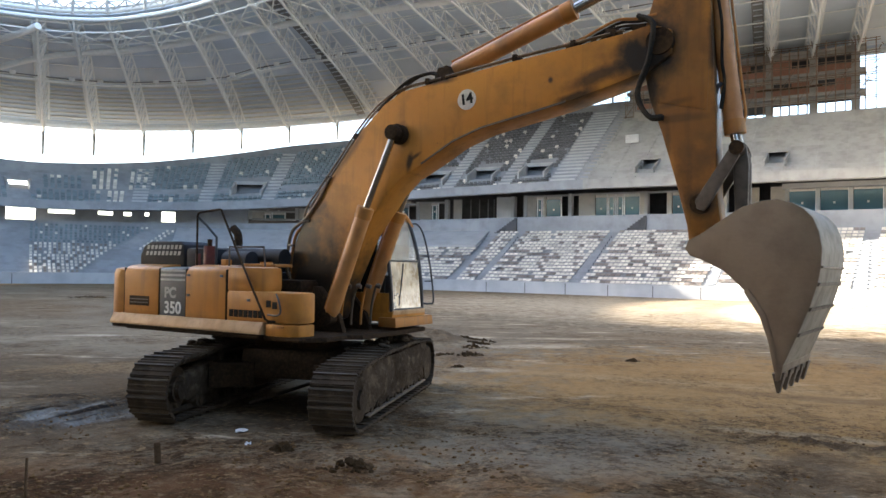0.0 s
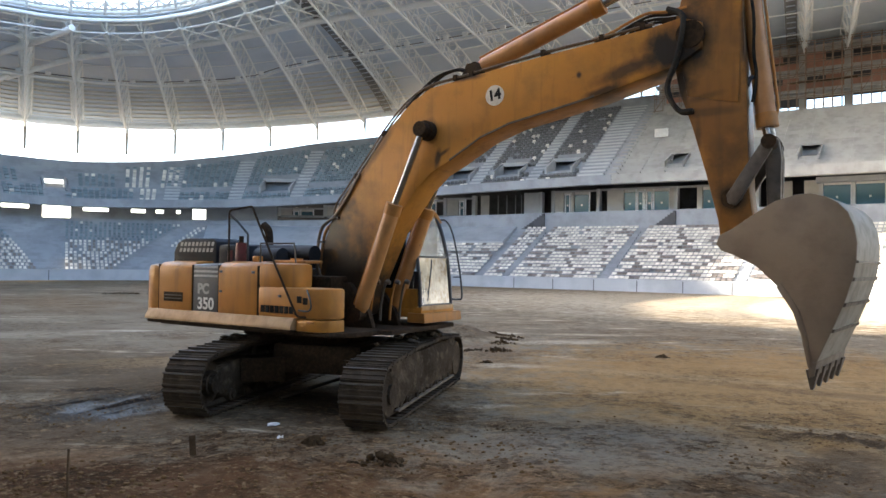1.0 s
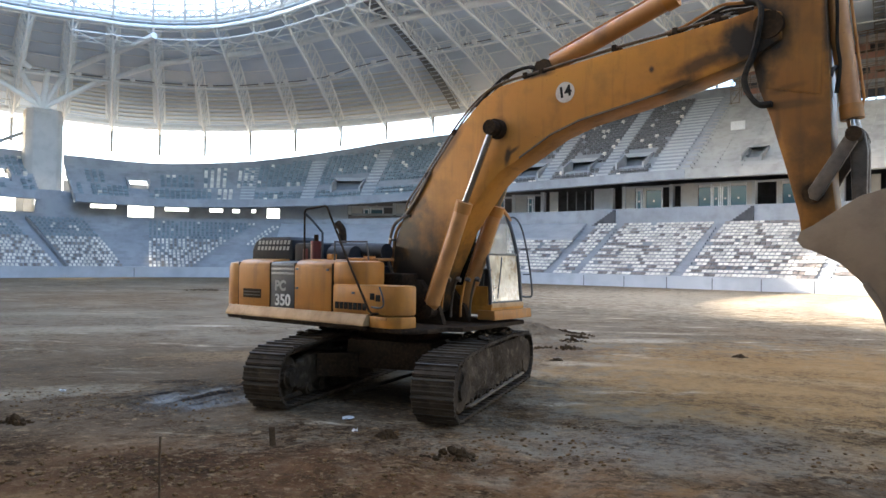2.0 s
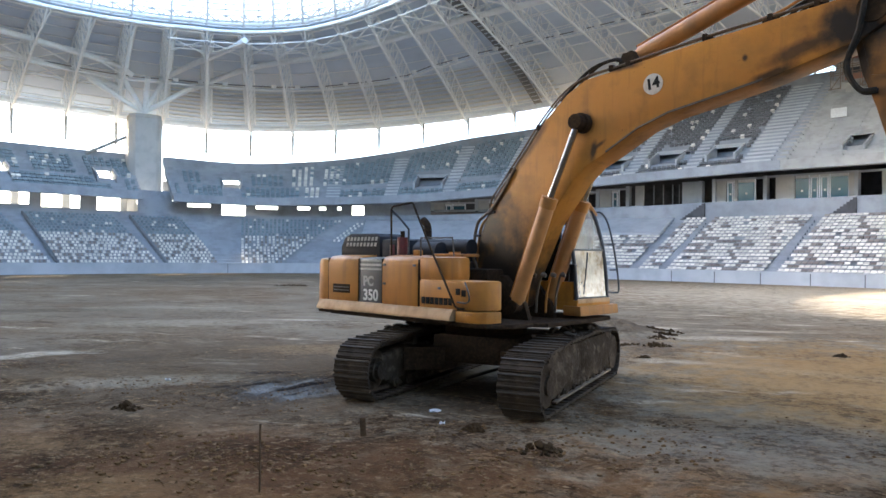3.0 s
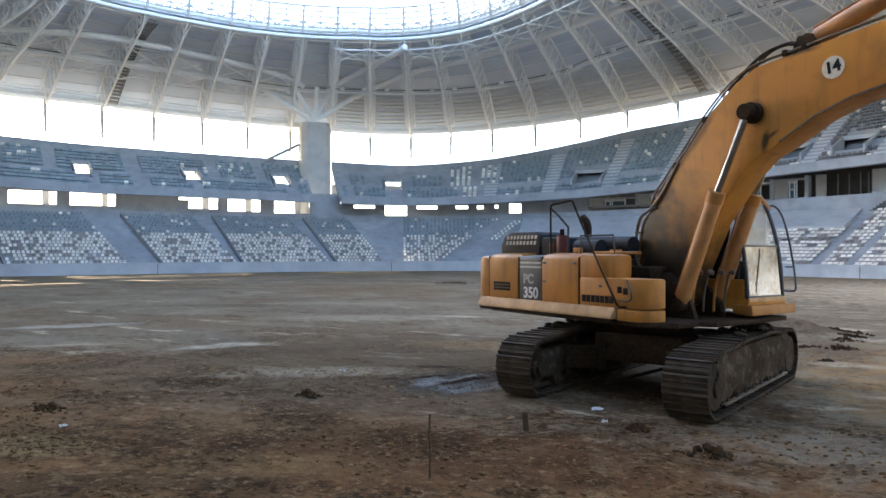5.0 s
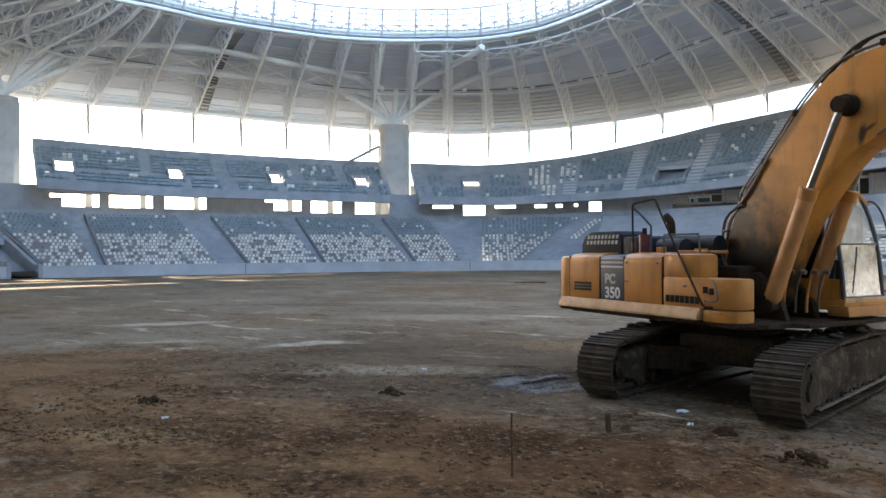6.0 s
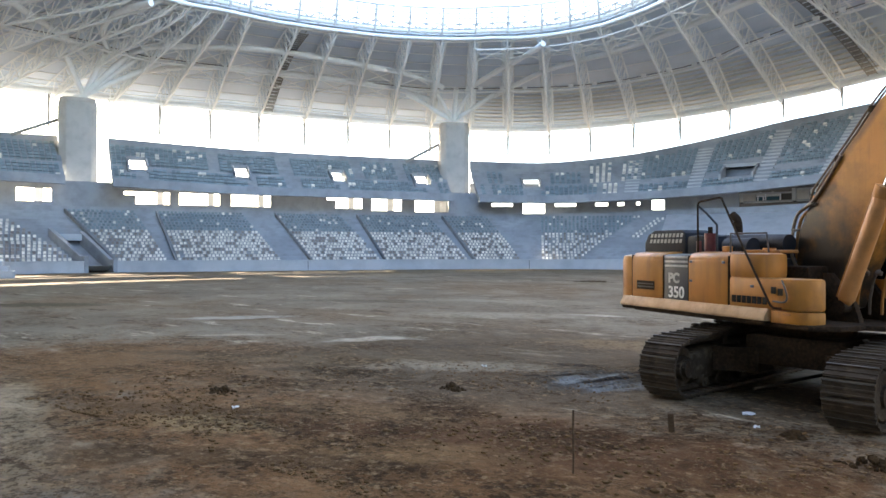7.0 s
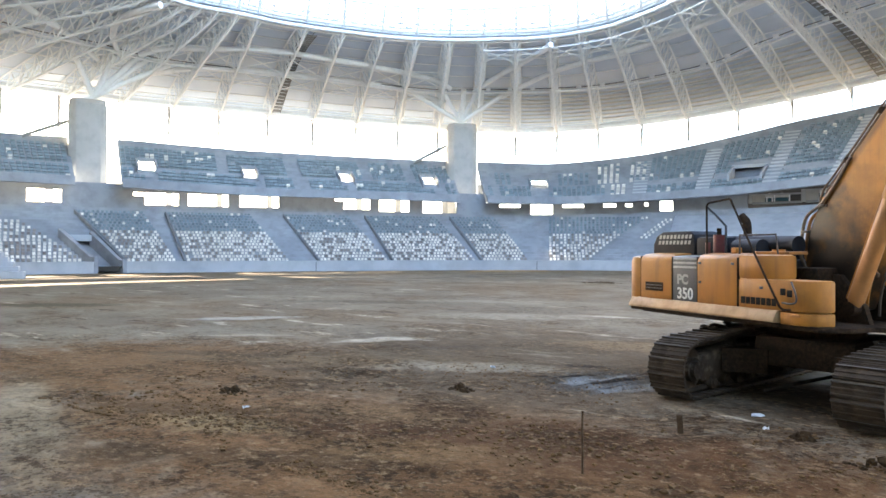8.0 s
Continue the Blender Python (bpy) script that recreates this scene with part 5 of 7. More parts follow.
# ---------------------------------------------------------------- seats
def seat_template(w, top, low=0.33):
    v, f = [], []
    for lo, hi in (((-w, -0.32, 0.30), (w, 0.02, 0.36)), ((-w, 0.0, low), (w, 0.06, top))):
        b = len(v)
        v += [(x, y, z) for z in (lo[2], hi[2]) for y in (lo[1], hi[1]) for x in (lo[0], hi[0])]
        f += [[b + i for i in q] for q in ((0, 2, 3, 1), (4, 5, 7, 6), (0, 1, 5, 4), (2, 6, 7, 3), (0, 4, 6, 2), (1, 3, 7, 5))]
    return np.array(v), np.array(f)


SEAT_V, SEAT_F = seat_template(0.125, 0.56)
SEAT_WIDE, SEAT_F = seat_template(0.205, 0.60, 0.06)


def seat_block(places, label, shape=SEAT_V):
    """places: x, y, z, outward x, outward y, material number."""
    n = len(places)
    if not n:
        return
    P = np.array(places)
    out = P[:, 3:5]
    right = np.column_stack([out[:, 1], -out[:, 0]])
    V = np.zeros((n, len(shape), 3))
    V[:, :, :2] = P[:, None, :2] + right[:, None, :] * shape[None, :, 0:1] + out[:, None, :] * shape[None, :, 1:2]
    V[:, :, 2] = P[:, None, 2] + shape[None, :, 2]
    F = SEAT_F[None] + (np.arange(n) * len(shape))[:, None, None]
    idx = np.repeat(P[:, 5].astype(np.int32), len(SEAT_F))
    ob = mesh_of("seat_rows", V.reshape(-1, 3).tolist(), F.reshape(-1, 4).tolist(), [M_SEAT_W, M_SEAT_B, M_SEAT_S, M_SEAT_D], idx)
    tagged(ob, label, "seats", "seat blocks", "stuff")


def outward(s):
    a, b = bowl(s, 0), bowl(s, 5)
    return (b[0] - a[0]) / 5, (b[1] - a[1]) / 5


rng = random.Random(4)


def aisle_steps(places, label, material, run=0.34):
    """Half-height steps down an aisle: s, d, z and width of each."""
    bm = bm_new()
    for s, d, z, w in places:
        a, b, c, e = bowl(s - w / 2, d), bowl(s + w / 2, d), bowl(s + w / 2, d + run), bowl(s - w / 2, d + run)
        vs = [bm.verts.new((*q, zz)) for zz in (z, z + 0.2) for q in (a, b, c, e)]
        for f in ((0, 1, 2, 3), (4, 5, 6, 7), (0, 1, 5, 4), (1, 2, 6, 5), (2, 3, 7, 6), (3, 0, 4, 7)):
            bm.faces.new([vs[i] for i in f])
    tagged(part("aisle_steps", bm, material), label, "steps", "aisle steps", "stuff")


for s in (37.2, 42.6, 48.2, 53.6, 58.8, 66.5, 72.5, 78.6, 80.8, 83.0, 85.4, 89.4, 91.8, 95.4, 97.8, 101.4, 103.8, 107.4):
    aisle_steps([(s, UP_D + 0.15 + (r + 1) * 0.8 - (0.66 if s < 80 else 0.36), lip_z(s) + 0.6 + up_slope(s) * r * 0.8, 2.6 if s == 78.6 else 1.2 if s < 80 else 0.9) for r in range(1, NR) if (r + 1) * 0.8 < up_run(s) and not up_skip(s, 4 + 2 * r)], "concrete half steps down an aisle of the upper terrace", M_AISLE if s < 80 else M_CONC_RAW, 0.64 if s < 80 else 0.34)
for s in (73.6, 83.2, 94.8, 105.6):
    aisle_steps([(s, LOW_D + (r + 1) * TREAD - 0.33, LOW_Z - 0.25 + r * RISE, 0.9) for r in range(ROWS_LOW - 1)], "concrete half steps down an aisle of the lower terrace", M_CONC)


SEAT_SIDE, SEAT_F = seat_template(0.2, 0.53)


def lower_block(sa, sb, sa2, sb2, share, r0=0, r1=ROWS_LOW, pitch=0.44, shape=SEAT_V, mixed_in=0.6):
    """Seats between two aisles; sa, sb at the front row, sa2, sb2 at the back row."""
    places = []
    for r in range(r0, r1):
        k = r / (ROWS_LOW - 1)
        a, b = sa + (sa2 - sa) * k, sb + (sb2 - sb) * k
        d = LOW_D + r * TREAD + 0.56
        step = pitch
        n = int((b - a) / step)
        for i in range(n):
            s = a + (i + 0.5) * (b - a) / n
            if rng.random() < 0.02:
                continue
            x, y = bowl(s, d)
            if i == 0 or rng.random() < mixed_in:
                white = rng.random() < (0.74 if k < share else 0.06)
            places.append((x, y, LOW_Z - 0.25 + r * RISE, *outward(s), 0 if white else (1 if k < share else 2)))
    seat_block(places, "rows of white plastic seats with brown ones between, slate blue at the back", shape)


def aisle_shadow(s0, s1):
    """Dark raised strip that paints the aisle's shadow down the side of a seat block; s0 at the front row, s1 at the
    back.
    """
    bm = bm_new()
    rows = []
    for r in (0, ROWS_LOW):
        k = s0 + (s1 - s0) * r / ROWS_LOW
        d, z = LOW_D + r * TREAD, LOW_Z - 0.25 + r * RISE
        rows.append([bm.verts.new((*bowl(k + ds, d), z + dz)) for ds, dz in ((0, -0.1), (0.1, -0.1), (0.1, 0.3), (0, 0.3))])
    for j in range(4):
        bm.faces.new((rows[0][j], rows[0][(j + 1) % 4], rows[1][(j + 1) % 4], rows[1][j]))
    bm.faces.new(rows[0][::-1])
    bm.faces.new(rows[1])
    tagged(part("aisle_shadow_strip", bm, M_WALK), "dark raised strip painting the aisle shadow down the side of a seat block", "trim", "terrace kerbs", "structure")


for q in ((-15.55, -11.2, -19.0, -13.5), (-10.2, -0.2, -11.4, -3.0), (3.1, 10.4, 0.9, 8.2), (11.1, 20.2, 10.2, 17.8), (21.1, 26.0, 19.4, 23.8)):
    lower_block(*q, 0.62, pitch=0.36, mixed_in=1.0)
    aisle_shadow(q[0] - 0.2, q[2] - 0.2)
lower_block(28.4, 32.7, 29.0, 38.0, 0.62, pitch=0.36, mixed_in=1.0)
# a narrow wedge of seats beside the plain slab, all white to paint a sunlit spot
seat_block([(*bowl(37.7 + 0.26 * (r - 8) + 0.44 * i, LOW_D + r * TREAD + 0.56), LOW_Z - 0.25 + r * RISE, *outward(38.5), 0) for r in range(8, 16) for i in range(2)], "small wedge of plastic seats beside a plain slab, all white to paint the sun on them")
lower_block(-33.0, -19.3, -38.0, -24.6, 1.1, 0, 13, pitch=0.40)
lower_block(62.0, 70.3, 62.4, 71.0, 1.1, 0, 11, shape=SEAT_SIDE)
for q in ((71.3, 73.2), (74.0, 82.6), (83.7, 94.2), (95.4, 105.0), (106.2, 116.0)):
    lower_block(q[0], q[1], q[0] + 0.6, q[1] + 0.7, 1.1, shape=SEAT_SIDE)


def upper_block(sa, sb, r0, r1, white, slate=2):
    places = []
    for r in range(r0, r1):
        n = int((sb - sa) / 0.42)
        for i in range(n):
            s = sa + (i + 0.5) * (sb - sa) / n
            if (r + 1) * 0.8 > up_run(s):
                continue
            if up_skip(s, 4 + 2 * r) or up_skip(s, 6 + 2 * r) or any(abs(s - c) < 1.5 and 2 <= r < 8 for c in VOMITORIES_SIDE) or any(abs(s - c) < 1.0 and 2 <= r < 8 for c in VOMITORIES_END):
                continue
            if rng.random() < 0.03:
                continue
            x, y = bowl(s, UP_D + 0.15 + r * 0.8 + 0.68)
            z = lip_z(s) + 0.6 + up_slope(s) * r * 0.8
            places.append((x, y, z, *outward(s), 0 if rng.random() < white else slate))
    seat_block(places, "upper rows of slate blue plastic seats with a few white ones" if white < 0.5 else "upper rows of white plastic seats", SEAT_WIDE)


for a, b in ((-56, -50), (-49, -43), (-42, -36), (-35, -29), (-28, -19.5)):
    upper_block(a, b, 0, 4, 0.03)
    upper_block(a, b, 5, 12, 0.04)
# the end: aisles start beside the gangways and lean a little
for a, b in ((-15.3, -13.3), (-12.2, -2.4), (-1.3, 2.0), (3.9, 8.1), (9.2, 17.6), (18.9, 20.0), (23.1, 23.9), (24.4, 27.4), (29.0, 34.2)):
    upper_block(a, b, 0, 4, 0.03)
for a, b in ((-15.3, -6.3), (-5.1, 1.6), (3.4, 10.3), (11.5, 15.1), (16.1, 19.8), (24.2, 25.8), (30.0, 32.8)):
    upper_block(a, b, 5 if a < 22 else 5, 12 if a < 22 else 9, 0.04)
upper_block(33.4, 35.4, 5, 12, 0.85)
upper_block(36.1, 37.6, 5, 12, 0.8)
upper_block(34.6, 36.0, 0, 4, 0.85)
for a, b in ((37.8, 42.0), (43.2, 47.6), (48.8, 53.0), (54.2, 58.2), (59.4, 65.8), (67.2, 71.8), (73.2, 77.0)):
    upper_block(a, b, 0, 3, 0.12, 2 if a < 52 else 3)
    upper_block(a, b, 5, 25, 0.06, 2 if a < 52 else 3)


# ---------------------------------------------------------------- excavator
# its own axes: x forwards, y to its left, z up; the swing centre is the origin
EXC = pose(-2.42, 12.2, 0, 0, 0, -30)
exc = holder("excavator", EXC, "worn yellow crawler excavator with black grease stains standing on bare earth", "excavator")


def lettering(text, size, m, material, parent, name, label="", bold=0.012):
    cu = bpy.data.curves.new(name, 'FONT')
    cu.body, cu.size, cu.extrude, cu.align_x, cu.align_y, cu.offset = text, size, 0.003, 'CENTER', 'CENTER', bold
    tmp = new(name, cu)
    bpy.context.view_layer.update()
    me = bpy.data.meshes.new_from_object(tmp.evaluated_get(bpy.context.evaluated_depsgraph_get()))
    bpy.data.objects.remove(tmp)
    me.materials.append(material)
    ob = new(name, me)
    ob.parent = parent
    ob.matrix_basis = m
    return tagged(ob, label)


# --- undercarriage
TURN = pose(0, 0, 0, 0, 0, 108) @ pose(0, -0.15, 0)
GAUGE, SHOE_W, REACH, RAD = 1.36, 0.62, 2.02, 0.40


def track_path(count):
    """Places and directions of the shoes round one track: along, height, slope."""
    pts = []
    for i in range(41):
        a = -math.pi / 2 + math.pi * i / 40
        pts.append((REACH + RAD * math.cos(a), 0.06 + RAD + RAD * math.sin(a)))
    for i in range(1, 24):
        k = i / 24
        pts.append((REACH - 2 * REACH * k, 0.06 + 2 * RAD + 0.10 * math.sin(math.pi * k) ** 0.6 - 0.02 * math.sin(3 * math.pi * k) ** 2))
    for i in range(41):
        a = math.pi / 2 + math.pi * i / 40
        pts.append((-REACH + RAD * math.cos(a), 0.06 + RAD + RAD * math.sin(a)))
    for i in range(1, 24):
        pts.append((-REACH + 2 * REACH * i / 24, 0.06))
    pts.append(pts[0])
    P = np.array(pts)
    run = np.concatenate([[0], np.cumsum(np.hypot(*np.diff(P, axis=0).T))])
    out = []
    for i in range(count):
        q = run[-1] * i / count
        e = 0.06
        f = lambda v: (np.interp(v % run[-1], run, P[:, 0]), np.interp(v % run[-1], run, P[:, 1]))
        (x, z), (xa, za), (xb, zb) = f(q), f(q - e), f(q + e)
        out.append((float(x), float(z), math.degrees(math.atan2(zb - za, xb - xa))))
    return out, run[-1]


def shoe_mesh(pitch):
    bm = bm_new()
    w, h = SHOE_W / 2, pitch * 0.485
    box(bm, (-h, -w, -0.035), (h, w, 0.0))
    box(bm, (h - 0.02, -w, -0.004), (h + 0.04, w, 0.012))
    for x, tall in ((-0.86, 0.066), (-0.05, 0.05), (0.72, 0.052)):
        prism(bm, [(x * h - 0.018, -0.034), (x * h + 0.018, -0.034), (x * h + 0.010, -tall), (x * h - 0.010, -tall)], -w, w)
    me = bpy.data.meshes.new("track_shoe")
    bmesh.ops.recalc_face_normals(bm, faces=bm.faces)
    bm.to_mesh(me)
    bm.free()
    me.materials.append(M_TRACK)
    me.materials.append(M_WORN)
    for f in me.polygons:
        if all(me.vertices[v].co.z < -0.06 for v in f.vertices):
            f.material_index = 1
    return me


SHOES, LENGTH = track_path(49)
SHOE = shoe_mesh(LENGTH / 49)


def track(side):
    """One crawler track; side is +1 or -1 across the undercarriage."""
    base = TURN @ pose(0, side * GAUGE, 0)
    rail = part("track_frame", prism(bm_new(), [(-1.75, 0.24), (1.7, 0.24), (1.82, 0.36), (1.75, 0.62), (1.2, 0.74), (-1.2, 0.74), (-1.7, 0.64), (-1.82, 0.4)], -0.2, 0.2, 0.03), M_MUD, exc, "mud-caked track frame")
    rail.matrix_basis = base
    rng2 = random.Random(int(7 + side))
    for x, z, slope in SHOES:
        ob = new("track_shoe", SHOE)
        ob.parent = rail
        ob.matrix_basis = pose(x, 0.012 * (rng2.random() - 0.5), z, 0, -slope + 7.0 * (rng2.random() - 0.5), 2.4 * (rng2.random() - 0.5))
    bm = bm_new()
    # links inside the shoes
    for v in (-0.11, 0.11):
        pts = [(x * 0.985, v, 0.46 + (z - 0.46) * 0.86) for x, z, _ in SHOES]
        pipe(bm, pts + pts[:1], 0.055, 6)
    ob = part("link_chain", bm, M_TRACK, rail)
    for x, r, nm in ((REACH, 0.34, "idler"), (-REACH, 0.34, "sprocket")):
        bm = bm_new()
        rod(bm, (x, -0.14, 0.46), (x, 0.14, 0.46), r, 24)
        rod(bm, (x, -0.24, 0.46), (x, 0.24, 0.46), r * 0.55, 16)
        if nm == "sprocket":
            rod(bm, (x, -0.31, 0.46), (x, 0.31, 0.46), r * 0.42, 16)
        part(nm, bm, M_MUD, rail)
    for i in range(8):
        x = -1.45 + i * 0.415
        bm = bm_new()
        rod(bm, (x, -0.24, 0.2), (x, 0.24, 0.2), 0.1, 14)
        rod(bm, (x, -0.27, 0.2), (x, 0.27, 0.2), 0.055, 10)
        part("track_roller", bm, M_MUD, rail)
    for x in (-0.75, 0.75):
        part("carrier_roller", rod(bm_new(), (x, -0.2, 0.80), (x, 0.2, 0.80), 0.075, 12), M_MUD, rail)
    for x in (-REACH, REACH):
        part("mud_cap", rod(bm_new(), (x, side * 0.16, 0.46), (x, side * 0.27, 0.46), 0.37, 22, 0.31), M_MUD, rail, "mud-filled wheel face")
    part("track_guard", prism(bm_new(), [(-1.7, 0.155), (1.7, 0.155), (1.74, 0.185), (-1.74, 0.185)], side * 0.27 - 0.035, side * 0.27 + 0.035, 0.006), M_BUCKET, rail, "dusty brown lower guard strip")
    # mud packed along the outer face
    bm = bm_new()
    n, mrows = 44, 9
    grid = []
    for i in range(n + 1):
        x = -1.98 + 3.96 * i / n
        col = []
        for j in range(mrows + 1):
            z = 0.2 + 0.66 * j / mrows
            y = 0.21 + 0.05 * rng2.random() + 0.06 * math.sin(math.pi * j / mrows) * (0.6 + 0.4 * math.sin(x * 5.1))
            col.append(bm.verts.new((x, side * y, z + 0.03 * rng2.random())))
        grid.append(col)
    for a, b in zip(grid, grid[1:]):
        for j in range(mrows):
            bm.faces.new((a[j], b[j], b[j + 1], a[j + 1]))
    # its back face, so that it is a solid cake
    back = [[bm.verts.new((c[j].co.x, side * 0.19, c[j].co.z)) for j in (0, mrows)] for c in grid]
    for (a, b), (a2, b2) in zip(zip(back, grid), zip(back[1:], grid[1:])):
        bm.faces.new((a[0], a2[0], b2[0], b[0]))
        bm.faces.new((a[1], b[mrows], b2[mrows], a2[1]))
    part("mud_cake", bm, M_MUD, rail, "dried mud packed along the track side")
    # lumps on top of the track
    bm = bm_new()
    for i in range(26):
        k = rng2.random()
        x, y = -1.2 + 2.5 * k, (rng2.random() - 0.5) * SHOE_W * 0.9
        bmesh.ops.create_icosphere(bm, subdivisions=1, radius=0.03 + 0.05 * rng2.random(), matrix=pose(x, y, 1.035 + 0.01 * rng2.random()) @ Matrix.Diagonal((1.5, 1.2, 0.6, 1)))
    if side < 0:
        for i in range(70):
            a, q = rng2.random() * 6.283, rng2.random() ** 0.7
            bmesh.ops.create_icosphere(bm, subdivisions=1, radius=0.04 + 0.04 * rng2.random(), matrix=pose(0.55 + 0.42 * q * math.cos(a), -0.05 + 0.24 * q * math.sin(a), 1.05 + 0.2 * (1 - q) * rng2.random()) @ Matrix.Diagonal((1.4, 1.2, 0.8, 1)))
    tagged(part("caked_mud", bm, M_MUD, rail), kind="stuff")


for sd in (-1, 1):
    track(sd)
bm = bm_new()
prism(bm, [(-0.95, 0.5), (0.95, 0.5), (0.85, 0.95), (-0.85, 0.95)], -0.75, 0.75, 0.04)
ob = part("car_body", bm, M_GREASE, exc, "dark muddy undercarriage frame")
ob.matrix_basis = TURN
for sx in (-1, 1):
    for sy in (-1, 1):
        v = [(sx * 0.45, sy * 0.5), (sx * 0.95, sy * 0.5), (sx * 1.25, sy * 1.1), (sx * 0.75, sy * 1.1)]
        part("frame_leg", prism(bm_new(), v, 0.36, 0.74, 0.0, axis=2), M_GREASE, ob)
bm = rod(bm_new(), (0, 0, 0.93), (0, 0, 1.18), 0.72, 40)
part("swing_bearing", bm, M_GREASE, exc)
# loose drag bar on the ground between the tracks
ob = part("drag_bar", rod(bm_new(), (-1.0, 0.55, 0.10), (1.5, -0.35, 0.34), 0.03, 8), M_TRACK, exc)
ob.matrix_basis = TURN

# --- revolving frame and sheet metal
bm = bm_new()
prism(bm, [(-2.9, -1.2), (-2.6, -1.44), (1.25, -1.44), (1.5, -1.1), (1.5, -0.62), (1.7, -0.5), (1.7, 0.4), (1.62, 1.46), (-2.6, 1.46), (-2.9, 1.2)], 1.165, 1.24, 0.02, axis=2)
part("revolving_frame", bm, M_GREASE, exc, "black greasy base frame")
def along(bm, outline, f0, f1, bevel=0.0):
    """The outline (across, up) drawn out from f0 to f1 along the machine."""
    n0 = len(bm.verts)
    prism(bm, outline, f0, f1, bevel)
    bm.verts.ensure_lookup_table()
    for v in bm.verts[n0:]:
        v.co = Vector((v.co.y, v.co.x, v.co.z))
    return bm


part("side_skirt", along(bm_new(), [(-1.40, 1.435), (-1.475, 1.435), (-1.50, 1.42), (-1.575, 1.30), (-1.578, 1.255), (-1.40, 1.245)], -2.86, 0.60, 0.012), M_SKIRT, exc, "dusty sun-bleached side skirt sloping outwards")
part("skirt_edge", along(bm_new(), [(-1.36, 1.19), (-1.53, 1.195), (-1.545, 1.243), (-1.36, 1.243)], -2.84, 0.57, 0.008), M_GREASE, exc, "dark dirty lower edge of the skirt")
bm = bm_new()
prism(bm, [(-2.6, 1.16), (0.0, 1.16), (0.0, 1.42), (-2.6, 1.42)], 1.40, 1.53, 0.025)
part("side_skirt", bm, M_YELLOW_D, exc, "faded dirty yellow side skirt")

# counterweight: rounded behind
outline = [(-2.62, -1.49), (-2.80, -1.49), (-2.98, -1.42), (-3.14, -1.26), (-3.28, -0.9), (-3.36, -0.4), (-3.38, 0.0), (-3.36, 0.4), (-3.28, 0.9), (-3.14, 1.26), (-2.98, 1.42), (-2.80, 1.49), (-2.62, 1.49)]
part("counterweight", prism(bm_new(), outline, 1.20, 2.20, 0.11, axis=2), M_PANEL, exc)

# right-hand panels from back to front
def panel(name, f0, f1, z0, z1, l0, l1, material, bevel=0.018, label=""):
    return part(name, rounded((f0, l0, z0), (f1, l1, z1), bevel), material, exc, label)


def shell(name, f0, f1, z0, z1, out, inner, material, label="", radius=0.13, crown=0.02):
    """A sheet-metal cover whose upper outer edge is rolled over; out is the outer face."""
    sg = -1 if out < inner else 1
    outline = [(out, z0)]
    for i in range(7):
        a = math.pi / 2 * i / 6
        outline.append((out - sg * radius * (1 - math.cos(a)), z1 - radius + radius * math.sin(a)))
    outline += [((out + inner) / 2, z1 + crown), (inner, z1 + crown), (inner, z0)]
    return part(name, along(bm_new(), outline, f0, f1, 0.012), material, exc, label)


door1 = shell("pump_door", -2.60, -1.74, 1.43, 2.24, -1.49, -0.8, M_PANEL, "dented faded yellow pump door", 0.14)
plate = shell("number_plate_panel", -1.72, -1.10, 1.43, 2.21, -1.475, -0.8, M_CHAR, "charcoal panel with grey stripes and pale lettering", 0.03)
door2 = shell("side_door", -1.08, -0.20, 1.43, 2.25, -1.49, -0.8, M_PANEL, "faded yellow side door with a rolled upper edge", 0.15)
tank = part("fuel_tank", prism(bm_new(), [(-0.18, -1.485), (0.26, -1.485), (0.40, -1.46), (0.49, -1.39), (0.53, -1.28), (0.53, -1.0), (-0.18, -1.0)], 1.86, 2.25, 0.07, axis=2), M_PANEL, exc)
tool = part("tool_box", prism(bm_new(), [(-0.17, -1.49), (0.92, -1.49), (1.09, -1.46), (1.20, -1.38), (1.25, -1.26), (1.25, -1.08), (-0.17, -1.08)], 1.425, 1.885, 0.045, axis=2), M_PANEL, exc)
part("tool_box_base", prism(bm_new(), [(0.63, -1.40), (0.63, -1.475), (0.90, -1.485), (1.08, -1.455), (1.19, -1.375), (1.24, -1.26), (1.24, -1.08), (0.63, -1.08)], 1.235, 1.415, 0.02, axis=2), M_YELLOW, exc, "dented yellow base below the tool box")
part("base_dent", rounded((0.86, -1.496, 1.36), (1.0, -1.478, 1.395), 0.006), M_YELLOW_D, exc, "pale scraped tab")
# vent grille on the rear door
vent = part("vent_recess", rounded((-2.46, -1.497, 1.57), (-1.96, -1.47, 1.73), 0.008), M_GREASE, door1)
for i in range(2):
    part("vent_slat", rounded((-2.44, -1.503, 1.612 + i * 0.055), (-1.98, -1.490, 1.63 + i * 0.055), 0.004), M_LINK, door1)
for i in range(3):
    part("stripe", rounded((-1.70, -1.482, 2.15 - i * 0.075), (-1.12, -1.470, 2.185 - i * 0.075), 0.003), M_GREYPAINT, plate, "grey stripe")
FLAT = pose(0, 0, 0, 90, 0, 0)
lettering("350", 0.27, pose(-1.40, -1.480, 1.555) @ FLAT, M_LETTER, plate, "lettering", "pale painted number", 0.006)
lettering("PC", 0.23, pose(-1.46, -1.480, 1.80) @ FLAT, M_GREYPAINT, plate, "lettering", "worn grey painted letters", 0.010)
# maker's mark as plain bars
for i in range(7):
    part("mark_bar", rounded((-0.10 + i * 0.1, -1.500, 1.49), (-0.018 + i * 0.1, -1.488, 1.60), 0.004), M_DECAL, tool, "black painted bar")
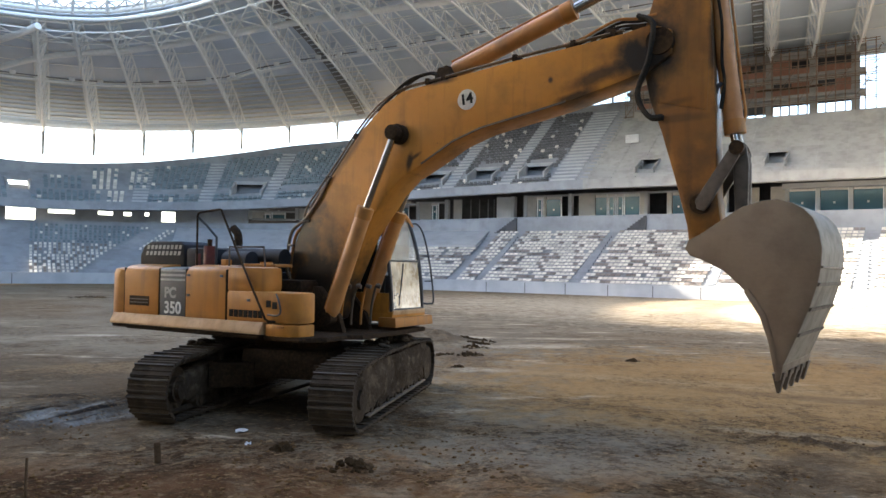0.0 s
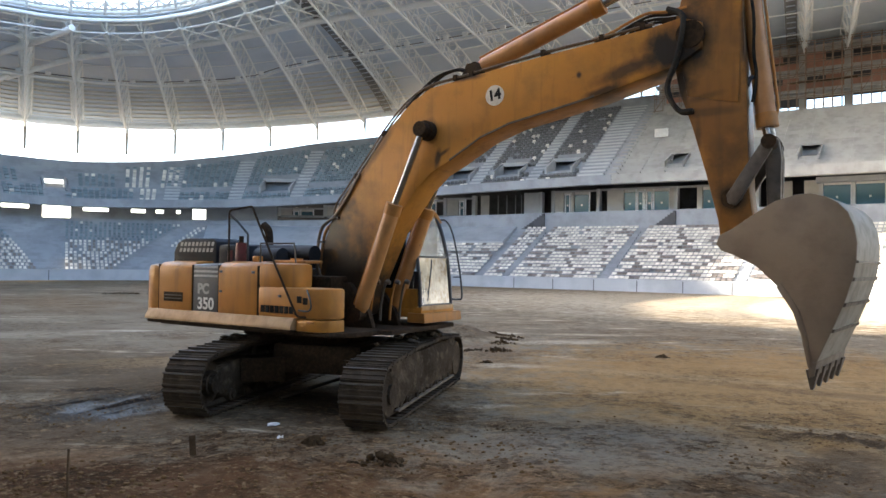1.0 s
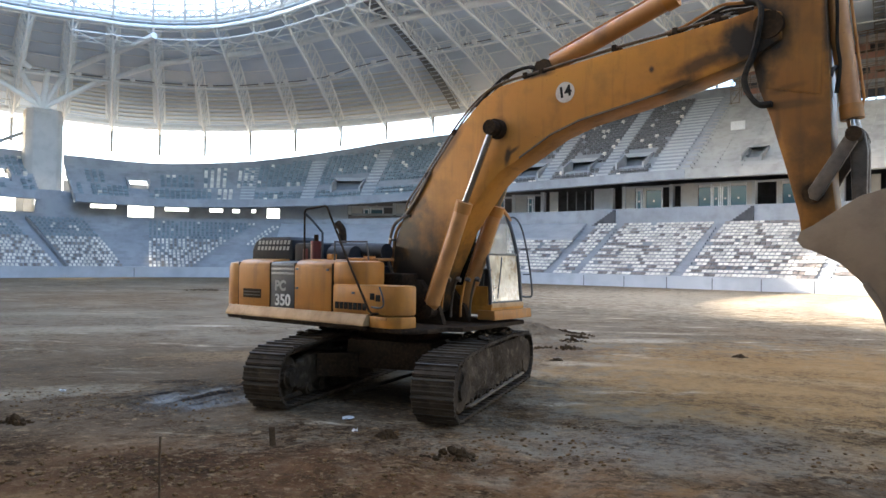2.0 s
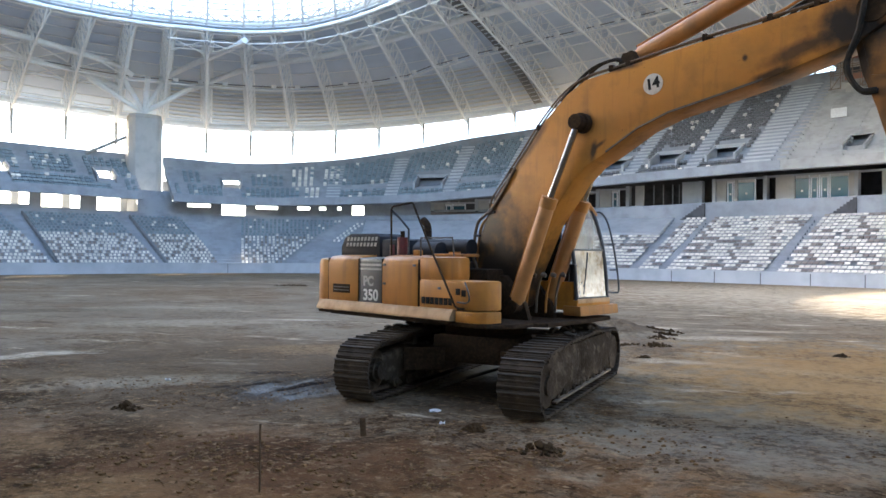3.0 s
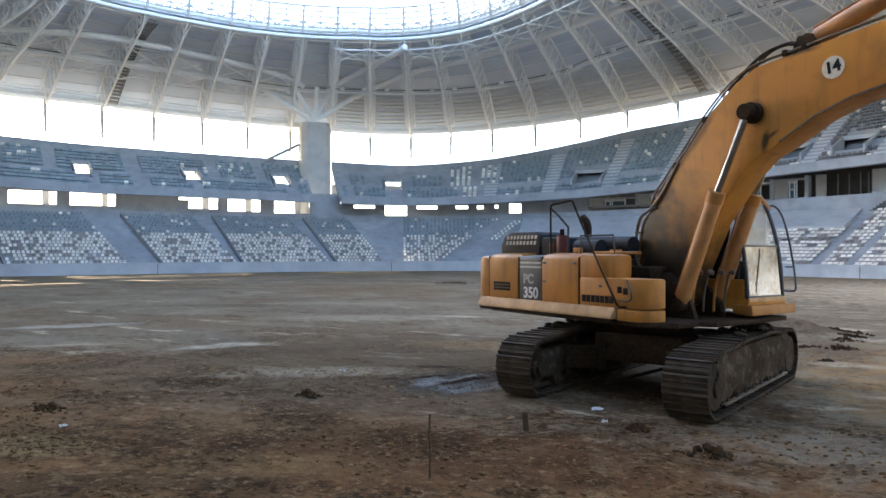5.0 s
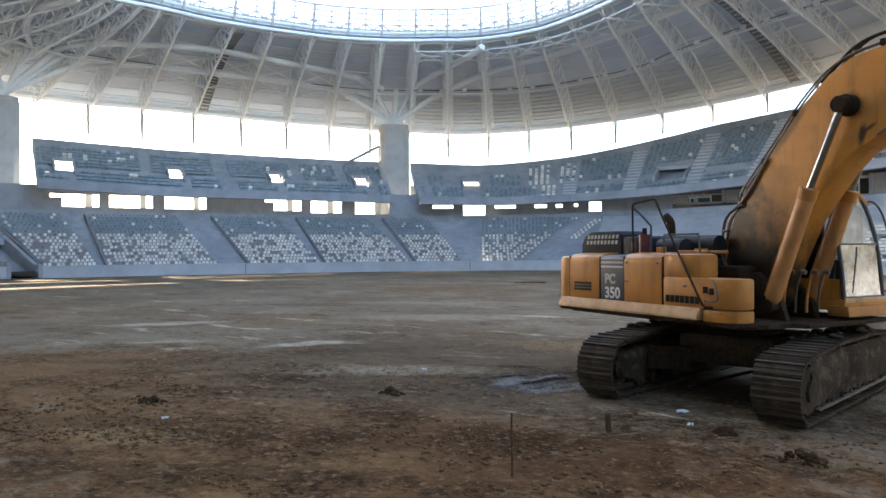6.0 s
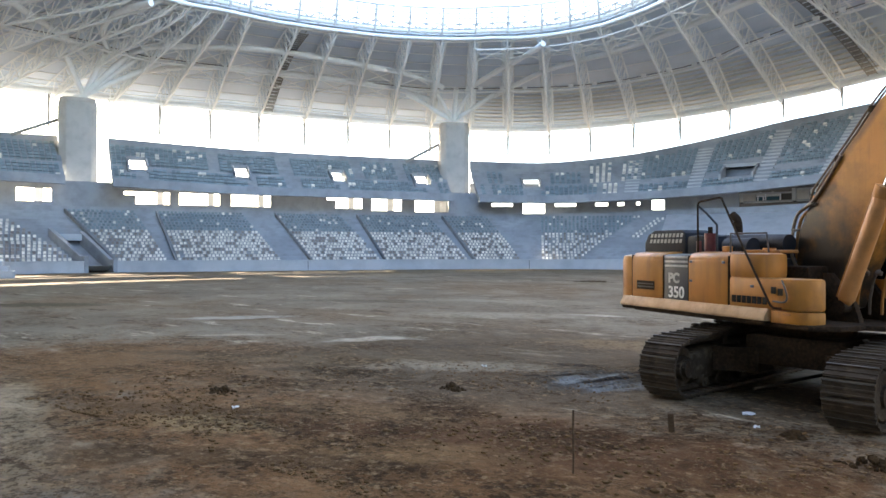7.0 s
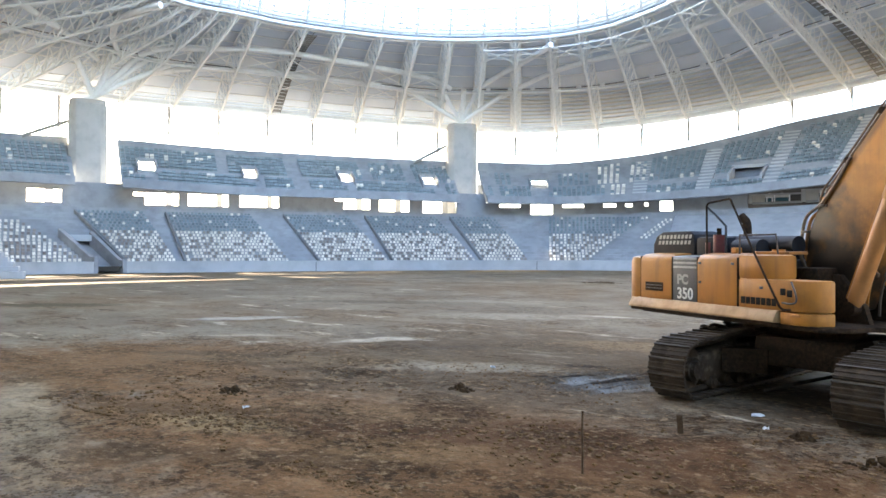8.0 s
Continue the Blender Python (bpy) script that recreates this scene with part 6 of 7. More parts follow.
# seams and catches
for f in (-2.61, -1.73, -1.09, -0.19):
    part("seam", rounded((f - 0.012, -1.483, 1.43), (f + 0.012, -1.40, 2.2), 0.003), M_GREASE, exc, "dark gap between panels")
for f, z in ((-1.02, 1.78), (-0.28, 2.1), (-1.02, 2.1), (0.3, 1.75)):
    part("catch", rounded((f - 0.03, -1.505, z - 0.02), (f + 0.03, -1.485, z + 0.02), 0.006), M_CHAR, exc, "small dark catch")
# left-hand side panels
shell("side_door", -2.58, -1.3, 1.43, 2.23, 1.49, 0.8, M_PANEL)
shell("side_door", -1.28, -0.12, 1.43, 2.23, 1.49, 0.8, M_PANEL)
# floor between, and engine hood
panel("engine_deck", -2.62, -0.15, 1.3, 2.16, -0.82, 0.82, M_BLACK, 0.02, "black engine deck")
hood = panel("engine_hood", -2.45, -0.35, 2.14, 2.50, -0.55, 0.75, M_ENGINE, 0.09, "dark grey engine hood")
grille = part("hood_grille", prism(bm_new(), [(-2.80, 2.20), (-1.66, 2.20), (-1.66, 2.60), (-1.76, 2.66), (-2.52, 2.66), (-2.70, 2.58), (-2.80, 2.42)], -1.05, -0.45, 0.04), M_ENGINE, exc, "black perforated grille box")
for i in range(9):
    for j in range(2):
        f = -2.64 + i * 0.102 + 0.025 * j
        part("grille_slot", prism(bm_new(), [(f, 2.42 + j * 0.105), (f + 0.06, 2.42 + j * 0.105), (f + 0.08, 2.49 + j * 0.105), (f + 0.02, 2.49 + j * 0.105)], -1.056, -1.045), M_GREYPAINT, grille, "pale slot of the grille")
part("hood_cover", rounded((-1.62, -1.05, 2.18), (-1.18, -0.5, 2.55), 0.06), M_ENGINE, exc, "dark hood cover behind the grille")
part("muffler", rod(bm_new(), (-1.62, -0.45, 2.42), (0.05, -0.45, 2.40), 0.15, 20), M_ENGINE, exc, "dark cylindrical muffler")
bm = pipe(bm_new(), bend([(-1.12, -0.35, 2.48), (-1.12, -0.35, 2.68), (-1.15, -0.35, 2.82), (-1.26, -0.35, 2.92)]), 0.07, 14)
part("exhaust_pipe", bm, M_GREASE, exc, "bent black exhaust pipe")
can = part("filter_canister", rod(bm_new(), (-1.05, -1.05, 2.2), (-1.05, -1.05, 2.58), 0.095, 20), M_RED, exc, "dark red canister")
part("canister_cap", rod(bm_new(), (-1.05, -1.05, 2.58), (-1.05, -1.05, 2.69), 0.04, 16), M_GREASE, can)
part("filter_pot", rod(bm_new(), (-1.32, -1.0, 2.2), (-1.32, -1.0, 2.45), 0.08, 16), M_RED, exc, "dark red pot")
part("air_cleaner", rod(bm_new(), (-0.98, -0.72, 2.34), (-0.42, -0.72, 2.34), 0.16, 20), M_ENGINE, exc, "black air cleaner drum")
part("hood_rail", pipe(bm_new(), [(-0.35, -1.28, 2.25), (-0.35, -1.28, 2.56), (0.30, -1.2, 2.56), (0.34, -1.2, 2.26)], 0.016, 8), M_LINK, exc, "thin brown hand rail over the tank")
part("hood_latch", rounded((-0.62, -1.2, 2.26), (-0.5, -1.08, 2.36), 0.015), M_YELLOW_D, exc)
part("tank_cap", rod(bm_new(), (0.12, -0.95, 2.24), (0.12, -0.95, 2.33), 0.10, 18), M_YELLOW_D, exc)
part("tank_step", rounded((-0.25, -1.1, 2.25), (0.45, -0.7, 2.30), 0.015), M_YELLOW_D, exc)
panel("valve_cover", -0.05, 0.62, 1.7, 2.05, -0.7, 0.38, M_GREASE, 0.05, "black greasy valve cover")

# guard rail and hand rails
bm = pipe(bm_new(), [(-1.12, -1.25, 2.22), (-1.13, -1.25, 3.06), (-1.11, -1.25, 3.10), (-1.06, -1.25, 3.12), (-0.52, -1.34, 3.15), (-0.46, -1.36, 3.13), (-0.42, -1.37, 3.07), (0.12, -1.49, 2.34), (0.74, -1.60, 1.50), (0.78, -1.58, 1.46), (0.84, -1.49, 1.45)], 0.017, 8)
part("guard_rail", bm, M_GREASE, exc, "bent black guard rail wrapped with rope")
part("guard_rail_post", pipe(bm_new(), [(-0.84, -1.1, 2.22), (-0.84, -1.1, 2.72), (-1.0, -1.18, 2.92), (-1.12, -1.24, 3.04)], 0.02, 8), M_BLACK, exc)
bm = pipe(bm_new(), bend([(0.86, -1.50, 1.86), (0.97, -1.55, 1.72), (0.99, -1.55, 1.60), (0.92, -1.55, 1.55), (0.70, -1.50, 1.55)], 5), 0.014, 8)
part("hand_rail", bm, M_BLACK, exc, "short black hand rail")
for f, z in ((0.66, 1.66), (0.78, 1.64)):
    part("emblem", rounded((f, -1.500, z), (f + 0.09, -1.486, z + 0.10), 0.004), M_DECAL, tool, "dark worn emblem")

# --- boom
boom_top = [(0.02, 1.95), (0.10, 2.60), (0.30, 3.06), (0.60, 3.44), (1.02, 3.93), (1.45, 4.44), (1.87, 4.80), (2.2, 4.97), (2.69, 5.03), (3.98, 5.19), (4.81, 5.27), (5.57, 5.35), (5.95, 5.42), (6.2, 5.32)]
boom_low = [(6.2, 5.0), (5.9, 4.82), (5.43, 4.69), (4.82, 4.53), (4.33, 4.43), (3.55, 4.28), (3.09, 4.12), (2.56, 3.82), (2.24, 3.66), (1.97, 3.42), (1.44, 2.74), (1.02, 1.87), (0.85, 1.42), (0.5, 1.32), (0.2, 1.45)]
boom = part("boom", prism(bm_new(), boom_top + boom_low, -0.29, 0.25, 0.025), M_BOOM, exc)
bm = bm_new()
for a, b in zip(boom_low[3:7], boom_low[4:8]):
    prism(bm, [(a[0], a[1] + 0.005), (b[0], b[1] + 0.005), (b[0], b[1] + 0.03), (a[0], a[1] + 0.03)], -0.305, -0.28)
part("weld_flange", bm, M_LINK, boom, "dark lower weld flange")


def disc(f, l0, l1, z, r, n=24):
    return rod(bm_new(), (f, l0, z), (f, l1, z), r, n)


part("pin_boss", disc(2.18, -0.42, 0.42, 4.30, 0.15), M_GREASE, boom, "black greasy pin boss")

# round number sign on the boom
sign = part("number_sign", disc(3.32, -0.303, -0.255, 4.725, 0.148, 36), M_SIGN, boom, "white round number sign")
lettering("14", 0.21, pose(3.32, -0.306, 4.725) @ FLAT @ pose(0, 0, 0, 0, 0, 8), M_DECAL, boom, "sign_number", "black painted number", 0.008)
for f, z in ((2.9, 5.07), (2.62, 5.05), (4.05, 5.22), (4.9, 5.30), (5.45, 5.36), (1.3, 4.32), (0.75, 3.66)):
    part("hose_clamp", rounded((f - 0.035, -0.275, z - 0.02), (f + 0.035, 0.24, z + 0.075), 0.012), M_GREASE, boom)
# hoses and steel lines along the top of the boom
for k, (l, up) in enumerate(((-0.24, 0.06), (-0.15, 0.08), (0.10, 0.07), (0.2, 0.06))):
    line = [(0.25, l, 2.45), (0.28, l, 3.15)] + [(f - (0.07 if f < 2.2 else 0), l, z + up) for f, z in boom_top[3:12]]
    part("hydraulic_line", pipe(bm_new(), bend(line, 4), 0.017, 8), M_HOSE if k != 2 else M_RUBBER, boom)
for l, lift in ((-0.2, 0.16), (-0.08, 0.2)):
    part("hydraulic_hose", pipe(bm_new(), bend([(1.7, l, 4.72), (2.05, l, 5.02), (2.3, l, 5.0 + lift), (2.6, l, 5.05 + lift), (2.75, l, 5.18)], 6), 0.026, 8), M_RUBBER, boom)
for l in (-0.22, -0.1, 0.05, 0.18):
    part("hydraulic_hose", pipe(bm_new(), bend([(4.75, l, 5.33), (5.0, l, 5.38), (5.25, l, 5.48 + 0.04 * (l > 0)), (5.5, l, 5.56), (5.75, l, 5.54), (6.0, l, 5.56)], 6), 0.021, 8), M_YELLOW_D if l < -0.15 else M_RUBBER, boom)
part("valve_block", rounded((5.30, -0.16, 5.38), (5.48, 0.16, 5.50), 0.03), M_GREASE, boom, "dark valve block")
part("valve_block", rounded((5.66, -0.16, 5.40), (5.82, 0.16, 5.50), 0.03), M_GREASE, boom, "dark valve block")
# hoses at the boom foot
for k in range(6):
    l, q = -0.31 + 0.07 * k, 0.035 * k
    part("hydraulic_hose", pipe(bm_new(), bend([(0.12 + q, l, 1.95), (-0.03 + q, l, 2.22), (-0.01 + q, l, 2.56 - q), (0.08 + q, l, 2.86 - q), (0.35 + q, l, 3.05 - 0.5 * q), (0.62 + 0.3 * q, l, 3.36 - 0.5 * q), (0.86, l, 3.72)], 6), 0.026, 8), M_HOSE if k % 3 != 1 else M_YELLOW_D, boom)
for f, z in ((0.02, 2.62), (0.34, 3.02)):
    part("hose_clamp", rounded((f - 0.04, -0.34, z - 0.025), (f + 0.10, -0.29, z + 0.015), 0.01), M_LINK, boom)
bracket = part("boom_bracket", prism(bm_new(), [(-0.05, 1.2), (1.25, 1.2), (1.15, 1.5), (0.75, 1.95), (0.35, 1.95)], -0.40, -0.30, 0.015), M_GREASE, exc, "black greasy boom bracket")
part("boom_bracket", prism(bm_new(), [(-0.05, 1.2), (1.25, 1.2), (1.15, 1.5), (0.75, 1.95), (0.35, 1.95)], 0.30, 0.40, 0.015), M_GREASE, exc, "black greasy boom bracket")


# --- cylinders
def cylinder(name, base, split, head, r, r_rod, l, parent, label):
    b, s, h = Vector((base[0], l, base[1])), Vector((split[0], l, split[1])), Vector((head[0], l, head[1]))
    ax = (s - b).normalized()
    thing = part(name, rod(rod(bm_new(), b + ax * 0.13, s, r, 24), b, b + ax * 0.15, r * 0.6, 24, r * 0.95), M_CYL, parent, label)
    part("gland", rod(bm_new(), s - ax * 0.14, s + ax * 0.03, r * 1.12, 24), M_YELLOW_D, thing)
    part("piston_rod", rod(bm_new(), s, h, r_rod, 20), M_CHROME, thing, "scratched chrome rod")
    bm = rod(bm_new(), h + Vector((0, -0.10, 0)), h + Vector((0, 0.10, 0)), r * 0.95, 20)
    part("rod_eye", bm, M_GREASE, thing)
    part("base_eye", rod(bm_new(), b + Vector((0, -0.10, 0)), b + Vector((0, 0.10, 0)), r * 0.85, 20), M_GREASE, thing)
    v = Vector((-ax.z, 0, ax.x))
    part("cylinder_line", pipe(bm_new(), [b + v * (r + 0.03) + ax * 0.1, b + v * (r + 0.03) + ax * 0.6, s + v * (r + 0.03) - ax * 0.2, s + v * r - ax * 0.1], 0.017, 8), M_YELLOW_D, thing)
    return thing


cylinder("boom_cylinder", (1.02, 1.46), (1.67, 3.16), (2.18, 4.30), 0.12, 0.055, -0.46, exc, "yellow boom cylinder")
cylinder("boom_cylinder", (1.02, 1.46), (1.67, 3.16), (2.18, 4.30), 0.12, 0.055, 0.46, exc, "yellow boom cylinder")
cylinder("arm_cylinder", (2.85, 5.22), (4.80, 5.88), (6.32, 6.40), 0.13, 0.075, 0.0, exc, "yellow arm cylinder above the boom")
part("cylinder_bracket", prism(bm_new(), [(2.6, 4.98), (3.1, 5.02), (2.95, 5.30), (2.75, 5.30)], -0.16, 0.16, 0.02), M_GREASE, boom, "dark cylinder bracket")
# hoses hanging between cab side and boom cylinders
for k in range(4):
    f = 1.10 + 0.09 * k
    part("hydraulic_hose", pipe(bm_new(), bend([(f - 0.02, -0.25 + 0.14 * k, 1.35), (f + 0.02, -0.28 + 0.14 * k, 1.62), (f + 0.10, -0.30 + 0.14 * k, 1.92), (f + 0.16, -0.30 + 0.14 * k, 2.0), (f + 0.21, -0.32 + 0.14 * k, 1.96)], 6), 0.021, 8), M_LINK if k % 2 else M_YELLOW_D, exc)
    part("hose_fitting", rod(bm_new(), (f + 0.16, -0.36 + 0.14 * k, 1.98), (f + 0.24, -0.34 + 0.14 * k, 1.96), 0.034, 10), M_LINK, exc)

# --- arm
arm_outline = [(5.98, 5.85), (5.84, 5.35), (5.85, 4.82), (5.93, 4.44), (6.07, 4.05), (6.25, 3.42), (6.39, 2.86), (6.42, 2.62), (6.50, 2.50), (6.60, 2.50), (6.70, 2.62), (6.79, 2.85), (6.75, 3.2), (6.74, 3.4), (6.72, 4.2), (6.69, 4.9), (6.65, 5.65), (6.60, 6.25), (6.42, 6.52), (6.22, 6.45)]
arm = part("arm", prism(bm_new(), arm_outline, -0.23, 0.23, 0.025), M_ARM, exc)
part("arm_reinforcement", prism(bm_new(), [(6.02, 4.42), (6.62, 4.28), (6.64, 4.9), (5.92, 4.9)], -0.242, 0.242, 0.006), M_ARM, arm)
part("pivot_boss", disc(6.06, -0.33, 0.33, 5.18, 0.17), M_GREASE, arm, "black greasy pivot boss")
part("pin_boss", disc(6.55, -0.27, 0.27, 3.12, 0.12), M_GREASE, arm, "black greasy pin boss")
part("pin_boss", disc(6.53, -0.30, 0.30, 2.59, 0.105), M_GREASE, arm, "dark bucket pin")
for k, l in enumerate((-0.30, -0.22)):
    part("hydraulic_hose", pipe(bm_new(), bend([(5.78, l, 5.55), (5.98, l - 0.05, 5.40), (5.93, l - 0.06, 4.95), (5.80 - 0.03 * k, l - 0.04, 4.55), (5.92, l - 0.02, 4.25), (6.10, l, 4.22)], 6), 0.034, 8), M_RUBBER, arm)
for k, l in enumerate((0.1, -0.1)):
    part("hydraulic_hose", pipe(bm_new(), bend([(6.66, l, 6.0), (6.76, l, 5.4), (6.74 + 0.03 * k, l, 4.9), (6.80, l, 4.62), (6.76, l, 4.3)], 6), 0.024, 8), M_RUBBER, arm)
cylinder("bucket_cylinder", (6.68, 5.95), (6.91, 4.02), (6.96, 3.77), 0.115, 0.07, 0.0, exc, "yellow bucket cylinder")
part("pipe_stub", pipe(bm_new(), bend([(6.78, -0.06, 4.62), (6.72, -0.1, 4.58), (6.70, -0.12, 4.50)], 4), 0.03, 8), M_BLACK, arm)
for l in (-0.28, 0.28):
    part("tipping_link", prism(bm_new(), [(6.50, 3.16), (6.52, 3.06), (6.60, 3.03), (6.66, 3.10), (7.00, 3.68), (7.03, 3.80), (6.96, 3.86), (6.90, 3.80)], l - 0.035, l + 0.035, 0.015), M_LINK, exc, "dirty brown tipping link")
link = part("bucket_link", prism(bm_new(), [(6.93, 2.95), (7.08, 2.95), (7.09, 3.6), (7.06, 3.82), (6.97, 3.87), (6.90, 3.78)], 0.06, 0.15, 0.03), M_LINK, exc, "dirty brown bucket link")
part("link_arm", prism(bm_new(), [(6.93, 2.95), (7.08, 2.95), (7.09, 3.6), (7.06, 3.82), (6.97, 3.87), (6.90, 3.78)], -0.15, -0.06, 0.03), M_LINK, link)
part("link_web", rounded((6.95, -0.07, 3.05), (7.05, 0.07, 3.45), 0.02), M_GREASE, link)
part("link_pin", disc(6.97, -0.36, 0.36, 3.77, 0.085), M_GREASE, link)

# --- bucket
bk_back = [(6.92, 2.92), (7.10, 3.03), (7.30, 3.09), (7.46, 3.10), (7.60, 3.06), (7.72, 2.99), (7.81, 2.89), (7.87, 2.74), (7.90, 2.56), (7.89, 2.38), (7.86, 2.2), (7.78, 1.93), (7.67, 1.65), (7.56, 1.38), (7.50, 1.24)]
bk_mouth = [(7.44, 1.25), (7.41, 1.40), (7.37, 1.58), (7.30, 1.82), (7.13, 2.09), (6.90, 2.31), (6.66, 2.43), (6.52, 2.48), (6.46, 2.56), (6.50, 2.66), (6.62, 2.72)]
BW = 0.74
bucket = holder("bucket", Matrix.Identity(4), "", "")
bucket.parent = exc
bucket.matrix_basis = pose(7.09, 0, 0, 0, 0, -7) @ pose(-7.0, 0, 0)
for l in (-BW, BW):
    part("side_plate", prism(bm_new(), bk_back + bk_mouth, l - 0.02, l + 0.02, 0.008), M_BUCKET, bucket, "brown worn steel side plate")
    part("side_cutter", prism(bm_new(), [(7.44, 1.22), (7.49, 1.24), (7.42, 1.60), (7.35, 1.84), (7.17, 2.12), (7.12, 2.08), (7.29, 1.81), (7.37, 1.57)], l - 0.035, l + 0.035, 0.008), M_BUCKET, bucket)
bm = bm_new()
inner = [(x - 0.03 * (1 if i > 5 else 0.3), z - 0.03 * (0 if i > 8 else 1)) for i, (x, z) in enumerate(bk_back)]
prism(bm, bk_back + inner[::-1], -BW + 0.02, BW - 0.02)
part("bucket_shell", bm, M_BUCKET_L, bucket, "dusty pale curved back plate")
for k in (9, 10, 11, 12):
    a, b = bk_back[k], bk_back[k + 1]
    part("wear_strip", prism(bm_new(), [(a[0], a[1]), (a[0] + 0.022, a[1]), (a[0] + (b[0] - a[0]) * 0.14 + 0.022, a[1] + (b[1] - a[1]) * 0.14), (a[0] + (b[0] - a[0]) * 0.14, a[1] + (b[1] - a[1]) * 0.14)], -BW - 0.005, BW + 0.005), M_LINK, bucket, "dark wear strip")
part("cutting_edge", prism(bm_new(), [(7.44, 1.28), (7.53, 1.30), (7.50, 1.14), (7.45, 1.12)], -BW - 0.03, BW + 0.03, 0.008), M_BUCKET, bucket)
for l in (-0.66, -0.33, 0.0, 0.33, 0.66):
    bm = bm_new()
    v = [(7.41, -0.075, 1.20), (7.54, -0.075, 1.22), (7.54, 0.075, 1.22), (7.41, 0.075, 1.20), (7.450, -0.035, 0.985), (7.475, -0.035, 0.985), (7.475, 0.035, 0.985), (7.450, 0.035, 0.985)]
    vs = [bm.verts.new((x, y + l, z)) for x, y, z in v]
    for q in ((0, 1, 2, 3), (7, 6, 5, 4), (0, 4, 5, 1), (1, 5, 6, 2), (2, 6, 7, 3), (3, 7, 4, 0)):
        bm.faces.new([vs[i] for i in q])
    part("tooth", bm, M_LINK, bucket)
for l in (-0.30, 0.30):
    part("hinge_ear", prism(bm_new(), [(6.44, 2.54), (6.54, 2.46), (6.75, 2.45), (7.05, 2.6), (7.15, 3.0), (6.98, 3.06), (6.86, 2.98), (6.62, 2.72)], l - 0.035, l + 0.035, 0.012), M_BUCKET, bucket)

# --- cab
cab = holder("cab", Matrix.Identity(4), "", "")
cab.parent = exc
cab.matrix_basis = pose(-0.15, 0, 0.09)
C0, C1 = 0.44, 1.47          # across
prof = [(-0.15, 1.42), (1.68, 1.42), (1.72, 1.52), (1.62, 2.3), (1.42, 3.02), (1.28, 3.12), (0.0, 3.12), (-0.12, 3.05), (-0.15, 2.6)]
part("cab_base", prism(bm_new(), [(-0.15, 1.28), (1.74, 1.28), (1.76, 1.46), (-0.15, 1.46)], C0, C1, 0.03), M_YELLOW, cab)
part("front_sill", prism(bm_new(), [(1.5, 1.20), (1.86, 1.20), (1.84, 1.36), (1.5, 1.36)], C0 - 0.05, C1 + 0.1, 0.02), M_YELLOW_D, cab)
part("cab_roof", prism(bm_new(), [(-0.18, 3.02), (1.30, 3.02), (1.38, 3.06), (1.30, 3.15), (0.0, 3.17), (-0.14, 3.13)], C0, C1, 0.03), M_YELLOW, cab)
for l in (C0 + 0.04, C1 - 0.04):
    part("front_pillar", pipe(bm_new(), bend([(1.71, l, 1.42), (1.68, l, 1.9), (1.60, l, 2.4), (1.46, l, 2.85), (1.34, l, 3.06)], 4), 0.034, 8), M_BLACK, cab, "black front pillar")
    part("rear_pillar", pipe(bm_new(), [(-0.10, l, 1.42), (-0.10, l, 3.05)], 0.05, 8), M_YELLOW, cab)
    part("middle_pillar", pipe(bm_new(), [(0.62, l, 1.42), (0.62, l, 3.05)], 0.04, 8), M_BLACK, cab)
part("right_window", rounded((-0.08, C0 + 0.02, 1.75), (1.40, C0 + 0.035, 3.02), 0.004), M_SIDEGLASS, cab, "dark side window")
part("right_panel", rounded((-0.12, C0, 1.42), (1.66, C0 + 0.05, 1.76), 0.01), M_YELLOW, cab)
part("left_window", rounded((-0.08, C1 - 0.035, 2.0), (1.40, C1 - 0.02, 3.02), 0.004), M_CABGLASS, cab)
part("left_door", rounded((-0.08, C1 - 0.05, 1.42), (1.62, C1, 2.0), 0.01), M_YELLOW, cab)
part("rear_panel", rounded((-0.15, C0, 1.42), (-0.08, C1, 2.2), 0.01), M_YELLOW, cab)


def front_pane(f0, z0, f1, z1, name, label, material):
    bm = bm_new()
    prism(bm, [(f0, z0), (f0 + 0.012, z0), (f1 + 0.012, z1), (f1, z1)], C0 + 0.09, C1 - 0.09)
    ob = part(name, bm, material, cab, label)
    ob.visible_shadow = False
    return ob


front_pane(1.705, 1.50, 1.625, 2.28, "lower_windscreen", "dusty lower windscreen with cream sunlit reflections painted in", M_GLAREGLASS)
front_pane(1.622, 2.31, 1.375, 3.02, "upper_windscreen", "thinly dusted upper windscreen with faint reflections painted in", M_CABGLASS)
part("roof_edge", pipe(bm_new(), bend([(1.27, C0 + 0.02, 3.06), (1.31, C0 + 0.12, 3.12), (1.33, (C0 + C1) / 2, 3.15), (1.33, C1 - 0.16, 3.12), (1.36, C1 - 0.04, 3.04), (1.44, C1 - 0.01, 2.9)], 5), 0.05, 8), M_YELLOW_D, cab, "rounded yellow roof edge")
part("front_cross_member", rounded((1.66, C0 + 0.02, 1.40), (1.76, C1 - 0.02, 1.475), 0.015), M_SKIRT, cab, "dusty yellow cross member")
part("windscreen_bar", rounded((1.60, C0 + 0.06, 2.28), (1.65, C1 - 0.06, 2.31), 0.006), M_BLACK, cab)
part("windscreen_bottom", rounded((1.69, C0 + 0.06, 1.46), (1.73, C1 - 0.06, 1.50), 0.006), M_BLACK, cab)
part("wiper", pipe(bm_new(), [(1.71, C0 + 0.25, 1.55), (1.66, C0 + 0.42, 2.1), (1.65, C0 + 0.45, 2.25)], 0.012, 6), M_BLACK, cab)
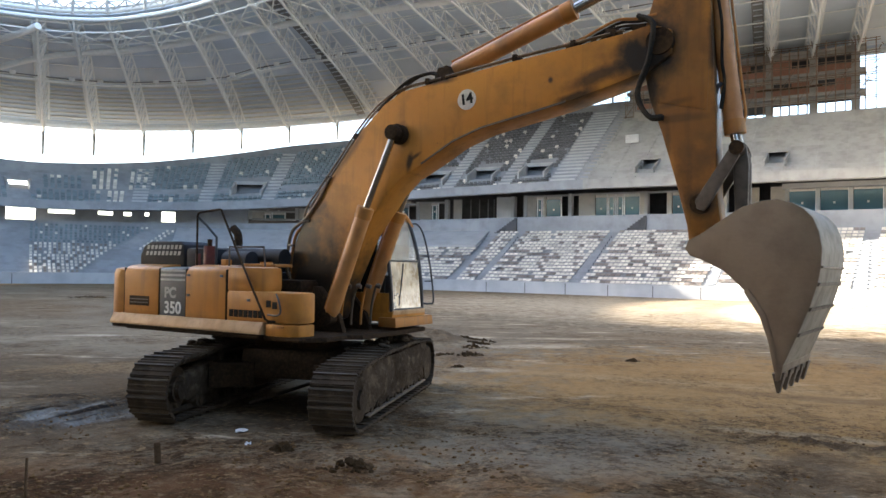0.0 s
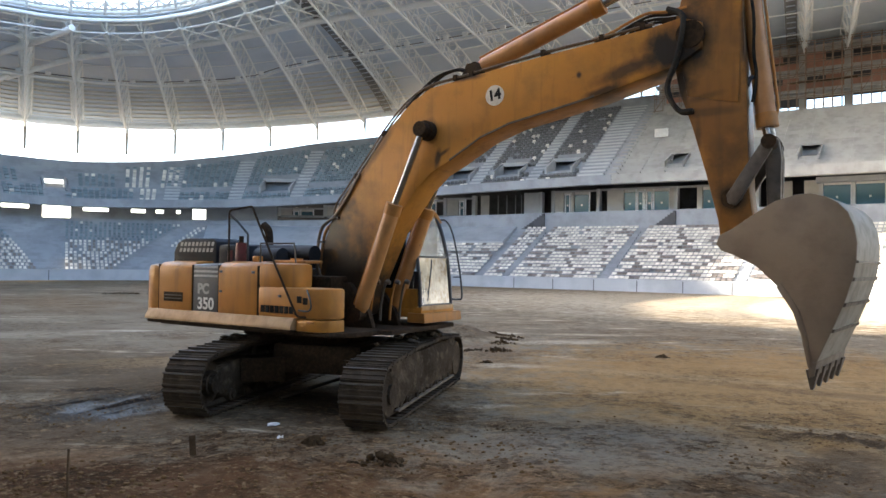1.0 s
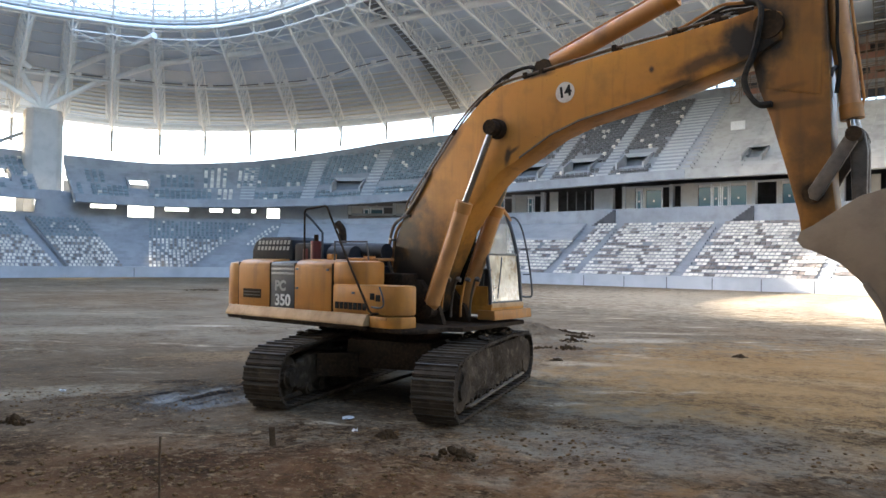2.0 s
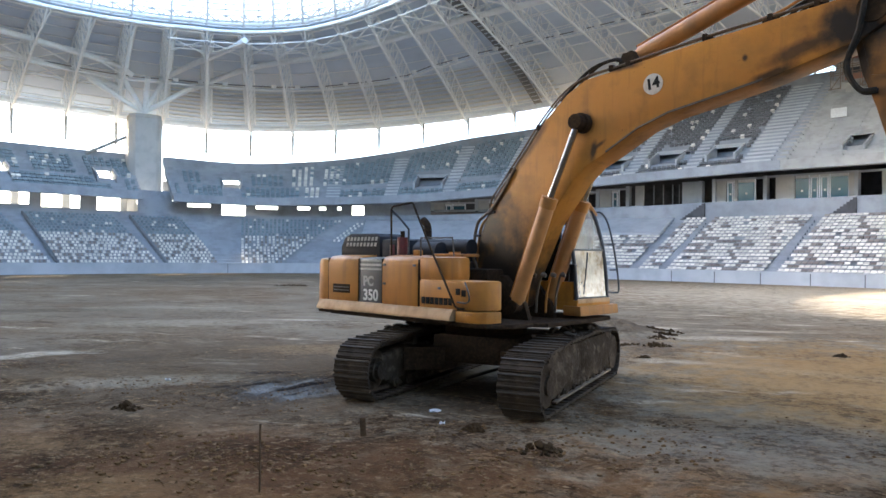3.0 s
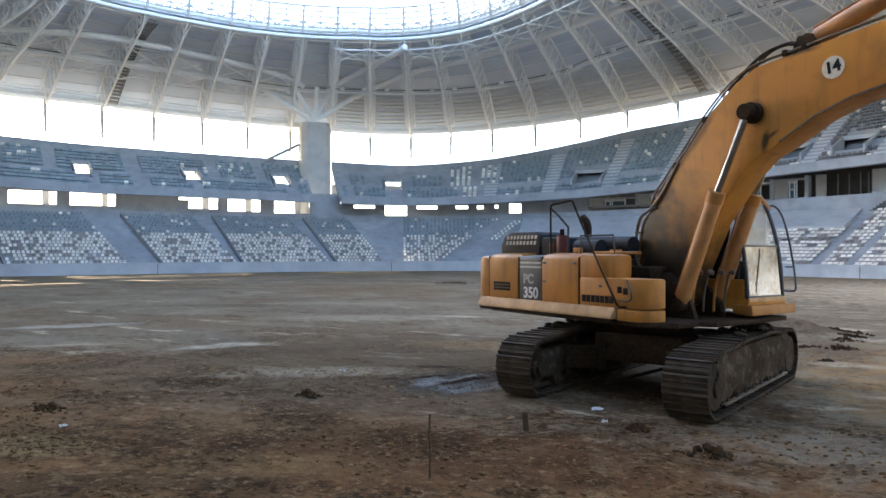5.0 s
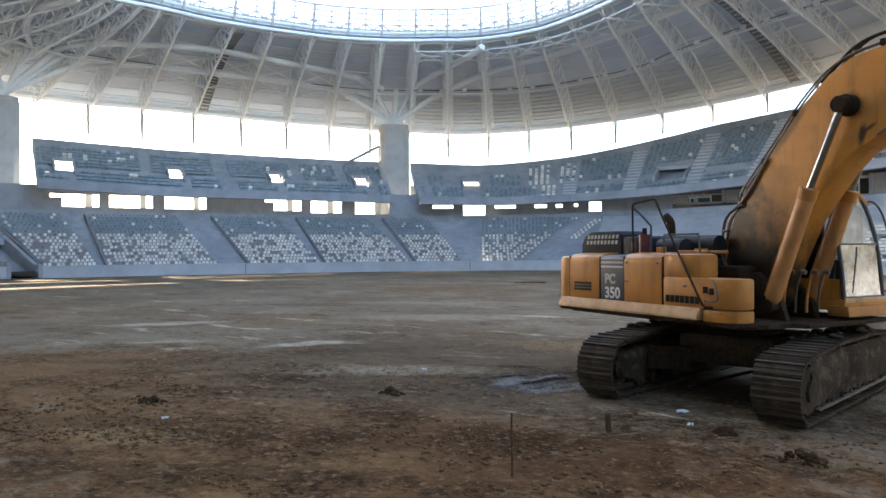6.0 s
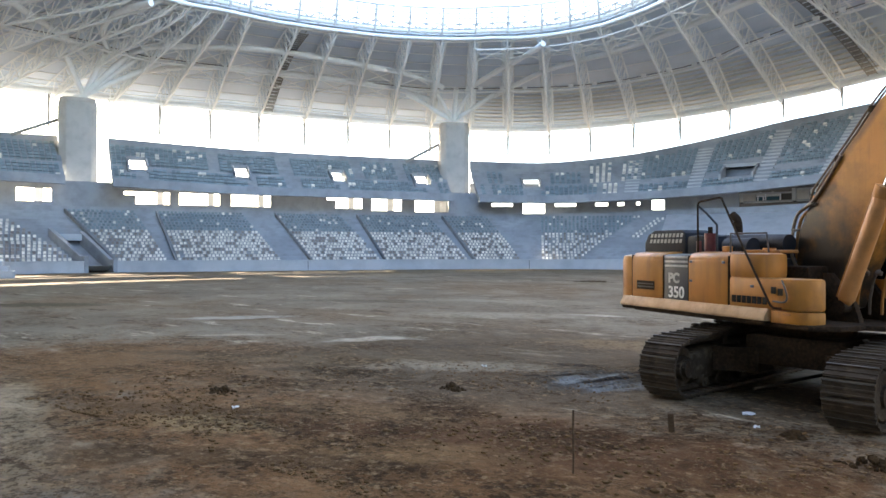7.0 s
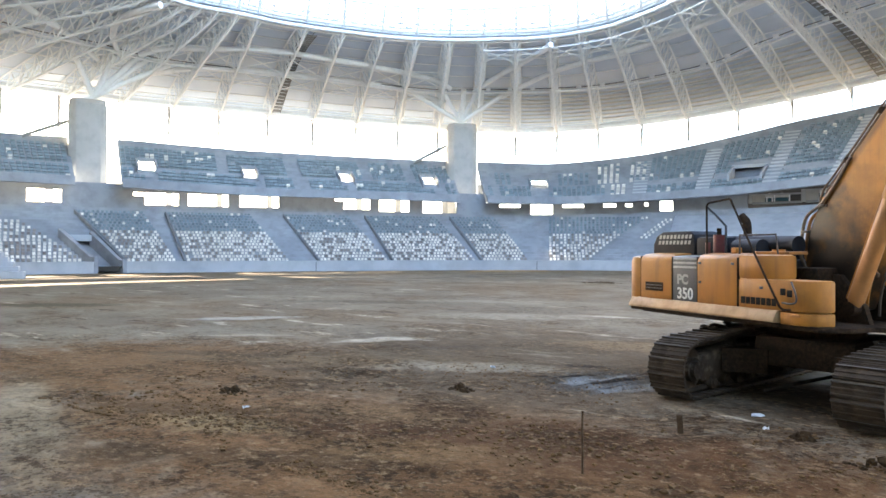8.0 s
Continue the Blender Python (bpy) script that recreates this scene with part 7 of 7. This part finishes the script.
part("operator_seat", prism(bm_new(), [(0.35, 1.75), (0.95, 1.78), (0.95, 1.92), (0.52, 1.95), (0.38, 2.65), (0.22, 2.62)], 0.72, 1.22, 0.04), M_BLACK, cab, "black operator seat")
part("console", rounded((0.95, 0.56, 1.46), (1.25, 0.74, 2.05), 0.03), M_CHAR, cab)
part("console", rounded((0.95, 1.2, 1.46), (1.25, 1.38, 2.05), 0.03), M_CHAR, cab)
for l in (0.68, 1.0):
    part("lever", pipe(bm_new(), [(1.4, l, 1.46), (1.42, l, 2.0), (1.38, l, 2.15)], 0.016, 6), M_BLACK, cab)
bm = pipe(bm_new(), bend([(1.36, C1 + 0.03, 2.96), (1.45, C1 + 0.16, 2.97), (1.58, C1 + 0.2, 2.75), (1.72, C1 + 0.2, 2.2), (1.80, C1 + 0.2, 1.62), (1.74, C1 + 0.16, 1.55), (1.70, C1 + 0.02, 1.56)], 5), 0.017, 8)
part("grab_rail", bm, M_BLACK, cab, "long bent black grab rail")
for z, f in ((2.4, 1.68), (1.95, 1.74)):
    part("rail_stay", rod(bm_new(), (f, C1, z), (f + 0.02, C1 + 0.2, z), 0.012, 6), M_BLACK, cab)
for z in (2.48, 2.02):
    part("hinge", rounded((1.60, C0 - 0.03, z), (1.72, C0 + 0.04, z + 0.03), 0.006), M_BLACK, cab)


# ---------------------------------------------------------------- loose things on the ground
def on_ground(x, y):
    return float(ground_height(x, y))


def wooden_stake():
    x, y = -3.27, 8.36
    bm = prism(bm_new(), [(-0.035, -0.03), (0.04, -0.035), (0.035, 0.03), (-0.03, 0.035)], -0.1, 0.24, 0.006, axis=2)
    ob = part("wooden_stake", bm, M_WOOD)
    ob.matrix_world = pose(x, y, on_ground(x, y), 3, -4, 25)
    tagged(ob, "short weathered wooden stake driven into the earth", "stake")


def thin_stick():
    x, y = -3.45, 6.02
    bm = pipe(bm_new(), [(0, 0, -0.08), (0.004, 0.0, 0.2), (-0.004, 0.004, 0.45), (0.003, 0, 0.655)], 0.011, 7)
    ob = part("survey_rod", bm, M_WOOD)
    ob.matrix_world = pose(x, y, on_ground(x, y), 0, 0, 0)
    tagged(ob, "thin brown survey rod stuck upright in the earth", "rod")


def crumpled(name, x, y, w, label, seed):
    r = random.Random(seed)
    n = 3
    bm = bm_new()
    g = [[bm.verts.new(((i / n - 0.5) * w, (j / n - 0.5) * w * 0.6, 0.027 + 0.05 * r.random())) for j in range(n + 1)] for i in range(n + 1)]
    for i in range(n):
        for j in range(n):
            bm.faces.new((g[i][j], g[i + 1][j], g[i + 1][j + 1], g[i][j + 1]))
    bmesh.ops.solidify(bm, geom=bm.faces[:], thickness=0.004)
    ob = part(name, bm, M_PAPER)
    ob.matrix_world = pose(x, y, on_ground(x, y) - 0.025, 0, 0, 15)
    tagged(ob, label, "litter")


wooden_stake()
thin_stick()
crumpled("crumpled_paper", -2.71, 9.84, 0.17, "crumpled white paper lying on the earth beside the tracks", 3)
crumpled("crumpled_paper", -2.44, 9.16, 0.08, "small scrap of white paper lying on the earth", 4)
crumpled("crumpled_paper", -7.9, 10.9, 0.10, "small scrap of white paper lying on the earth", 5)
crumpled("crumpled_paper", -8.7, 5.7, 0.10, "small scrap of white paper lying on the earth", 6)


def earth_heap(x, y, w, h, seed, label):
    r = random.Random(seed)
    bm = bm_new()
    for i in range(60):
        a, k = r.random() * 6.283, r.random() ** 0.6
        rad = (0.012 + 0.045 * r.random() ** 2) * (1.25 - 0.6 * k)
        px, py = w * k * math.cos(a), w * 0.6 * k * math.sin(a)
        gz = on_ground(x + px, y + py)
        bmesh.ops.create_icosphere(bm, subdivisions=1, radius=rad, matrix=pose(px, py, gz + (1 - k) * h * r.random(), r.random() * 90, r.random() * 90, 0) @ Matrix.Diagonal((1.3, 1, 0.8, 1)))
    for v in bm.verts:
        v.co += Vector((r.random() - 0.5, r.random() - 0.5, r.random() - 0.5)) * 0.022
    ob = part("earth_clump", bm, M_CLUMP)
    ob.location = (x, y, 0)
    tagged(ob, label, "earth", "earth clumps", "stuff")


earth_heap(-1.05, 8.22, 0.34, 0.10, 1, "dark crumbly clump of earth lying on the ground")
earth_heap(-1.95, 8.95, 0.13, 0.09, 2, "dark crumbly clump of earth lying on the ground")
earth_heap(-7.08, 8.78, 0.24, 0.10, 8, "dark crumbly clump of earth lying on the ground")
earth_heap(-9.9, 6.3, 0.3, 0.09, 9, "dark crumbly clump of earth lying on the ground")
earth_heap(4.83, 18.1, 0.18, 0.06, 10, "dark crumbly clump of earth lying on the ground")
for k, (hx, hy, hw) in enumerate(((0.38, 16.3, 0.16), (0.73, 18.7, 0.4), (0.05, 18.8, 0.3), (0.95, 20.4, 0.4), (1.35, 22.2, 0.35), (0.83, 22.0, 0.3), (1.15, 21.3, 0.4), (-22.3, 44.7, 1.2), (-21.4, 44.9, 0.9))):
    earth_heap(hx, hy, hw, 0.05 if hy < 30 else 0.12, 20 + k, "dark crumbly clods of earth strewn behind the machine" if hy < 30 else "dark crumbly clump of earth lying on the ground")


def scattered_clods():
    r = np.random.RandomState(5)
    base = bmesh.new()
    bmesh.ops.create_icosphere(base, subdivisions=1, radius=1.0)
    bv = np.array([v.co[:] for v in base.verts])
    bf = np.array([[v.index for v in f.verts] for f in base.faces])
    base.free()
    n = 42000
    x = r.uniform(-12, 8, n)
    y = 4.2 + 8.5 * r.rand(n) ** 1.9
    keep = value_noise(x, y, 1.7, 12) + 0.5 * value_noise(x, y, 0.6, 13) + 0.35 * np.exp(-((x + 3.2) / 3.5) ** 2 - ((y - 7.0) / 1.2) ** 2) > 0.75 * r.rand(n) - 0.12
    ca, sa = math.cos(radians(78)), math.sin(radians(78))
    a, b = (x + 2.42) * ca + (y - 12.2) * sa, -(x + 2.42) * sa + (y - 12.2) * ca
    keep &= (np.abs(a) > 2.6) | (np.abs(b) > 1.75)
    x, y = x[keep], y[keep]
    n = len(x)
    size = (0.0045 + 0.032 * r.rand(n) ** 4.5) * np.clip(1.6 - 0.1 * y, 0.45, 1.0)
    jit = 1 + 0.5 * (r.rand(n, len(bv), 1) - 0.5)
    V = bv[None] * jit * size[:, None, None] * np.array([1.3, 1.1, 0.75])
    V[:, :, 0] += x[:, None]
    V[:, :, 1] += y[:, None]
    V[:, :, 2] += ground_height(x, y)[:, None] + size[:, None] * 0.3
    F = bf[None] + (np.arange(n) * len(bv))[:, None, None]
    ob = mesh_of("earth_crumbs", V.reshape(-1, 3).tolist(), F.reshape(-1, 3).tolist(), M_CLOD)
    tagged(ob, "scattered crumbs of brown earth and small stones on the ground", "earth", kind="stuff")


scattered_clods()
